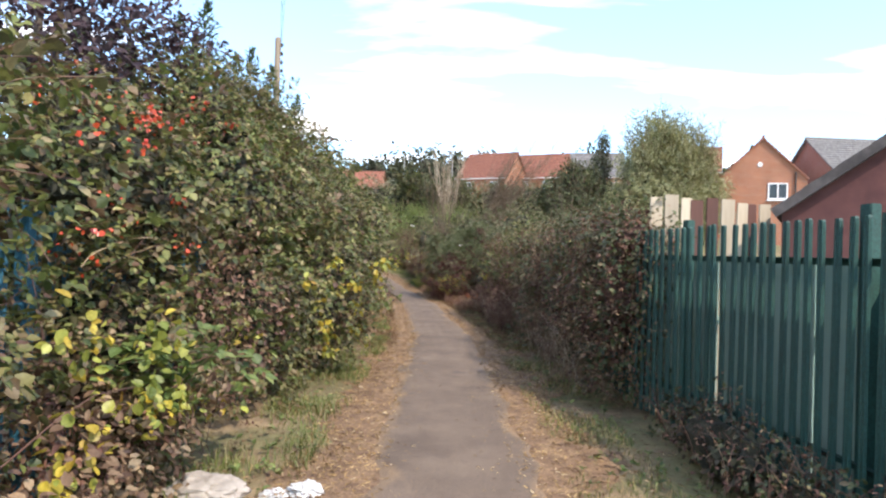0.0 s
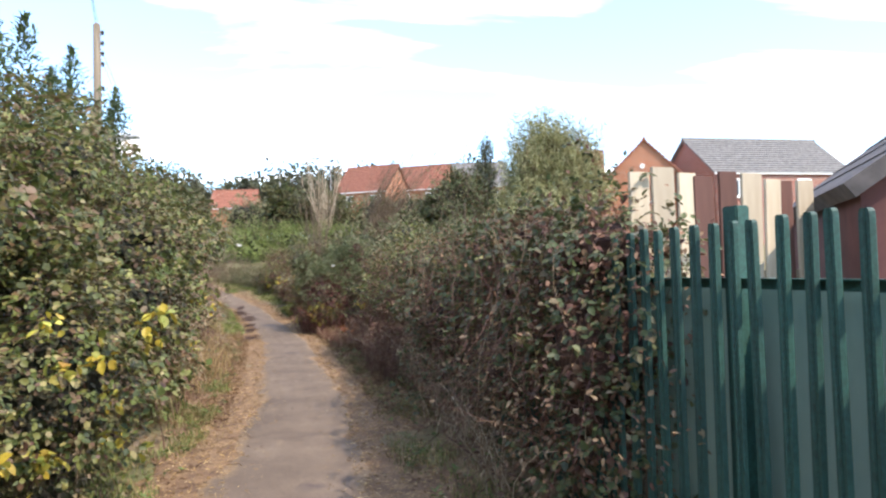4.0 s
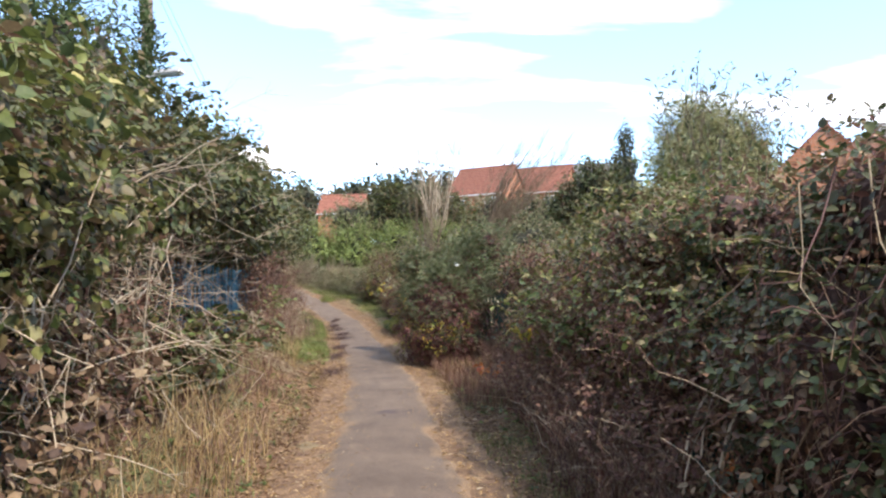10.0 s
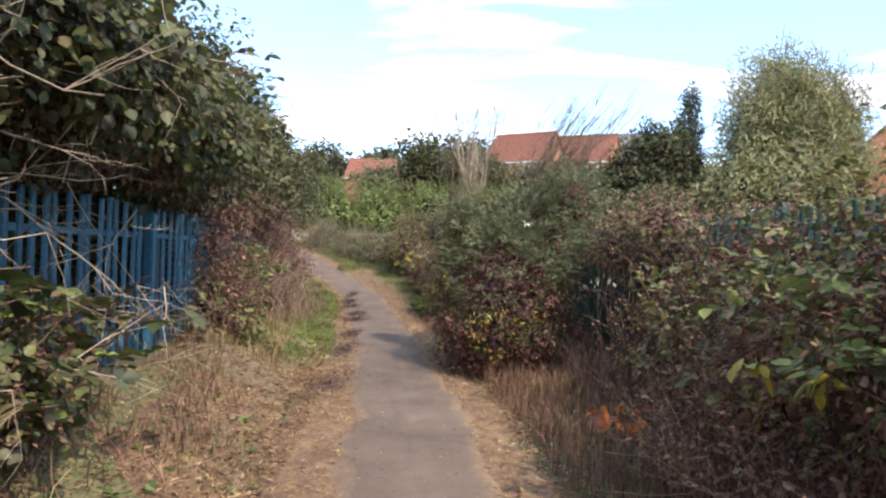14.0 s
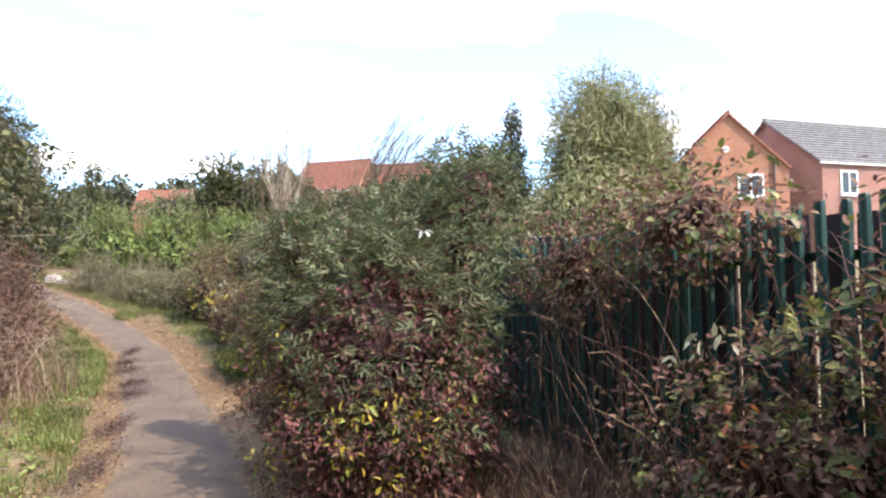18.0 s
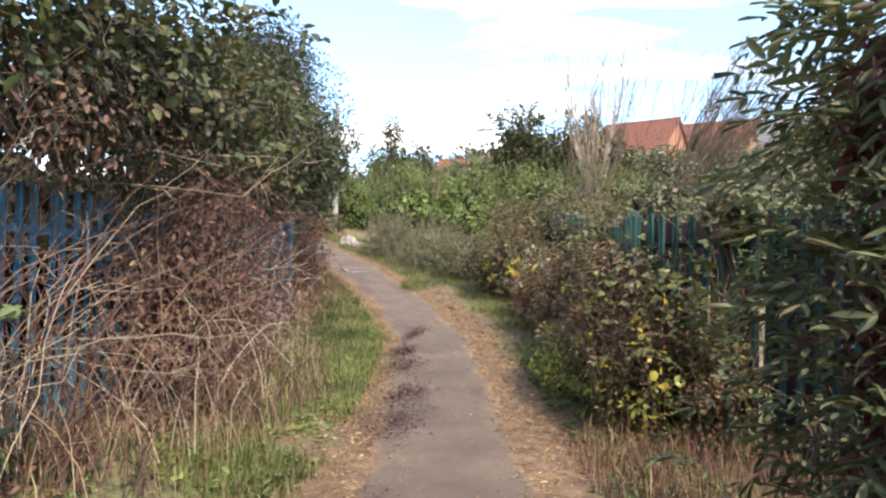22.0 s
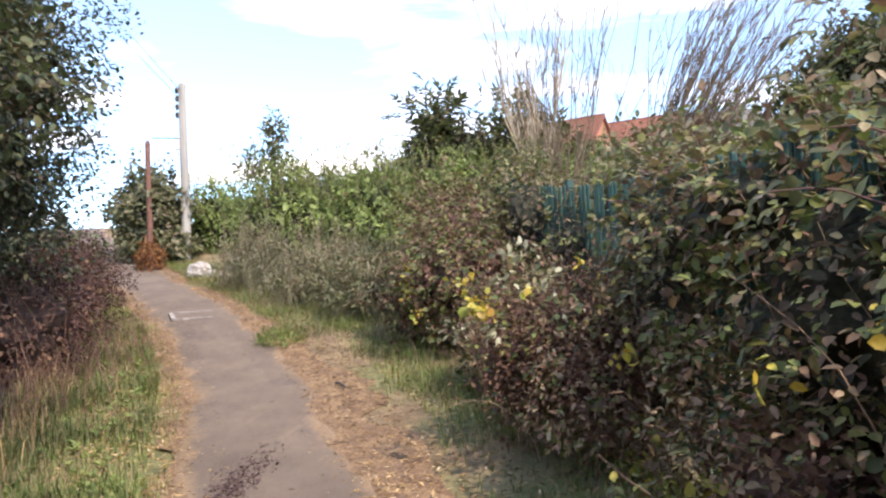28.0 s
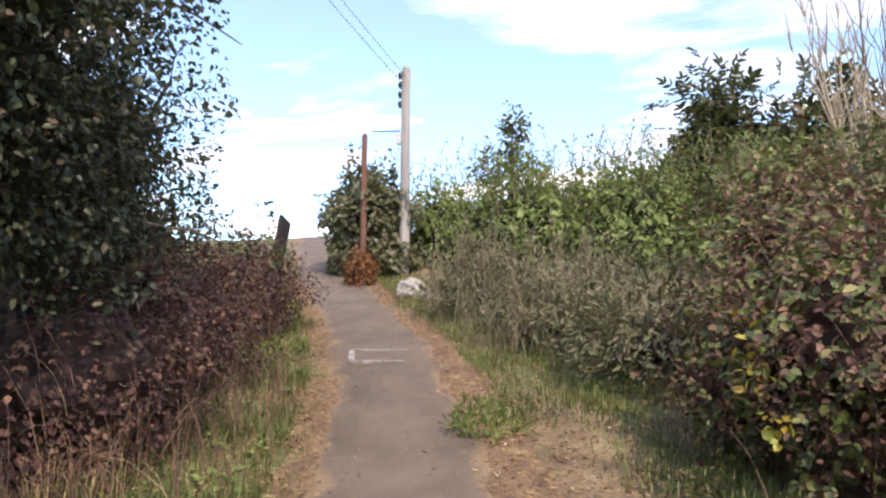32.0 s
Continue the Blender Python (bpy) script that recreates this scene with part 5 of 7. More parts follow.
b = bush("thorn_scrub", (-2.6, 18.0), [(-2.3, 14.6, 0.7, 0.35, 0.9, 0.75), (-2.55, 17.0, 0.2, 0.35, 1.6, 0.22), (-3.0, 21.9, 0.75, 0.4, 0.8, 0.85), (-3.2, 22.9, 0.7, 0.35, 0.7, 0.7)], "low tangle of brambles and dead stems by a blue fence", [("leaves", 4200, 0.055, LEAF_BRAMBLE, 0.7, [(-2.3, 15.2, 0.5, 0.35, 0.9, 0.45), (-2.9, 21.3, 0.55, 0.4, 0.7, 0.5), (-2.35, 14.0, 1.1, 0.4, 0.8, 0.9), (-2.9, 21.8, 0.6, 0.4, 0.7, 0.5)], ""), ("withered_leaves", 8500, 0.045, DEAD_LEAF, 0.45, None, "")], category="scrub", core=CORE_BROWN, canes=420, cane_reach=1.0, core_scale=0.25, seed=7)
spray_part(b, [(-2.5, -2.2, 15.4, 17.2, 0.2, 0.7)], 14, 0.6, LEAF_FRESH, 0.075, 0.75, 410, 0.8, 0.6, (-20, 60))
twig_part("dead_wood", b, [(-2.6, -2.1, 14.6, 18.2, 1.0, 2.2)], 34, 0.95, STEM_PALE, 0.0048, 13, 0.0, "pale dead branches", drift=(0.5, 0.3, 0))
b = bush("thorn_scrub", (-2.2, 15.2), [(-2.15, 14.5, 1.25, 0.22, 0.7, 0.5), (-2.25, 15.5, 1.35, 0.2, 0.6, 0.5)], "hanging curtain of dead bramble before a blue fence", [("leaves", 1400, 0.045, LEAF_DARK, 0.7, None, ""), ("withered_leaves", 2600, 0.045, DEAD_LEAF, 0.45, None, "")], category="scrub", core=CORE_BROWN, canes=0, core_scale=0.15, seed=32)
cane_part("hanging_growth", b, [(-2.4, -1.95, 13.8, 16.2, 1.2, 1.7)], 150, 0.9, STEM, 0.003, 493, 0.5, 0.3, "trailing brown stems", up=-0.8, clear=1.0)
twig_part("dead_wood", b, [(-2.3, -1.9, 13.8, 16.0, 0.6, 1.6)], 16, 0.7, STEM_PALE, 0.004, 494, 0.0, "pale dead branches", drift=(0.2, -0.2, -0.2), clear=1.0)
b = bush("bramble_bush", (-2.2, 17.0), [(-2.2, 16.8, 0.75, 0.3, 0.7, 0.36), (-2.3, 15.6, 0.9, 0.3, 0.6, 0.5)], "broad-leaved bramble sprawling against a blue fence", [("leaves", 1500, 0.06, LEAF_BRAMBLE, 0.75, None, ""), ("withered_leaves", 1600, 0.04, DEAD_LEAF, 0.5, None, "")], canes=70, cane_reach=0.8, core_scale=0.25, core=CORE_BROWN, seed=31)
spray_part(b, [(-2.35, -2.05, 15.2, 17.4, 0.1, 0.7)], 34, 0.55, LEAF_DARK, 0.08, 0.85, 478, 0.9, 0.4, (-30, 60), clear=1.1, label="broad dull green bramble leaves")
twig_part("dead_wood", b, [(-2.4, -2.0, 14.4, 18.4, 0.3, 1.4)], 46, 0.8, STEM_PALE, 0.0042, 479, 0.0, "pale dead branches", drift=(0.3, -0.1, -0.1), clear=1.0)
cane_part("dry_growth", b, [(-2.5, -1.8, 13.0, 19.5, 0, 0.05)], 200, 0.5, STEM, 0.003, 480, 0.8, 0.4, "short dead stems on the bank", clear=1.2)
b = bush("bramble_bush", (-3.3, 23.6), [(-3.25, 23.0, 0.4, 0.32, 0.8, 0.4), (-3.35, 24.0, 0.55, 0.32, 0.7, 0.45)], "bramble with fresh green leaves against a blue fence", [("leaves", 1500, 0.065, LEAF_BRAMBLE, 0.72, None, "")], canes=60, cane_reach=0.9, core_scale=0.3, core=CORE_BROWN, seed=30)
spray_part(b, [(-3.35, -3.1, 22.8, 24.4, 0.3, 0.9)], 26, 0.6, LEAF_FRESH, 0.085, 0.78, 411, 0.8, 0.5, (-30, 60), label="fresh green bramble leaves")
b = bush("bramble_bush", (-6.6, 36.8), [(-6.3, 35.6, 1.1, 0.7, 1.2, 0.8), (-7.0, 37.2, 1.4, 0.75, 1.2, 0.9), (-8.0, 39.4, 1.8, 0.7, 1.1, 0.7)], "dark maroon bramble thicket under an evergreen tree", [("maroon_leaves", 17000, 0.036, LEAF_THICKET, 0.6, None, ""), ("leaves", 3625, 0.062, LEAF_DARK, 0.7, [(-8.4, 39.4, 2.0, 0.85, 1.1, 0.8), (-9.0, 40.6, 1.8, 0.6, 0.8, 0.6)], "green leaves with yellow edges")], core=CORE_BROWN, canes=140, seed=8)
cane_part("dry_growth", b, [(-6.2, -5.0, 33.2, 37.5, 0, 0.1)], 420, 0.65, STEM, 0.003, 14, 0.5, 0.2, "tall dry grass stalks")
bunch_part("yellow_leaves", b, [(-8.1, 40.2, 1.7), (-8.5, 41.0, 1.6)], 0.2, 22, 0.07, LEAF_YELLOW, 15)

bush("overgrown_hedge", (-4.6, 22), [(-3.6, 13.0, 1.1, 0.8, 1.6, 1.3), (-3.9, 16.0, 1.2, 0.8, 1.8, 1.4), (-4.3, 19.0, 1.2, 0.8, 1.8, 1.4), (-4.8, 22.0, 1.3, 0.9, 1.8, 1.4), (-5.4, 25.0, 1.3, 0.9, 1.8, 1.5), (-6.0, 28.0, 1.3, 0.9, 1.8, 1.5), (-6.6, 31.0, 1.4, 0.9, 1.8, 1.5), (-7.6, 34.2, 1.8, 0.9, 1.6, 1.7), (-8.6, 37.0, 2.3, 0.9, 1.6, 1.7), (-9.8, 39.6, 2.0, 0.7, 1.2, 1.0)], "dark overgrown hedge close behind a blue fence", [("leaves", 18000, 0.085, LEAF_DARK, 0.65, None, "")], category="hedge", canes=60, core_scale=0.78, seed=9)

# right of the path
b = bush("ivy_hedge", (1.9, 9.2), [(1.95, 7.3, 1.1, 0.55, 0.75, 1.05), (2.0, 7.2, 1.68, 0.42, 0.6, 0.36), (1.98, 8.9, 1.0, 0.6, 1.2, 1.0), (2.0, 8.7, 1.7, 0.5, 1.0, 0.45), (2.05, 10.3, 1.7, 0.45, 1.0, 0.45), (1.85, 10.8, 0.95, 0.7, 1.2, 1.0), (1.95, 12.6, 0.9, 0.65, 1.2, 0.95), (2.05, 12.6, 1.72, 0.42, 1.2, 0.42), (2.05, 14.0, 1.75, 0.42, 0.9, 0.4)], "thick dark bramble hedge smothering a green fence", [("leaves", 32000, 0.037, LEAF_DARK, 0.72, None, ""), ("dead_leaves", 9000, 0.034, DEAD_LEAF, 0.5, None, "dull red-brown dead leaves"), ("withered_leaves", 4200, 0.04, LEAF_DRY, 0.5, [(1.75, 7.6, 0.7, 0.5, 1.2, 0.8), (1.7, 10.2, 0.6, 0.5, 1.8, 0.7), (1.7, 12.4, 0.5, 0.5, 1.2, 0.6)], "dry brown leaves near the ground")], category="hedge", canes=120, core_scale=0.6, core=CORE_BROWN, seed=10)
spray_part(b, [(1.6, 1.9, 7.2, 13.0, 1.0, 1.7)], 60, 0.5, LEAF_BRAMBLE, 0.042, 0.7, 412, 0.9, 0.15, (180, 70), clear=0.8)
spray_part(b, [(1.7, 2.2, 8.0, 13.5, 1.5, 1.75)], 24, 0.25, LEAF_BRAMBLE, 0.042, 0.7, 413, 0.6, 0.8)
cane_part("bleached_growth", b, [(1.35, 1.6, 7.2, 13.0, 0.0, 0.3)], 160, 0.8, STEM_PALE, 0.003, 466, 0.7, 0.35, "thin dry stalks", clear=0.95)
twig_part("dead_wood", b, [(1.35, 1.7, 7.0, 13.0, 0.05, 1.0)], 130, 0.6, STEM, 0.004, 414, 0.2, "brown dead twigs near the ground", clear=0.75)
cane_part("hanging_growth", b, [(1.35, 1.8, 6.8, 13.0, 1.0, 1.9)], 260, 1.1, STEM, 0.0028, 16, 0.6, 0.3, "trailing brown stems", up=-0.8)
b = bush("bramble_bush", (1.6, 16.0), [(1.8, 14.5, 0.8, 0.55, 1.2, 0.85), (1.7, 16.4, 0.85, 0.58, 1.2, 0.9), (1.7, 18.3, 0.65, 0.5, 1.0, 0.65), (1.9, 15.6, 1.75, 0.55, 1.4, 0.5)], "bramble thicket with dark red stems against a green fence", [("leaves", 14000, 0.038, LEAF_BRAMBLE, 0.72, [(1.75, 14.5, 1.2, 0.6, 1.2, 0.7), (1.6, 16.4, 1.2, 0.65, 1.2, 0.7), (1.9, 15.6, 1.8, 0.55, 1.4, 0.5), (1.5, 18.0, 0.9, 0.6, 1.0, 0.5)], ""), ("withered_leaves", 17000, 0.036, DEAD_LEAF, 0.5, [(1.5, 14.6, 0.5, 0.6, 1.6, 0.65), (1.4, 17.2, 0.45, 0.6, 1.4, 0.6), (1.7, 16.0, 1.1, 0.6, 2.2, 0.6)], "dark red withered leaves")], core=CORE_BROWN, canes=320, core_scale=0.5, seed=11)
cane_part("standing_growth", b, [(0.95, 1.5, 13.0, 18.8, 0.0, 0.2)], 900, 0.55, STEM, 0.003, 488, 0.5, 0.3, "standing dead red-brown stems", clear=0.8)
cane_part("dry_growth", b, [(1.0, 1.5, 13.6, 18.6, 0.0, 0.2)], 260, 0.6, STEM_PALE, 0.003, 465, 0.7, 0.35, "thin dry stalks", clear=0.8)
twig_part("dead_wood", b, [(1.0, 1.55, 13.4, 18.6, 0.05, 0.9)], 190, 0.6, STEM, 0.0036, 445, 0.2, "dead red-brown stems", clear=0.9)
spray_part(b, [(1.3, 1.6, 15.6, 17.4, 0.7, 1.3)], 18, 0.75, LEAF_FRESH, 0.07, 0.75, 415, 0.8, 0.4, (200, 35), clear=0.85)
spray_part(b, [(1.5, 2.1, 13.6, 18.0, 1.5, 2.0)], 40, 0.55, LEAF_BRAMBLE, 0.042, 0.7, 416, 0.8, 0.6)
bunch_part("yellow_leaves", b, [(0.93, 16.56, 0.99), (1.03, 16.23, 1.0)], 0.06, 9, 0.07, LEAF_YELLOW, 17)
bunch_part("orange_leaves", b, [(0.75, 18.1, 0.42), (0.9, 18.2, 0.4), (1.55, 12.9, 0.55)], 0.13, 16, 0.06, ORANGE_LEAF, 18, label="bright orange leaves")
cane_part("bleached_growth", b, [(1.3, 1.6, 12.4, 13.4, 0.4, 0.8)], 5, 1.0, STEM_PALE, 0.008, 19, 0.5, 0.05, "pale bare canes")
EL = [(0.3, 22.2, 1.05, 0.7, 0.9, 0.7), (0.65, 22.7, 1.4, 0.65, 0.85, 0.6), (0.2, 22.6, 0.6, 0.62, 0.8, 0.5), (0.95, 23.0, 1.8, 0.45, 0.6, 0.5), (0.0, 23.5, 0.95, 0.6, 0.85, 0.65), (0.7, 23.9, 1.7, 0.5, 0.5, 0.6), (1.2, 23.0, 2.1, 0.4, 0.5, 0.5), (-0.26, 23.72, 1.7, 0.22, 0.25, 0.4), (-0.22, 23.65, 1.2, 0.28, 0.3, 0.45), (-0.15, 23.7, 0.6, 0.3, 0.35, 0.4)]
b = bush("elder_bush", (0.5, 22.4), EL, "leafy elder bush leaning over the path", [("maroon_leaves", 16000, 0.042, LEAF_MAROON, 0.36, [(0.25, 22.1, 0.5, 0.74, 0.94, 0.52), (0.1, 23.4, 0.55, 0.64, 0.85, 0.45), (0.35, 22.15, 0.95, 0.7, 0.9, 0.5)], "maroon lower leaves")], canes=110, core_scale=0.5, core=CORE_BROWN, seed=12, inner=LEAF_MAROON)
pinnate_part("leaves", b, [l for l in EL if l[2] > 1.0], 4300, 0.14, LEAF_ELDER, 420, 3, 0.25)
pinnate_part("low_leaves", b, [l for l in EL if l[2] <= 1.0], 700, 0.11, LEAF_ELDER, 424, 3, 0.25)
pinnate_part("sprays_of_leaves", b, [(0.75, 22.9, 2.0, 0.45, 0.6, 0.35), (0.3, 22.2, 1.65, 0.4, 0.5, 0.25), (0.8, 23.8, 2.1, 0.4, 0.4, 0.3), (0.35, 23.9, 1.7, 0.4, 0.4, 0.3), (0.0, 23.2, 1.5, 0.4, 0.5, 0.25), (0.0, 23.5, 1.5, 0.3, 0.3, 0.25), (-0.25, 23.7, 1.85, 0.2, 0.2, 0.22), (0.0, 23.75, 1.9, 0.25, 0.25, 0.25)], 420, 0.16, LEAF_ELDER, 421, 3, 0.3, "", 0.8, 0.9, 0.8)
bunch_part("yellow_leaves", b, [(-0.3, 22.3, 0.72), (-0.25, 21.9, 0.75), (0.1, 21.4, 0.7), (0.25, 21.35, 0.78), (0.35, 21.3, 0.65), (-0.42, 21.8, 1.05), (0.5, 21.5, 0.5), (0.0, 21.5, 0.45), (-0.35, 22.4, 0.5), (0.38, 21.4, 0.6), (0.2, 21.3, 0.35), (-0.1, 21.45, 0.62), (0.6, 21.4, 0.75), (-0.45, 22.1, 0.35), (-0.38, 22.8, 0.6)], 0.15, 20, 0.05, LEAF_YELLOW, 20, 0.34)
bunch_part("white_flower", b, [(0.53, 21.87, 1.75)], 0.03, 6, 0.045, WHITE_PETAL, 21, 0.4)
b = bush("bramble_bush", (0.0, 28.5), [(0.0, 27.75, 0.4, 0.4, 0.6, 0.4), (-0.38, 29.2, 0.6, 0.62, 1.0, 0.6), (-0.5, 31.0, 0.55, 0.6, 1.0, 0.55), (-0.9, 32.9, 0.7, 0.6, 0.9, 0.55), (-0.2, 28.3, 1.05, 0.28, 0.5, 0.5), (-0.5, 29.0, 1.2, 0.3, 0.6, 0.42)], "sprawling bramble bush with yellow and green leaves", [("leaves", 6500, 0.036, LEAF_BRAMBLE, 0.72, None, ""), ("withered_leaves", 14000, 0.038, LEAF_DRY, 0.45, None, "brown dry leaves"), ("dead_leaves", 1500, 0.036, DEAD_LEAF, 0.5, None, ""), ("low_leaves", 3200, 0.045, LEAF_LIME, 0.6, [(-0.35, 27.9, 0.3, 0.4, 0.7, 0.3), (-0.75, 29.4, 0.3, 0.4, 0.9, 0.3), (-0.9, 31.0, 0.3, 0.35, 0.8, 0.3)], "yellow-green leaves near the ground")], canes=200, core=CORE_BROWN, core_scale=0.42, seed=13)
spray_part(b, [(-0.6, 0.1, 27.0, 33.0, 0.3, 0.9)], 60, 0.5, LEAF_BRAMBLE, 0.042, 0.72, 417, 0.8, 0.6, (180, 80), clear=0.9)
bunch_part("yellow_leaves", b, [(-0.24, 27.6, 1.1), (-0.1, 27.6, 1.06), (-0.62, 28.7, 1.06), (-0.4, 28.9, 1.24), (-0.95, 31.9, 1.0), (-1.08, 29.5, 0.7), (-0.3, 26.75, 0.6), (-0.42, 27.0, 0.95), (-0.6, 30.2, 1.2), (-0.7, 28.2, 0.75), (-0.55, 27.6, 0.6), (-0.75, 29.0, 0.9), (-0.9, 30.4, 1.1), (-0.35, 27.3, 0.75)], 0.11, 12, 0.05, LEAF_YELLOW, 22)
cane_part("dry_growth", b, [(-0.5, 0.3, 27.4, 30.0, 0, 0.1)], 110, 1.2, STEM, 0.0028, 23, 0.35, 0.2, "dry seeding stalks")
b = bush("bramble_bush", (-1.6, 35.6), [(-1.2, 34.6, 0.85, 0.6, 0.8, 0.6), (-1.7, 36.4, 1.4, 0.75, 0.9, 0.85), (-2.3, 36.8, 1.2, 0.5, 0.6, 0.6), (-1.9, 38.0, 1.9, 0.9, 1.0, 0.95)], "bramble bush with pale and yellow leaves at its edge", [("leaves", 16000, 0.042, LEAF_BRAMBLE, 0.72, None, ""), ("withered_leaves", 7000, 0.042, DEAD_LEAF, 0.5, None, "dead purple-brown leaves")], canes=240, seed=14, core=CORE_BROWN)
bunch_part("yellow_leaves", b, [(-1.7, 34.6, 1.42), (-1.5, 34.2, 1.2), (-1.42, 34.1, 1.1), (-1.35, 34.05, 1.02), (-1.8, 34.9, 1.35), (-2.34, 36.3, 1.58), (-2.35, 35.9, 1.42), (-2.33, 35.8, 1.25), (-2.26, 35.7, 1.05), (-1.6, 35.8, 1.7)], 0.09, 11, 0.05, LEAF_YELLOW, 24)
bunch_part("pale_leaves", b, [(-1.47, 32.73, 1.53), (-1.46, 32.74, 1.35), (-1.33, 32.75, 1.51), (-1.19, 32.78, 1.36), (-1.15, 32.79, 1.29), (-1.09, 32.82, 1.07), (-1.03, 32.83, 0.93), (-1.13, 32.82, 0.88), (-0.92, 32.84, 1.03), (-0.83, 32.85, 1.18), (-0.7, 32.88, 0.97), (-1.75, 32.72, 1.06), (-1.53, 32.75, 1.04)], 0.085, 12, 0.05, LEAF_CREAM, 481, 0.55, label="limp bleached leaves hanging in the sun")
bunch_part("yellow_leaves", b, [(-1.69, 32.66, 1.26), (-1.64, 32.67, 1.21), (-1.54, 32.69, 1.18), (-0.82, 32.79, 1.36), (-1.31, 32.72, 1.28), (-0.97, 32.76, 1.42)], 0.06, 5, 0.043, LEAF_YELLOW, 482)
under = bush("bramble_bush", (-0.95, 33.2), [(-1.0, 33.3, 0.95, 0.55, 0.5, 0.5), (-0.75, 33.1, 1.05, 0.45, 0.5, 0.4), (-1.35, 33.2, 0.75, 0.35, 0.4, 0.5)], "limp bramble with bleached and yellow leaves", [("leaves", 1300, 0.04, LEAF_BRAMBLE, 0.72, None, ""), ("withered_leaves", 4200, 0.036, DEAD_LEAF, 0.5, None, "dead purple-brown leaves")], canes=150, cane_reach=0.6, core_scale=0.45, core=CORE_BROWN, seed=83)
bunch_part("yellow_leaves", b, [(-1.66, 32.45, 1.24), (-1.65, 32.45, 1.18), (-1.60, 32.45, 1.20), (-1.56, 32.45, 1.15), (-1.61, 32.45, 1.16)], 0.035, 6, 0.05, LEAF_YELLOW, 463, 0.95, label="large bright yellow leaves")
bunch_part("withered_leaves", b, [(-1.3, 33.0, 0.9), (-1.45, 34.2, 1.0), (-1.0, 32.6, 1.2)], 0.2, 30, 0.05, LEAF_DRY, 462, 0.5)
bunch_part("pale_leaves", b, [(-1.25, 33.4, 1.35), (-1.3, 32.9, 1.3), (-1.1, 33.6, 1.5), (-1.2, 34.0, 1.55)], 0.13, 14, 0.05, WEED_GREY, 25, 0.5)
b = bush("bramble_bush", (-0.1, 27.75), [(-0.15, 27.75, 0.75, 0.3, 0.35, 0.6), (-0.4, 28.1, 1.0, 0.3, 0.4, 0.55), (0.2, 27.45, 0.5, 0.25, 0.3, 0.5), (0.28, 27.5, 1.8, 0.2, 0.2, 0.18)], "brambles and dry seed stalks climbing a fence corner", [("leaves", 2200, 0.046, LEAF_BRAMBLE, 0.74, None, ""), ("withered_leaves", 2400, 0.04, LEAF_DRY, 0.5, [(-0.3, 27.8, 0.6, 0.3, 0.4, 0.5)], "dead brown leaves")], canes=120, cane_reach=0.9, core_scale=0.3, core=CORE_BROWN, seed=71)
cane_part("dry_growth", b, [(-0.65, -0.2, 27.5, 28.1, 0, 0.1)], 110, 1.15, STEM, 0.003, 472, 0.3, 0.2, "dry seeding stalks")
spray_part(b, [(0.0, 0.35, 27.3, 27.6, 0.1, 0.6)], 14, 1.45, LEAF_BRAMBLE, 0.06, 0.75, 473, 0.35, 1.0, (210, 50), nodes=12)
spray_part(b, [(0.2, 0.4, 27.4, 27.7, 1.55, 1.8)], 26, 0.4, LEAF_ELDER, 0.065, 0.75, 474, 0.9, 0.5, name="bright_leaves")
b = bush("bramble_shoot", (0.45, 27.3), [(0.35, 27.3, 0.35, 0.22, 0.5, 0.3), (0.7, 26.7, 0.25, 0.3, 0.4, 0.22)], "young bramble shoots climbing a green fence post", [("leaves", 400, 0.045, LEAF_DARK, 0.72, None, "")], canes=16, cane_reach=1.2, core_scale=0.1, seed=19)
spray_part(b, [(0.25, 0.4, 26.9, 27.6, 0.0, 0.3)], 12, 1.4, LEAF_ELDER, 0.055, 0.75, 418, 0.35, 1.0, (200, 60), nodes=12)
b = bush("bramble_bush", (1.2, 25.2), [(1.38, 25.4, 0.22, 0.2, 0.8, 0.24), (1.55, 24.3, 0.22, 0.2, 0.7, 0.24), (0.85, 26.95, 0.2, 0.25, 0.3, 0.22)], "low weeds and dead stems under a green fence", [("leaves", 500, 0.035, LEAF_DARK, 0.6, None, ""), ("withered_leaves", 900, 0.03, DEAD_LEAF, 0.45, None, "")], canes=60, cane_reach=0.5, core_scale=0.3, core=CORE_BROWN, seed=15)
b = bush("bramble_bush", (1.75, 20.3), [(1.7, 20.0, 0.6, 0.5, 1.1, 0.65), (1.75, 20.9, 1.75, 0.4, 0.8, 0.32), (1.75, 18.9, 1.3, 0.4, 0.8, 0.5), (1.55, 21.8, 1.5, 0.4, 0.6, 0.4)], "bramble and dead leaves hanging over the fence top", [("leaves", 3000, 0.042, LEAF_BRAMBLE, 0.7, None, ""), ("withered_leaves", 6500, 0.04, DEAD_LEAF, 0.5, None, "")], canes=200, cane_reach=1.0, core_scale=0.35, core=CORE_BROWN, seed=16)
bunch_part("pale_leaves", b, [(0.79, 19.43, 1.16), (0.85, 19.43, 1.19), (0.90, 19.43, 1.22), (0.99, 19.43, 1.21)], 0.03, 5, 0.05, LEAF_CREAM, 484, 0.4, label="limp bleached leaves on an arching stem")
pinnate_part("fern_leaves", b, [(1.25, 19.45, 1.08, 0.28, 0.3, 0.2), (1.4, 19.3, 0.85, 0.25, 0.25, 0.25)], 46, 0.13, LEAF_BRAMBLE, 485, 5, 0.3, "bright feathered leaves")
bunch_part("orange_leaves", b, [(1.05, 19.5, 0.95), (1.3, 19.3, 0.8), (1.15, 19.6, 0.8)], 0.09, 8, 0.045, ORANGE_LEAF, 486, 0.6)
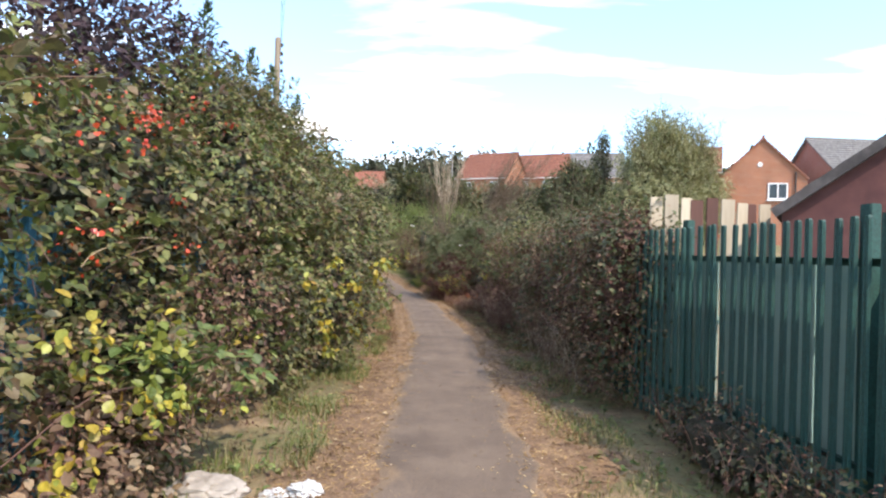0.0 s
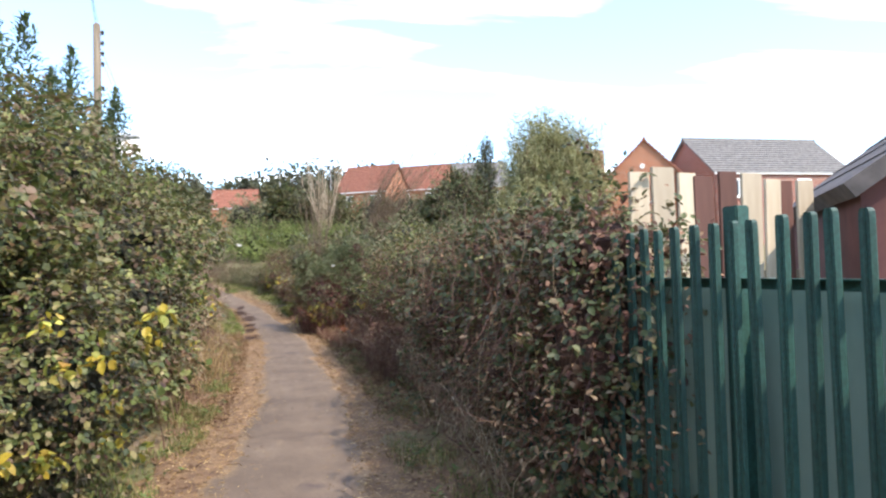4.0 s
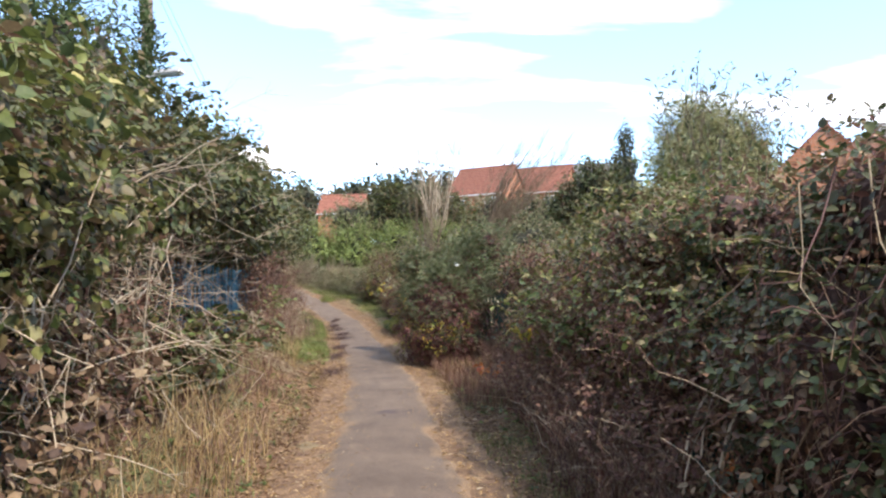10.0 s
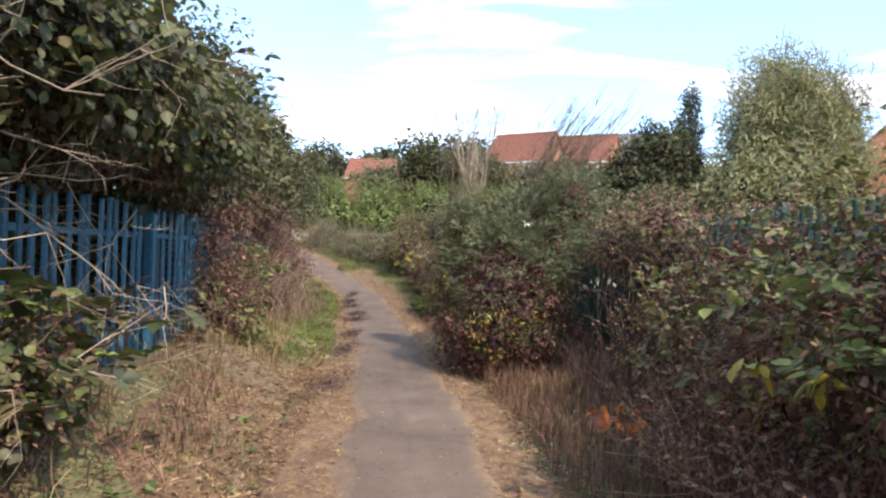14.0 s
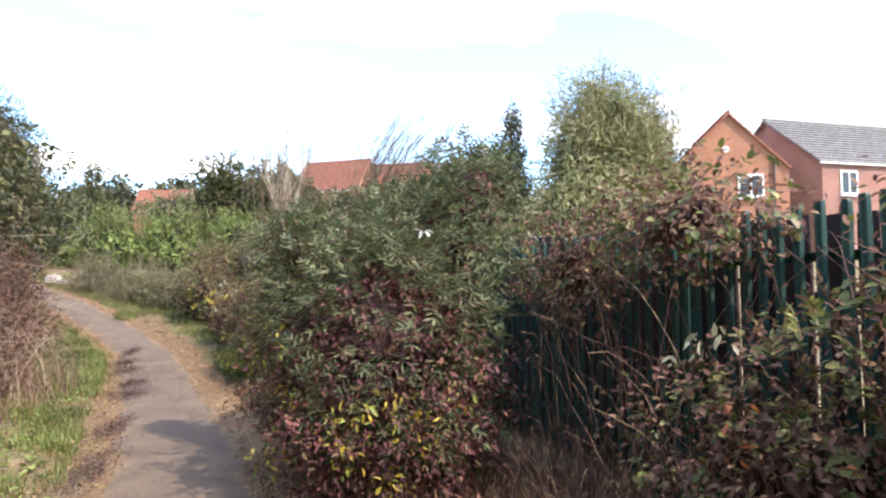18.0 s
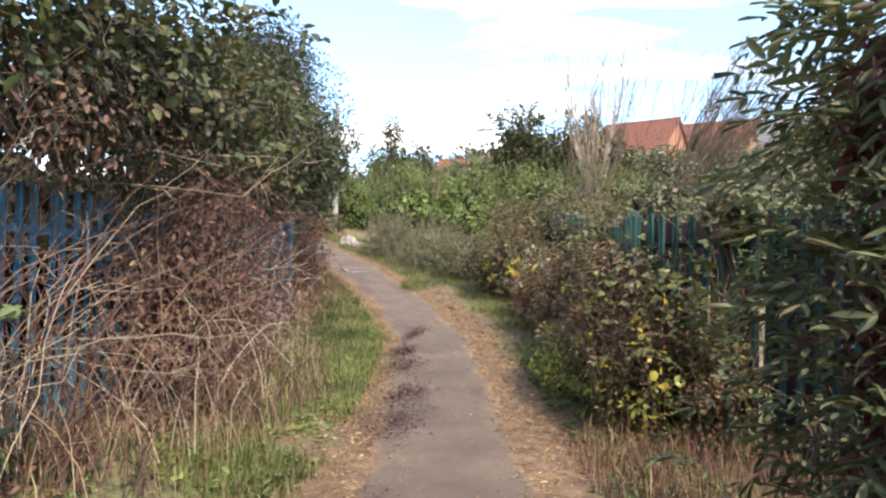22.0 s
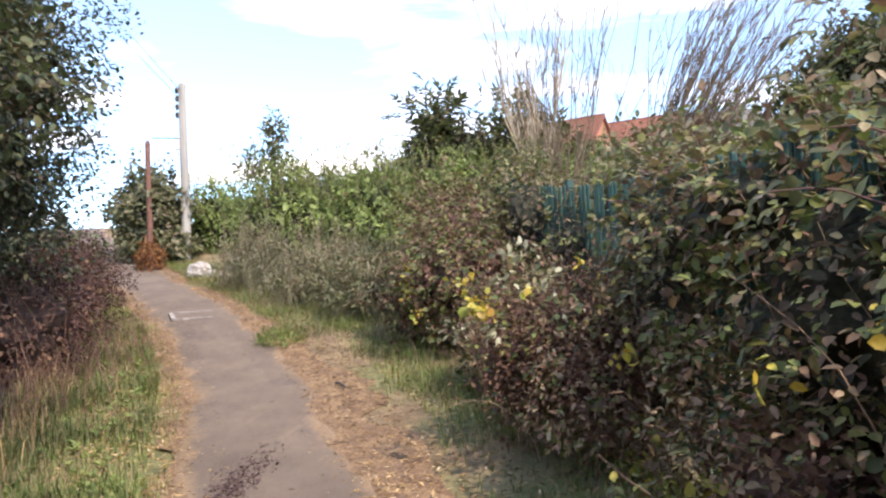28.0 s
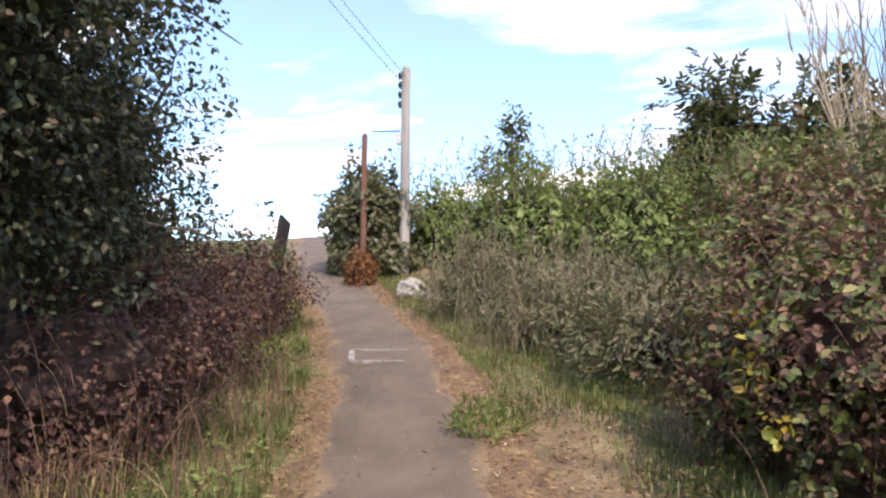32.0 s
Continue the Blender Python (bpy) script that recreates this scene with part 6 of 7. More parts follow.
cane_part("dry_growth", b, [(0.95, 1.7, 19.2, 22.0, 0.0, 0.1)], 420, 0.6, STEM, 0.003, 487, 0.5, 0.3, "dead brown stems", clear=1.0)
b = bush("weeds", (1.75, 3.6), [(1.95, 4.8, 0.2, 0.3, 1.3, 0.38), (2.05, 2.4, 0.2, 0.3, 1.4, 0.36)], "dark dead brambles at the foot of a green fence", [("leaves", 2600, 0.032, LEAF_DARK, 0.7, None, ""), ("withered_leaves", 2600, 0.03, DEAD_LEAF, 0.5, None, "")], category="weeds", canes=160, cane_reach=0.45, core_scale=0.6, core=CORE, seed=17)
twig_part("dead_wood", b, [(1.7, 2.2, 1.5, 6.0, 0.02, 0.35)], 50, 0.4, STEM, 0.0035, 477, 0.2, "brown dead twigs", clear=0.9)

b = bush("bramble_bush", (-0.3, 31.0), [(-0.2, 29.5, 0.9, 0.4, 0.8, 0.75), (-0.35, 31.0, 1.15, 0.45, 1.0, 0.9), (-0.5, 31.6, 1.6, 0.3, 1.0, 0.28), (-0.4, 32.7, 1.3, 0.5, 1.0, 0.95), (-0.5, 34.6, 1.0, 0.45, 0.9, 0.6), (-1.0, 36.6, 1.9, 0.5, 0.9, 0.95), (-0.9, 38.2, 2.3, 0.6, 0.9, 0.95), (-0.65, 35.4, 1.5, 0.4, 0.6, 0.75)], "brambles climbing over a green palisade fence", [("leaves", 17000, 0.042, LEAF_BRAMBLE, 0.72, None, ""), ("withered_leaves", 2900, 0.043, LEAF_DRY, 0.6, None, "")], canes=120, core_scale=0.6, seed=18)
spray_part(b, [(-0.6, -0.1, 29.0, 33.6, 1.0, 1.7)], 70, 0.6, LEAF_BRAMBLE, 0.055, 0.72, 419, 0.7, 0.8)

# scrub on the rise
b = bush("weed_stand", (-4.6, 40.6), [(-4.0, 40.0, 1.4, 1.0, 1.0, 0.5), (-5.4, 41.6, 1.7, 1.0, 1.0, 0.5), (-3.0, 38.6, 1.3, 0.8, 1.0, 0.6)], "tall grey-brown weeds gone to seed", [("leaves", 8000, 0.09, LEAF_OLIVE, 0.3, None, "")], category="weeds", canes=0, core_scale=0.4, core=CORE_BROWN, seed=20, inner=WEED_GREY)
cane_part("stalk_growth", b, [(-6.4, -2.6, 38.8, 42.4, 0, 0.2)], 900, 0.8, WEED_GREY, 0.004, 26, 0.45, 0.3)
spray_part(b, [(-6.2, -5.2, 40.8, 42.2, 0.0, 0.3), (-4.6, -3.4, 39.2, 40.8, 0.0, 0.3)], 240, 1.1, WEED_GREY, 0.07, 0.25, 423, 0.2, 1.0, radius=0.004, nodes=16, trio=False, first=0.2, name="pale_leaves")
b = bush("privet_hedge", (-4.5, 46), [(-8.0, 46.2, 3.1, 1.2, 1.0, 1.2), (-6.2, 45.6, 3.0, 1.4, 1.0, 1.35), (-4.0, 45.4, 2.9, 1.5, 1.1, 1.5), (-1.6, 45.2, 2.9, 1.6, 1.1, 1.55), (0.8, 45.6, 3.0, 1.6, 1.1, 1.6)], "bright green overgrown hedge with upright shoots", [("leaves", 30000, 0.075, LEAF_BRIGHT, 0.38, None, "")], category="hedge", canes=0, core_scale=0.72, seed=21, inner=LEAF_BRIGHT)
spray_part(b, [(-8.6, 1.6, 44.5, 46.0, 0.8, 2.1)], 420, 0.75, LEAF_BRIGHT, 0.085, 0.32, 422, 0.3, 1.0, radius=0.006, nodes=11, trio=False, first=0.1)
bush("hawthorn_bush", (-9.1, 44.8), [(-9.4, 45.2, 3.2, 0.95, 0.9, 1.4), (-9.0, 45.0, 2.5, 0.8, 0.7, 0.95)], "rounded olive-green bush beside a post", [("leaves", 7000, 0.1, LEAF_OLIVE, 0.6, None, "")], canes=20, core_scale=0.76, seed=22, inner=LEAF_OLIVE)
bush("scrub_bank", (2, 44), [(-0.6, 42.4, 2.4, 1.6, 1.4, 1.3), (2.0, 42.2, 2.6, 1.8, 1.6, 1.5), (4.6, 42.0, 2.8, 1.8, 1.6, 1.6), (7.0, 41.0, 2.6, 1.8, 1.6, 1.6), (3.2, 39.0, 1.8, 1.8, 1.6, 1.4), (6.0, 37.0, 1.6, 2.0, 1.8, 1.6), (4.5, 33.0, 1.2, 1.6, 2.0, 1.5), (4.3, 28.5, 0.8, 1.4, 2.4, 1.1)], "dense mixed scrub on rough ground behind the fence", [("leaves", 17000, 0.15, LEAF_OLIVE, 0.5, None, "")], category="scrub", canes=200, cane_reach=1.5, core_scale=0.76, seed=23, inner=LEAF_OLIVE)
bush("scrub_bank", (4, 62), [(-6, 64, 6.0, 2.6, 1.6, 2.0), (-2.5, 63, 6.2, 2.6, 1.6, 2.0), (1.0, 62, 6.0, 2.6, 1.6, 2.0), (4.5, 62, 5.9, 2.6, 1.6, 2.0), (8.0, 61, 5.9, 2.6, 1.6, 2.1), (11.5, 60, 5.8, 2.6, 1.6, 2.0), (15, 60, 5.6, 2.6, 1.6, 2.0)], "grey-green scrub on the rise below the terrace", [("leaves", 9000, 0.28, LEAF_OLIVE, 0.5, None, "")], category="scrub", canes=60, cane_reach=2.0, core_scale=0.76, seed=24, inner=LEAF_OLIVE)
w = tree("ash_sapling", (-2.2, 50.5), 4.4, [(-2.6, 50.3, 6.2, 0.7, 0.7, 0.9), (-1.6, 50.6, 5.4, 1.3, 1.0, 1.2), (0.2, 50.6, 5.2, 1.5, 1.2, 1.2), (-3.0, 50.4, 5.0, 1.0, 1.0, 1.0)], "ash saplings with large leaves against the sky", [("crown", 4000, 0.2, LEAF_TREE, 0.45, None, "")], 0.06, seed=6, core=CORE)
pinnate_part("sprays_of_leaves", w, [(-2.6, 50.2, 6.3, 0.8, 0.7, 1.0), (-1.6, 50.4, 5.5, 1.4, 1.0, 1.3), (0.2, 50.4, 5.3, 1.6, 1.2, 1.3)], 380, 0.6, LEAF_TREE, 424, 3, 0.36, "", 0.4, 0.4, 0.5)
tree("apple_tree", (-8.3, 52.2), 3.6, [(-8.2, 52.1, 6.8, 0.45, 0.45, 0.85), (-8.6, 52.2, 5.6, 0.95, 0.8, 0.9), (-7.8, 52.2, 5.2, 0.8, 0.7, 0.7)], "small open tree behind a hedge", [("crown", 1500, 0.15, LEAF_TREE, 0.5, None, "")], 0.06, seed=7)
w = tree("willow_tree", (14.2, 46.6), 9.6, [(16.6, 47.0, 7.8, 1.2, 1.2, 2.2), (17.2, 46.8, 6.0, 1.4, 1.3, 2.4), (16.8, 46.6, 4.4, 1.8, 1.5, 2.0), (14.3, 46.4, 8.6, 1.9, 1.7, 2.6), (13.2, 46.4, 6.8, 2.0, 1.8, 2.6), (15.6, 46.6, 6.6, 2.0, 1.8, 2.6), (14.4, 46.0, 5.0, 2.8, 2.2, 2.6), (12.0, 46.0, 4.6, 1.7, 1.6, 2.0)], "grey-green willow tree with feathery upright foliage", [("crown", 30000, 0.3, LEAF_WILLOW, 0.16, None, "")], 0.22, seed=8, limbs=20, core=CORE)
spray_part(w, [(12.0, 17.4, 45.0, 47.6, 2.6, 6.4)], 560, 2.2, LEAF_WILLOW, 0.26, 0.14, 444, 0.35, 1.0, radius=0.012, nodes=16, trio=False, first=0.15, name="feathery_leaves")
tree("cypress_tree", (11.3, 50.0), 7.4, [(11.2, 50, 9.5, 0.42, 0.4, 1.0), (11.0, 50, 8.0, 0.75, 0.7, 1.2), (10.8, 49.8, 6.2, 1.3, 1.1, 1.7)], "slender dark tree beside a willow", [("crown", 5200, 0.17, LEAF_FAR, 0.4, None, "")], 0.1, seed=9)
tree("dark_bush_tree", (8.8, 47.5), 4.8, [(8.6, 47.5, 6.4, 1.4, 1.3, 1.5), (9.6, 47.6, 5.9, 1.3, 1.2, 1.6), (7.5, 47.4, 5.3, 1.3, 1.2, 1.2), (9.0, 47.4, 4.6, 2.0, 1.4, 1.2)], "dark rounded shrub on the bank", [("crown", 11000, 0.17, LEAF_DARK, 0.5, None, "")], 0.09, seed=10, core=CORE)


def bare_shrub(base, height, lean, count, label, mat, seed, spread=0.5, thick=0.018):
    root = thing("bare_shrub", *base, label, "shrub")
    rng = np.random.default_rng(seed)
    z0 = float(ground_z(*base))
    s = np.linspace(0, 1, 8)[:, None]
    for _ in range(count):
        foot = np.array([base[0] + rng.normal() * 0.3 * spread, base[1] + rng.normal() * 0.2, z0])
        h = height * rng.uniform(0.55, 1.0)
        tip = foot + np.array([lean * h + rng.normal() * spread * h * 0.4, rng.normal() * spread * h * 0.3, h])
        pts = foot * (1 - s) + tip * s + np.array([[lean * 0.3 * h, 0, 0]]) * (s ** 2 - s) + rng.normal(size=(8, 3)) * 0.03 * h * s * 0.4
        lines = [(pts, thick, thick * 0.28)]
        for _ in range(9):
            q = pts[rng.integers(3, 8)]
            t2 = q + np.array([lean * 0.8 + rng.normal() * 0.25, rng.normal() * 0.25, 0.8]) * rng.uniform(0.3, 0.9) * height * 0.22
            lines.append((q * (1 - s) + t2 * s + rng.normal(size=(8, 3)) * 0.01, thick * 0.45, thick * 0.2))
        v, f = tubes(lines)
        put("branch", mesh_from("branch", v - np.array(root.matrix_basis.translation), f, mat), root)
    return root


bare_shrub((0.25, 48.8), 5.8, 0.0, 22, "dead pale-branched tree on the bank", STEM_PALE, 31, 0.42, 0.034)
bare_shrub((2.4, 44.5), 6.0, 0.52, 90, "leaning bare brown shrub with thin upswept twigs", TWIG, 32, 0.45, 0.021)
bare_shrub((-0.1, 41.0), 5.6, 0.06, 34, "thin bare twigs standing above the scrub", TWIG, 33, 0.45, 0.014)
w = tree("sapling", (3.0, 16.6), 3.4, [(2.65, 16.6, 3.2, 0.35, 0.35, 0.55), (3.5, 16.7, 3.0, 0.45, 0.4, 0.5), (3.1, 16.8, 2.5, 0.5, 0.4, 0.5)], "thin sapling with narrow leaves above the fence", [("crown", 500, 0.06, LEAF_ELDER, 0.36, None, "")], 0.02, seed=11, limbs=10)
spray_part(w, [(2.5, 3.7, 16.4, 16.9, 1.8, 2.5)], 30, 1.1, LEAF_ELDER, 0.075, 0.3, 475, 0.4, 1.0, nodes=14, trio=False, name="narrow_leaves")
spray_part(w, [(3.2, 3.6, 17.6, 18.2, 2.9, 3.4)], 5, 0.9, LEAF_ELDER, 0.075, 0.3, 476, 0.3, 1.0, nodes=12, trio=False, name="narrow_leaves")
far = [(-27, 130, 17), (-22, 128, 18), (-17, 132, 17), (-12, 120, 16.5), (-8, 125, 18), (-3, 122, 18.5), (2, 118, 17.5), (7, 125, 18.5), (25, 125, 19.5), (31, 128, 19), (44, 100, 15.5), (52, 110, 16.5), (60, 112, 17), (-36, 135, 15)]
for k, (x, y, top_z) in enumerate((x, y, z + 1.1) for x, y, z in far):
    z0 = float(ground_z(x, y))
    r = 3.2 + (k * 37 % 10) * 0.15
    tree("distant_tree", (x, y), top_z - z0 - 1.5, [(x, y, top_z - r, r, r, r), (x + r * 0.8, y, top_z - r * 1.6, r * 0.8, r, r * 0.9), (x - r * 0.8, y, top_z - r * 1.5, r * 0.8, r, r * 0.9)], "distant dark green tree on the skyline", [("crown", 1300, 0.8, LEAF_FAR, 0.6, None, "")], 0.25, seed=60 + k, core=CORE, group="trees on the skyline")


# ---- houses ----
def house(name, x, y, rz, width, depth, eaves, ridge, wall, roof, label, z=None, windows=(), base_drop=1.0, overhang=0.25, lap=0.035):
    """A brick house whose gable ends face along its own y; windows: (face, across, sill height, width, height)."""
    root = thing(name, x, y, label, "house", z=z, rz=rz)
    w, d = width / 2, depth / 2
    bm = bmesh.new()
    ring = [(-w, -base_drop), (w, -base_drop), (w, eaves), (0, ridge), (-w, eaves)]
    lo = [bm.verts.new((px, -d, pz)) for px, pz in ring]
    hi = [bm.verts.new((px, d, pz)) for px, pz in ring]
    bm.faces.new(lo)
    bm.faces.new(hi[::-1])
    for k in range(5):
        bm.faces.new((lo[k], hi[k], hi[(k + 1) % 5], lo[(k + 1) % 5]))
    bmesh.ops.recalc_face_normals(bm, faces=bm.faces)
    part("wall", bm, wall, root)
    slope = math.atan2(ridge - eaves, w)
    L = math.hypot(w, ridge - eaves) + overhang
    for sgn in (-1, 1):
        bm = bmesh.new()
        rows = max(6, int(L / 0.3))
        ys = (-depth / 2 - overhang, depth / 2 + overhang)
        prof = [(0.0, 0.0)]
        for k in range(rows):
            prof += [(L * (k + 1) / rows, 0.0), (L * (k + 1) / rows, -lap)]
        prof = [(px, pz + lap * ((i % 2 == 1) and 1 or 0)) for i, (px, pz) in enumerate(prof)]
        prof += [(L, -0.09), (0.0, -0.09)]
        ends = [[bm.verts.new((px, yy, pz)) for px, pz in prof] for yy in ys]
        for k in range(len(prof)):
            bm.faces.new((ends[0][k], ends[0][(k + 1) % len(prof)], ends[1][(k + 1) % len(prof)], ends[1][k]))
        bm.faces.new(ends[0][::-1])
        bm.faces.new(ends[1])
        bmesh.ops.recalc_face_normals(bm, faces=bm.faces)
        pan = part("roof", bm, roof, root)
        pan.matrix_basis = Matrix.Translation((0, 0, ridge + 0.06)) @ (Matrix.Rotation(math.pi, 4, "Z") if sgn < 0 else Matrix.Identity(4)) @ Matrix.Rotation(slope, 4, "Y")
        if overhang < 0.2:
            continue
        bm = bmesh.new()
        box(bm, sgn * (w + overhang * 0.6), 0, eaves - 0.16, 0.09, depth + 2 * overhang, 0.12, bevel=0.02)
        part("gutter", bm, WHITE_PAINT, root)
    bm = bmesh.new()
    lathe(bm, [(-d - overhang, 0.1), (d + overhang, 0.1)], 8, m=Matrix.Translation((0, 0, ridge + 0.08)) @ Matrix.Rotation(radians(-90), 4, "X"))
    part("ridge_tile", bm, roof, root)
    for face, across, sill, ww, hh in windows:
        m = {"front": pose(across, -d - 0.01, sill), "left": pose(-w - 0.01, across, sill, 0, 0, -90), "right": pose(w + 0.01, across, sill, 0, 0, 90)}[face]
        win = new("window")
        win.parent, win.matrix_basis = root, m
        bm = bmesh.new()
        t = 0.09
        for bx, bz, sx, sz in ((0, t / 2, ww, t), (0, hh - t / 2, ww, t), (-ww / 2 + t / 2, hh / 2, t, hh - 2 * t - 0.004), (ww / 2 - t / 2, hh / 2, t, hh - 2 * t - 0.004), (0, hh / 2, t * 0.8, hh - 2 * t - 0.004)):
            box(bm, bx, -0.02, bz, sx, 0.08, sz)
        part("frame", bm, WHITE_PAINT, win)
        for s in (-1, 1):
            bm = bmesh.new()
            box(bm, s * (ww / 4 - t * 0.05), 0.0, hh / 2, ww / 2 - t * 1.3, 0.02, hh - 2 * t)
            part("pane", bm, GLASS, win)
        bm = bmesh.new()
        box(bm, 0, -0.08, -0.05, ww + 0.14, 0.16, 0.08)
        part("sill", bm, WHITE_PAINT, win)
    return root


# the gable house and its neighbours on the right
h = house("house", 22.65, 50.75, -22, 5.4, 8.0, 4.8, 7.5, BRICK_ORANGE, TILE_RED, "orange brick house with a gable end and red tiled roof", z=2.2, overhang=0.14, windows=(("front", 0.95, 3.4, 1.2, 1.1), ("right", 0, 3.2, 1.1, 1.1)))
bm = bmesh.new()
lathe(bm, [(0, 0.16), (0.06, 0.16)], 12, m=pose(-0.15, -4.0, 5.75, 90))
part("vent", bm, WHITE_PAINT, h)
bm = bmesh.new()
lathe(bm, [(-1, 0.05), (5.2, 0.05)], 8, m=pose(2.0, -4.08, 0))
part("drainpipe", bm, BLACK_METAL, h)
house("house", 18.4, 53.6, 68, 5.0, 4.4, 4.0, 5.9, BRICK_ORANGE, TILE_RED, "low orange brick wing with a red tiled roof", windows=(("front", -0.6, 2.6, 0.9, 1.0),))
h = house("house", 30.9, 50.3, -86, 7.0, 10.5, 4.9, 7.6, BRICK_RED, TILE_GREY, "brick house with a grey tiled roof and white gutter", z=2.6, windows=(("right", -3.6, 3.2, 1.1, 1.2), ("right", 1.5, 3.2, 1.1, 1.2)))
house("shed", 5.5, 7.18, -28, 3.6, 3.0, 2.0, 3.3, RED_WALL, TILE_DARK, "dark maroon outbuilding with a black roof behind the fence", base_drop=0.1, overhang=0.12, lap=0.004)
# the terrace on the rise
house("house", 5.5, 80.5, 60, 6.4, 5.8, 4.3, 7.2, BRICK_ORANGE, TILE_RED, "orange brick house with a long red roof on the rise", z=5.6, windows=(("left", -1.8, 2.6, 1.2, 1.2), ("left", 1.6, 2.6, 1.2, 1.2)))
house("house", 11.7, 83.0, 64, 6.2, 5.4, 4.1, 6.9, BRICK_ORANGE, TILE_RED, "orange brick house with a red roof beside another", z=6.3, windows=(("left", -1.4, 2.5, 1.1, 1.1), ("left", 1.5, 2.5, 1.1, 1.1)))
house("house", 18.0, 85.0, 80, 6.0, 6.4, 4.3, 7.2, BRICK_ORANGE, TILE_GREY, "brick house with a dark grey roof", z=6.6, windows=(("left", -2.2, 2.5, 1.1, 1.1),))
house("house", -11.4, 99.5, 84, 5.2, 5.4, 4.2, 6.6, BRICK_ORANGE, TILE_RED, "far small orange brick house with a plain red roof", z=5.9)


# ---- poles, lamps and wires ----
def pole(name, x, y, height, r0, r1, mat, label, lean=0.0, steps=()):
    root = thing(name, x, y, label, "pole")
    bm = bmesh.new()
    lathe(bm, [(-0.3, r0 * 1.05)] + [(height * k / 6, r0 + (r1 - r0) * k / 6, lean * height * k / 6, 0.012 * math.sin(k)) for k in range(7)] + [(height + 0.05, r1 * 0.5, lean * height, 0)], 12)
    part("shaft", bm, mat, root)
    for h, sx in steps:
        bm = bmesh.new()
        lathe(bm, [(0, 0.03), (0.04, 0.035), (0.07, 0.05), (0.1, 0.045), (0.14, 0.02)], 10, m=pose(lean * h + sx * (r1 + 0.05), 0, h))
        part("insulator", bm, BLACK_METAL, root)
    return root


tele = pole("telegraph_pole", -5.95, 24.6, 8.5, 0.14, 0.10, POLE_WOOD, "tall brown wooden telegraph pole in a hedge", steps=((8.2, 1), (7.9, 1), (7.6, 1), (7.3, 1), (6.6, 1)))


def lantern(x, y, z, az, reach, label, name="street_lamp", post=True):
    root = thing(name, x, y, label, "lamp")
    z0 = root.location.z
    bm = bmesh.new()
    if post:
        lathe(bm, [(-0.2, 0.07), (1.2, 0.07), (1.25, 0.045), (z - z0, 0.035)], 10)
        part("column", bm, LAMP_GREY, root)
        bm = bmesh.new()
    d = Matrix.Rotation(radians(az), 4, "Z")
    lathe(bm, [(0, 0.02), (reach, 0.018)], 8, m=Matrix.Translation((0, 0, z - z0)) @ d @ Matrix.Rotation(radians(84), 4, "Y"))
    part("arm", bm, LAMP_GREY, root)
    bm = bmesh.new()
    box(bm, reach + 0.2, 0, z - z0 + 0.02 + reach * 0.1, 0.5, 0.2, 0.1, m=d, bevel=0.035)
    part("head", bm, LAMP_GREY, root)
    return root


lantern(-5.2, 21.6, 4.9, -12, 0.75, "grey street lamp leaning out of a conifer hedge")
p2 = pole("telegraph_pole", -8.4, 44.9, 4.2, 0.11, 0.085, POLE_GREY, "silvered wooden pole beside the rising path", lean=0.0, steps=((4.0, -1), (3.8, -1), (3.6, -1), (3.4, -1)))
bm = bmesh.new()
box(bm, -0.12, -0.06, 2.75, 0.12, 0.1, 0.26, bevel=0.015)
part("junction_box", bm, LAMP_GREY, p2)
bm = bmesh.new()
lathe(bm, [(0, 0.015), (0.65, 0.012)], 8, m=pose(-0.1, -0.05, 2.9, 0, -86, 0))
part("arm", bm, BLACK_METAL, p2)
pole("post", -8.95, 44.2, 2.85, 0.06, 0.055, RUST, "rust-brown post in front of a bush")
bp = thing("gate_post", -12.6, 46.6, "black sloping metal gate post beside the path", "post")
bm = bmesh.new()
box(bm, 0, 0, 0.6, 0.1, 0.4, 1.2, bevel=0.02)
for vtx in bm.verts:
    if vtx.co.z > 0.7:
        vtx.co.z -= 0.5 * (vtx.co.y + 0.25)
        vtx.co.x += 0.2
part("post", bm, BLACK_METAL, bp)


def wire(a, b, sag, label):
    s = np.linspace(0, 1, 14)[:, None]
    pts = np.array(a) * (1 - s) + np.array(b) * s - np.array([[0, 0, sag]]) * (4 * s * (1 - s))
    v, f = tubes([(pts, 0.005, 0.005)], 5)
    tagged(put("overhead_wire", mesh_from("overhead_wire", v, f, BLACK_METAL)), label, "cable")


for k in range(3):
    wire((-5.85, 24.6, 8.5 - 0.3 * k), (1.6 + k * 0.25, -7.2, 10.4 - 0.2 * k), 0.4, "thin black wire running from a wooden pole")
wire((-8.4, 44.9, 6.2), (-5.95, 24.6, 8.4), 0.3, "thin black wire strung between two poles")
wire((-8.4, 44.9, 6.0), (-5.95, 24.6, 8.1), 0.35, "thin black wire strung between two poles")
for x, y, ztop in ((-24.0, 118, 16.5), (-6.5, 112, 17.2), (1.0, 100, 16.0)):
    lantern(x, y, ztop, 20, 1.0, "far grey street lamp above the trees")

# ---- litter on the ground ----
rng = np.random.default_rng(44)


def stuff(name, v, f, mat, label, category):
    return tagged(put(name, mesh_from(name, v, f, mat)), label, category, kind="stuff")


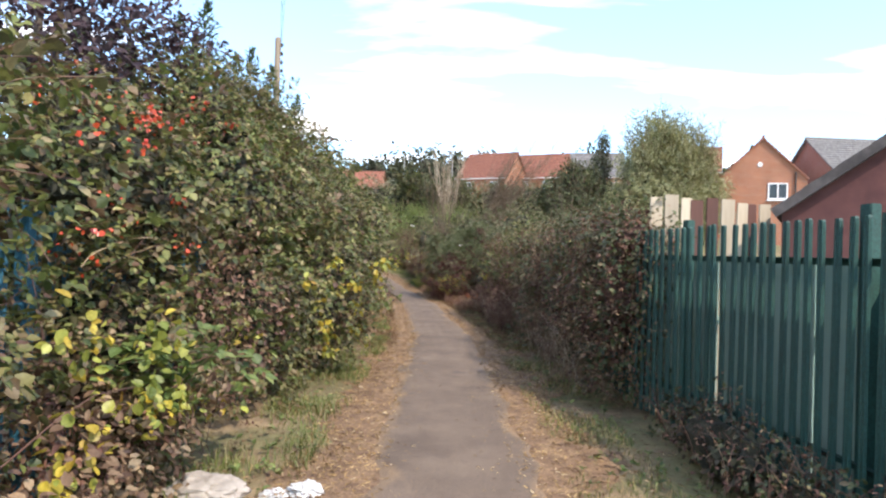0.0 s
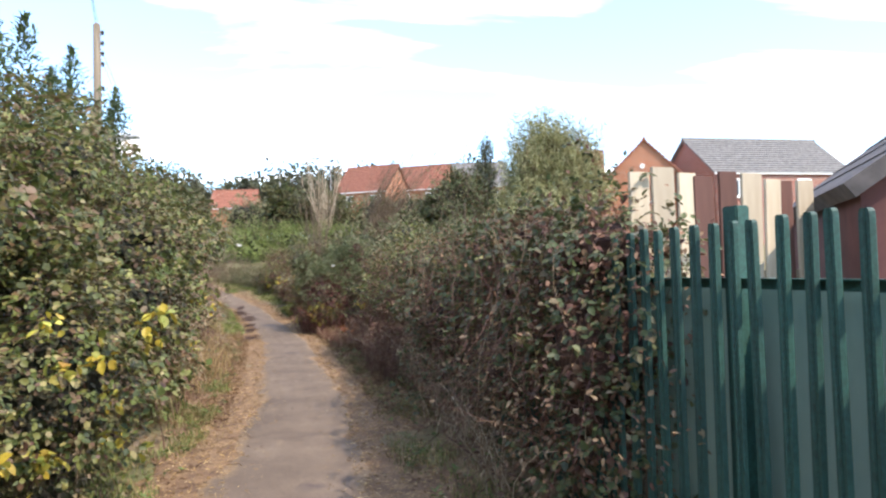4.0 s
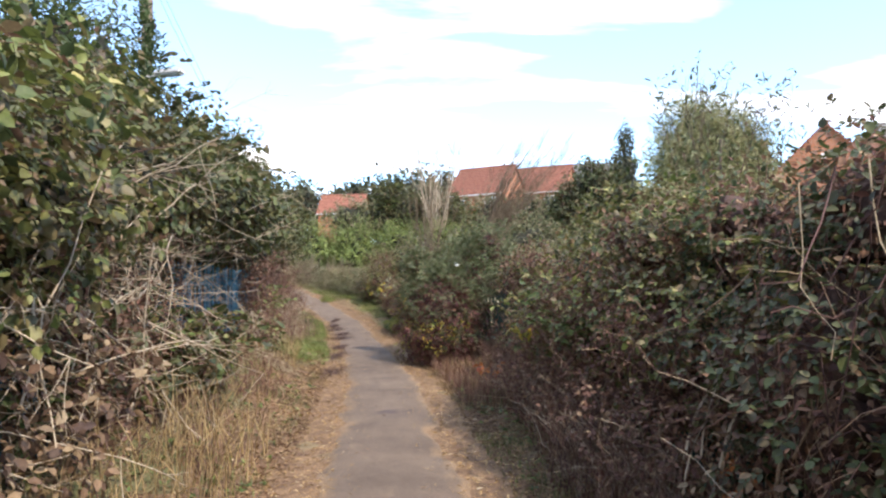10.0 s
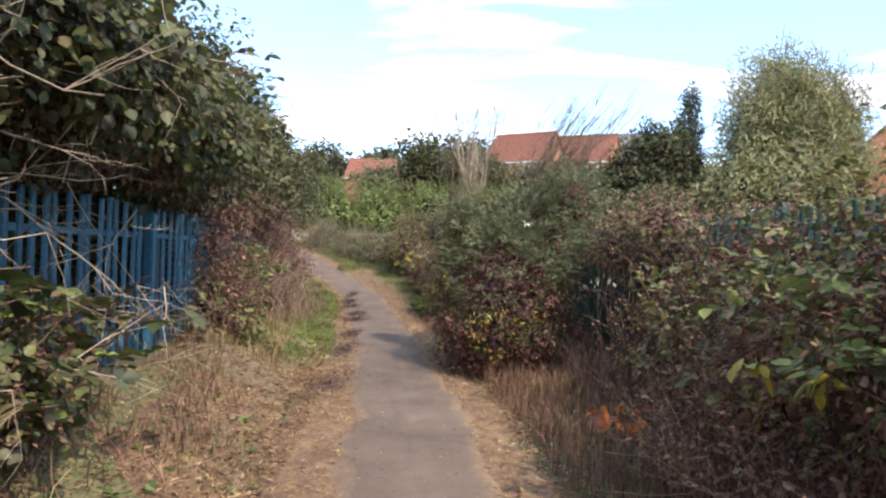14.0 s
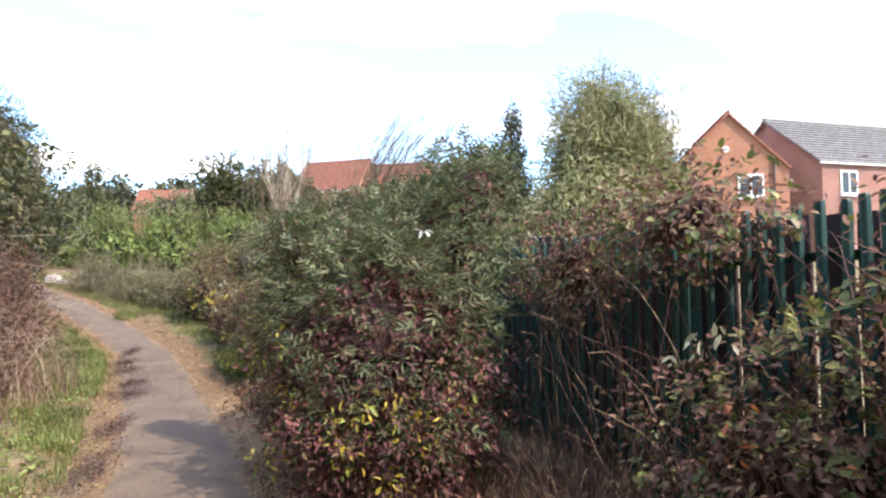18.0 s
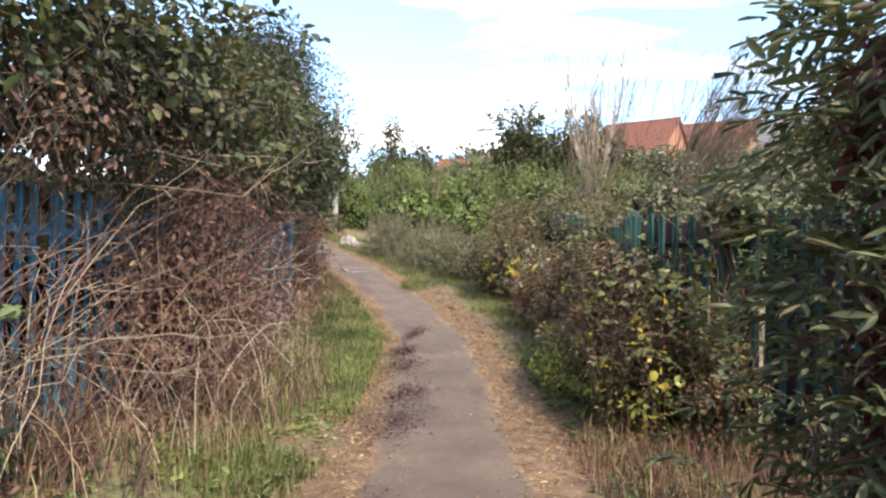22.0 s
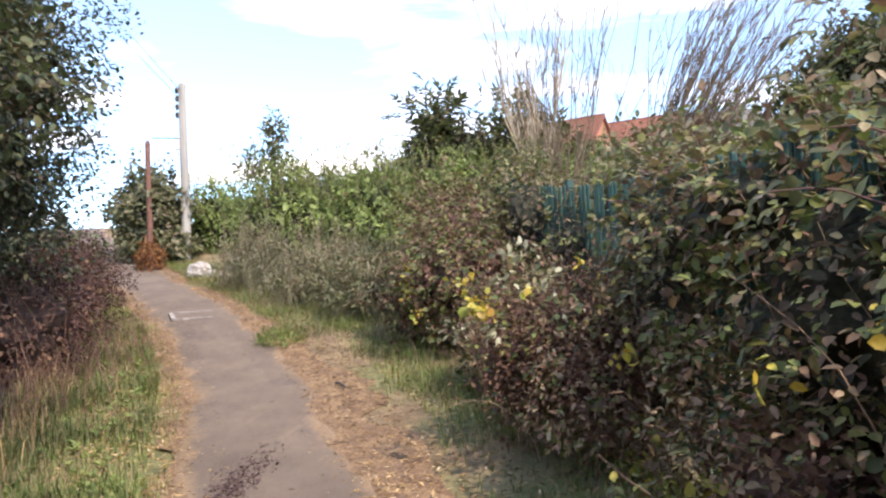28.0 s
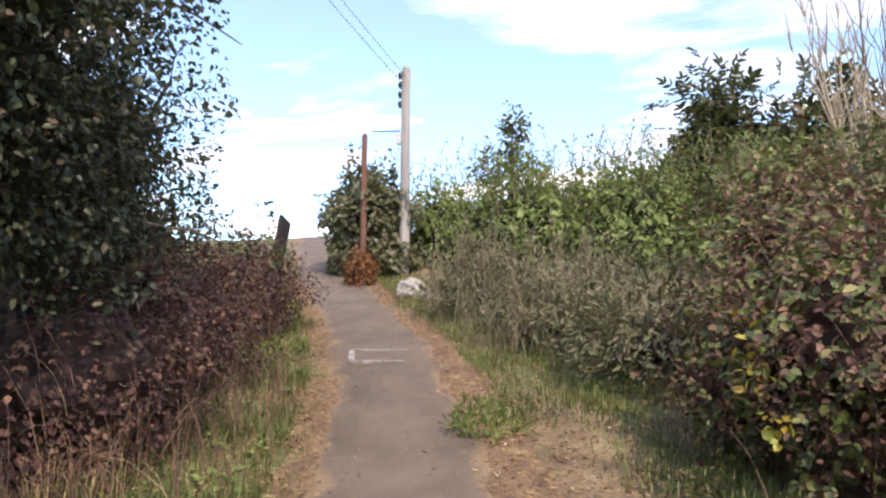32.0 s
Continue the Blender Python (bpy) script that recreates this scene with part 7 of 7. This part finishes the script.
def straw(name, count, lo, hi, size, mat, label, y0=-4, y1=46):
    at = np.concatenate([on_verge(rng, count // 2, y0, y1, lo, hi, -1), on_verge(rng, count // 2, y0, y1, lo, hi, 1)])
    at[:, 2] += 0.03 + rng.uniform(0, 0.02, len(at))
    th = rng.uniform(0, 2 * np.pi, len(at))
    ahead = np.stack([np.cos(th), np.sin(th), rng.normal(size=len(at)) * 0.15], 1)
    L = size * rng.uniform(0.4, 1.3, len(at))
    v, f = leaf_cards(at, ahead, np.tile([[0, 0, 1.0]], (len(at), 1)) + rng.normal(size=(len(at), 3)) * 0.25, L, L * rng.uniform(0.05, 0.28, len(at)))
    stuff(name, v, f, mat, label, "litter")


straw("straw_litter", 34000, 0.45, 1.15, 0.045, STRAW, "dry straw and shredded leaves beside the path")
straw("leaf_litter", 30000, 0.8, 2.1, 0.05, LITTER, "brown twigs and leaf litter under the trees", 11, 23)
straw("leaf_litter", 20000, 0.8, 1.7, 0.05, LITTER, "brown leaf litter at the hedge foot")
straw("straw_litter", 16000, 0.6, 1.7, 0.045, STRAW, "dry straw among the verge grass", 27, 46)
straw("straw_litter", 9000, 0.2, 0.62, 0.03, STRAW, "straw fragments trodden into the path edge")
straw("fallen_leaves", 1200, 0.05, 1.1, 0.04, LEAF_DRY, "brown fallen leaves scattered over the path")


def grass(name, count, y0, y1, lo, hi, side, height, mat, label, tufty=True):
    at = on_verge(rng, count, y0, y1, lo, hi, side)
    if tufty:
        keep = (np.sin(at[:, 0] * 5.1 + at[:, 1] * 2.3) + np.sin(at[:, 1] * 3.7 - at[:, 0] * 1.9) + rng.normal(size=count) * 0.7) > 0.2
        at = at[keep]
    n = len(at)
    lean = np.stack([rng.uniform(0, 2 * np.pi, n), rng.uniform(0.1, 0.9, n)], 1)
    v, f = blades(at, lean, height * rng.uniform(0.4, 1.3, n), 0.006 * rng.uniform(0.7, 1.6, n))
    stuff(name, v, f, mat, label, "grass")


grass("dry_grass", 3500, 11, 21, 1.3, 2.4, -1, 0.2, DEAD_LEAF, "thin dry grass under the trees")
grass("grass", 16000, -3, 14, 0.95, 1.7, -1, 0.12, GRASS_GREEN, "short green grass along the hedge foot")
grass("grass", 30000, 22.5, 33, 0.75, 1.9, -1, 0.13, GRASS_GREEN, "long green grass on the verge")
grass("grass", 9000, 28, 33, 0.7, 1.9, -1, 0.12, GRASS_GREEN, "short green grass on the verge", False)
grass("grass", 9000, 32, 44, 0.72, 1.5, -1, 0.1, GRASS_GREEN, "short green grass by the rising path", False)
grass("grass", 5000, 28.5, 36.5, 1.3, 2.2, 1, 0.08, GRASS_GREEN, "short green grass beyond the straw verge", False)
grass("grass", 7000, 36.5, 44, 0.8, 1.8, 1, 0.09, GRASS_GREEN, "short green grass by the rising path", False)
grass("grass", 9000, 36, 44, 0.75, 1.3, -1, 0.15, GRASS_GREEN, "green grass beside the rising path")
grass("grass", 12000, -2, 17, 0.8, 1.5, 1, 0.075, GRASS_GREEN, "thin green grass at the path's edge")
grass("dry_grass", 9000, -2, 22, 0.75, 1.5, 1, 0.07, GRASS_DRY, "short dry grass at the path's edge")
grass("dry_grass", 9000, -2, 22, 0.75, 1.5, -1, 0.07, GRASS_DRY, "short dry grass at the path's edge")
grass("grass", 6000, 10, 21, 0.9, 1.9, -1, 0.09, GRASS_GREEN, "sparse green grass on the litter bank")
grass("grass", 14000, 29, 37.5, 1.15, 2.2, 1, 0.12, GRASS_GREEN, "green grass beyond the straw verge")
grass("grass", 10000, 36, 46, 0.85, 1.6, 1, 0.14, GRASS_GREEN, "green grass beside the rising path")
grass("dry_grass", 4500, 21, 31, 1.3, 2.3, -1, 0.28, GRASS_DRY, "dry straw-coloured grass by the hedge")
grass("dry_grass", 5000, 18.5, 28, 1.1, 2.0, 1, 0.25, GRASS_DRY, "dry brown grass under the fence")
grass("dry_grass", 900, 33.5, 37, 1.5, 2.3, -1, 0.4, GRASS_DRY, "thin dry grass under the dark tree")
grass("grass", 24000, 32, 39, 0.75, 2.8, -1, 0.2, GRASS_SHADE, "grass coloured dark green to stand for the shade of a tree")
grass("dry_grass", 9000, 17.5, 27, 0.9, 2.6, 1, 0.3, DEAD_LEAF, "dead brown grass under the fence", False)
grass("weeds", 5000, 17.5, 27, 1.2, 3.2, 1, 0.2, GRASS_SHADE, "low weeds coloured darker for the shade of the fence")

grass("grass", 7000, 22, 44, 0.56, 0.9, -1, 0.06, GRASS_GREEN, "short green grass creeping onto the asphalt")
grass("dry_grass", 4000, 22, 44, 0.54, 1.0, -1, 0.06, GRASS_DRY, "short dry grass at the asphalt's edge")
grass("dry_grass", 1500, 31, 40, 1.7, 2.9, -1, 0.35, GRASS_DRY, "long dead grass at the foot of dark brambles")


def weed_leaves(count, y0, y1, lo, hi, side, size, mat, label):
    """Low broad-leaved weeds: rosettes of a few leaves pressed to the ground."""
    at = np.repeat(on_verge(rng, count, y0, y1, lo, hi, side), 5, 0)
    n = len(at)
    th = rng.uniform(0, 2 * np.pi, n)
    at[:, 2] += 0.03 + rng.uniform(0, 0.03, n)
    L = size * rng.uniform(0.5, 1.3, n)
    v, f = leaf_cards(at, np.stack([np.cos(th), np.sin(th), rng.uniform(0.1, 0.7, n)], 1), np.tile([[0, 0, 1.0]], (n, 1)) + rng.normal(size=(n, 3)) * 0.3, L, L * rng.uniform(0.3, 0.6, n))
    stuff("weeds", v, f, mat, label, "weeds")


weed_leaves(420, 30, 40, 0.8, 2.2, -1, 0.065, LEAF_BRIGHT, "broad-leaved weeds in the verge grass")
weed_leaves(260, 22, 30, 0.8, 1.9, -1, 0.06, LEAF_BRIGHT, "broad-leaved weeds in the verge grass")
weed_leaves(700, 24.5, 31, 1.0, 1.7, 1, 0.06, LEAF_FRESH, "leafy weeds at the edge of brambles")
weed_leaves(260, 0, 20, 0.9, 1.6, 1, 0.05, LEAF_FRESH, "small weeds at the hedge foot")
weed_leaves(260, 0, 20, 0.9, 1.7, -1, 0.05, LEAF_FRESH, "small weeds at the hedge foot")


def lump(name, x, y, size, mat, label, category, seed, squash=0.6, crinkle=0.35):
    root = thing(name, x, y, label, category)
    bm = bmesh.new()
    bmesh.ops.create_icosphere(bm, subdivisions=4, radius=1)
    for vtx in bm.verts:
        n = noise.noise(vtx.co * 1.7 + Vector((seed, 0, 0))) * 0.6 + noise.noise(vtx.co * 4.5 + Vector((0, seed, 0))) * crinkle
        vtx.co *= 1 + 0.5 * n
        vtx.co = Vector((vtx.co.x * size, vtx.co.y * size * 0.7, max(vtx.co.z * size * squash + size * squash * 0.6, -0.01)))
    part("body", bm, mat, root)
    return root


lump("plastic_bag", -0.80, 4.28, 0.11, PLASTIC, "crumpled white plastic bag on the verge", "litter", 3, 0.5, 0.9)
lump("plastic_bag", -0.98, 4.26, 0.08, PLASTIC, "torn white plastic wrapper on the verge", "litter", 8, 0.35, 0.9)
lump("stone", -1.36, 4.2, 0.22, STONE, "large grey-brown stone at the path's edge", "stone", 5, 0.4)
lump("rock", -6.35, 42.5, 0.3, STONE, "pale rock among weeds beside the path", "stone", 6, 0.8)
lump("rock", -7.25, 42.75, 0.24, STONE, "small pale rock among weeds beside the path", "stone", 7, 0.8)
lump("rock", -6.85, 42.55, 0.16, STONE, "small pale rock among weeds beside the path", "stone", 9, 0.7)
cover_plate = thing("manhole_cover", -5.75, 38.85, "weathered concrete-edged access cover set in the path", "cover", rz=28)
bm = bmesh.new()
tilt = math.degrees(math.atan(0.16))
for bx, by, sx, sy in ((0, -0.245, 0.8, 0.03), (0, 0.26, 0.8, 0.03), (-0.37, 0, 0.06, 0.455), (0.37, 0, 0.06, 0.455)):
    box(bm, bx, by, 0.04, sx, sy, 0.03, m=pose(0, 0, 0, tilt))
part("frame", bm, CONCRETE, cover_plate)
bm = bmesh.new()
box(bm, 0, 0, 0.034, 0.675, 0.455, 0.02, m=pose(0, 0, 0, tilt), bevel=0.004)
part("plate", bm, bpy.data.materials["worn_asphalt"], cover_plate)
fern = thing("fern_clump", -8.7, 43.6, "rust-brown dying fern clump beside a post", "plant")
leaf_part("fronds", fern, [(-8.75, 43.75, 2.15, 0.3, 0.25, 0.45)], 800, 0.09, FERN_RUST, 0.3, seed=71)
tuft = thing("grass_tuft", -4.1, 37.05, "tuft of green weeds at the asphalt edge", "plant")
leaf_part("leaves", tuft, [(-4.02, 36.9, 0.76, 0.26, 0.3, 0.1), (-4.22, 37.25, 0.8, 0.16, 0.22, 0.07)], 420, 0.07, GRASS_GREEN, 0.16, droop=-0.8, seed=72)
leaf_part("low_leaves", tuft, [(-4.05, 36.95, 0.74, 0.26, 0.3, 0.05)], 130, 0.05, LEAF_BRIGHT, 0.5, seed=73)


# dark crumbs of earth spilled over the left edge of the asphalt
spots = np.array([(-1.5, 21.0, 0.14, 0.6), (-1.75, 23.4, 0.12, 0.7), (-1.95, 25.2, 0.12, 0.5), (-2.25, 27.6, 0.2, 0.5), (-2.4, 28.7, 0.16, 0.4), (-2.75, 30.2, 0.2, 0.45), (-2.95, 31.2, 0.14, 0.35), (-3.1, 32.6, 0.1, 0.5)])
pick = rng.integers(0, len(spots), 9000)
xy = spots[pick, :2] + rng.normal(size=(9000, 2)) * spots[pick, 2:] * 0.7
at = np.concatenate([xy, (ground_z(xy[:, 0], xy[:, 1]) + 0.043 + rng.uniform(0, 0.008, 9000))[:, None]], 1)
th = rng.uniform(0, 2 * np.pi, 9000)
L = rng.uniform(0.008, 0.03, 9000)
v, f = leaf_cards(at, np.stack([np.cos(th), np.sin(th), rng.normal(size=9000) * 0.2], 1), np.tile([[0, 0, 1.0]], (9000, 1)) + rng.normal(size=(9000, 3)) * 0.3, L, L * rng.uniform(0.4, 0.9, 9000))
stuff("soil_crumbs", v, f, SOIL, "dark crumbs of earth on the edge of the asphalt", "soil")


def cable(points, label):
    p = smooth_line(points, 0.05)
    v, f = tubes([(np.stack([p[:, 0], p[:, 1], ground_z(p[:, 0], p[:, 1]) + 0.05], 1), 0.009, 0.009)], 6)
    tagged(put("cable", mesh_from("cable", v, f, BLACK_METAL)), label, "cable")


cable([(-2.55, 34.5), (-2.75, 34.8), (-2.92, 35.05), (-3.12, 35.25), (-3.24, 35.42), (-3.26, 35.55)], "loose black cable lying on the verge")
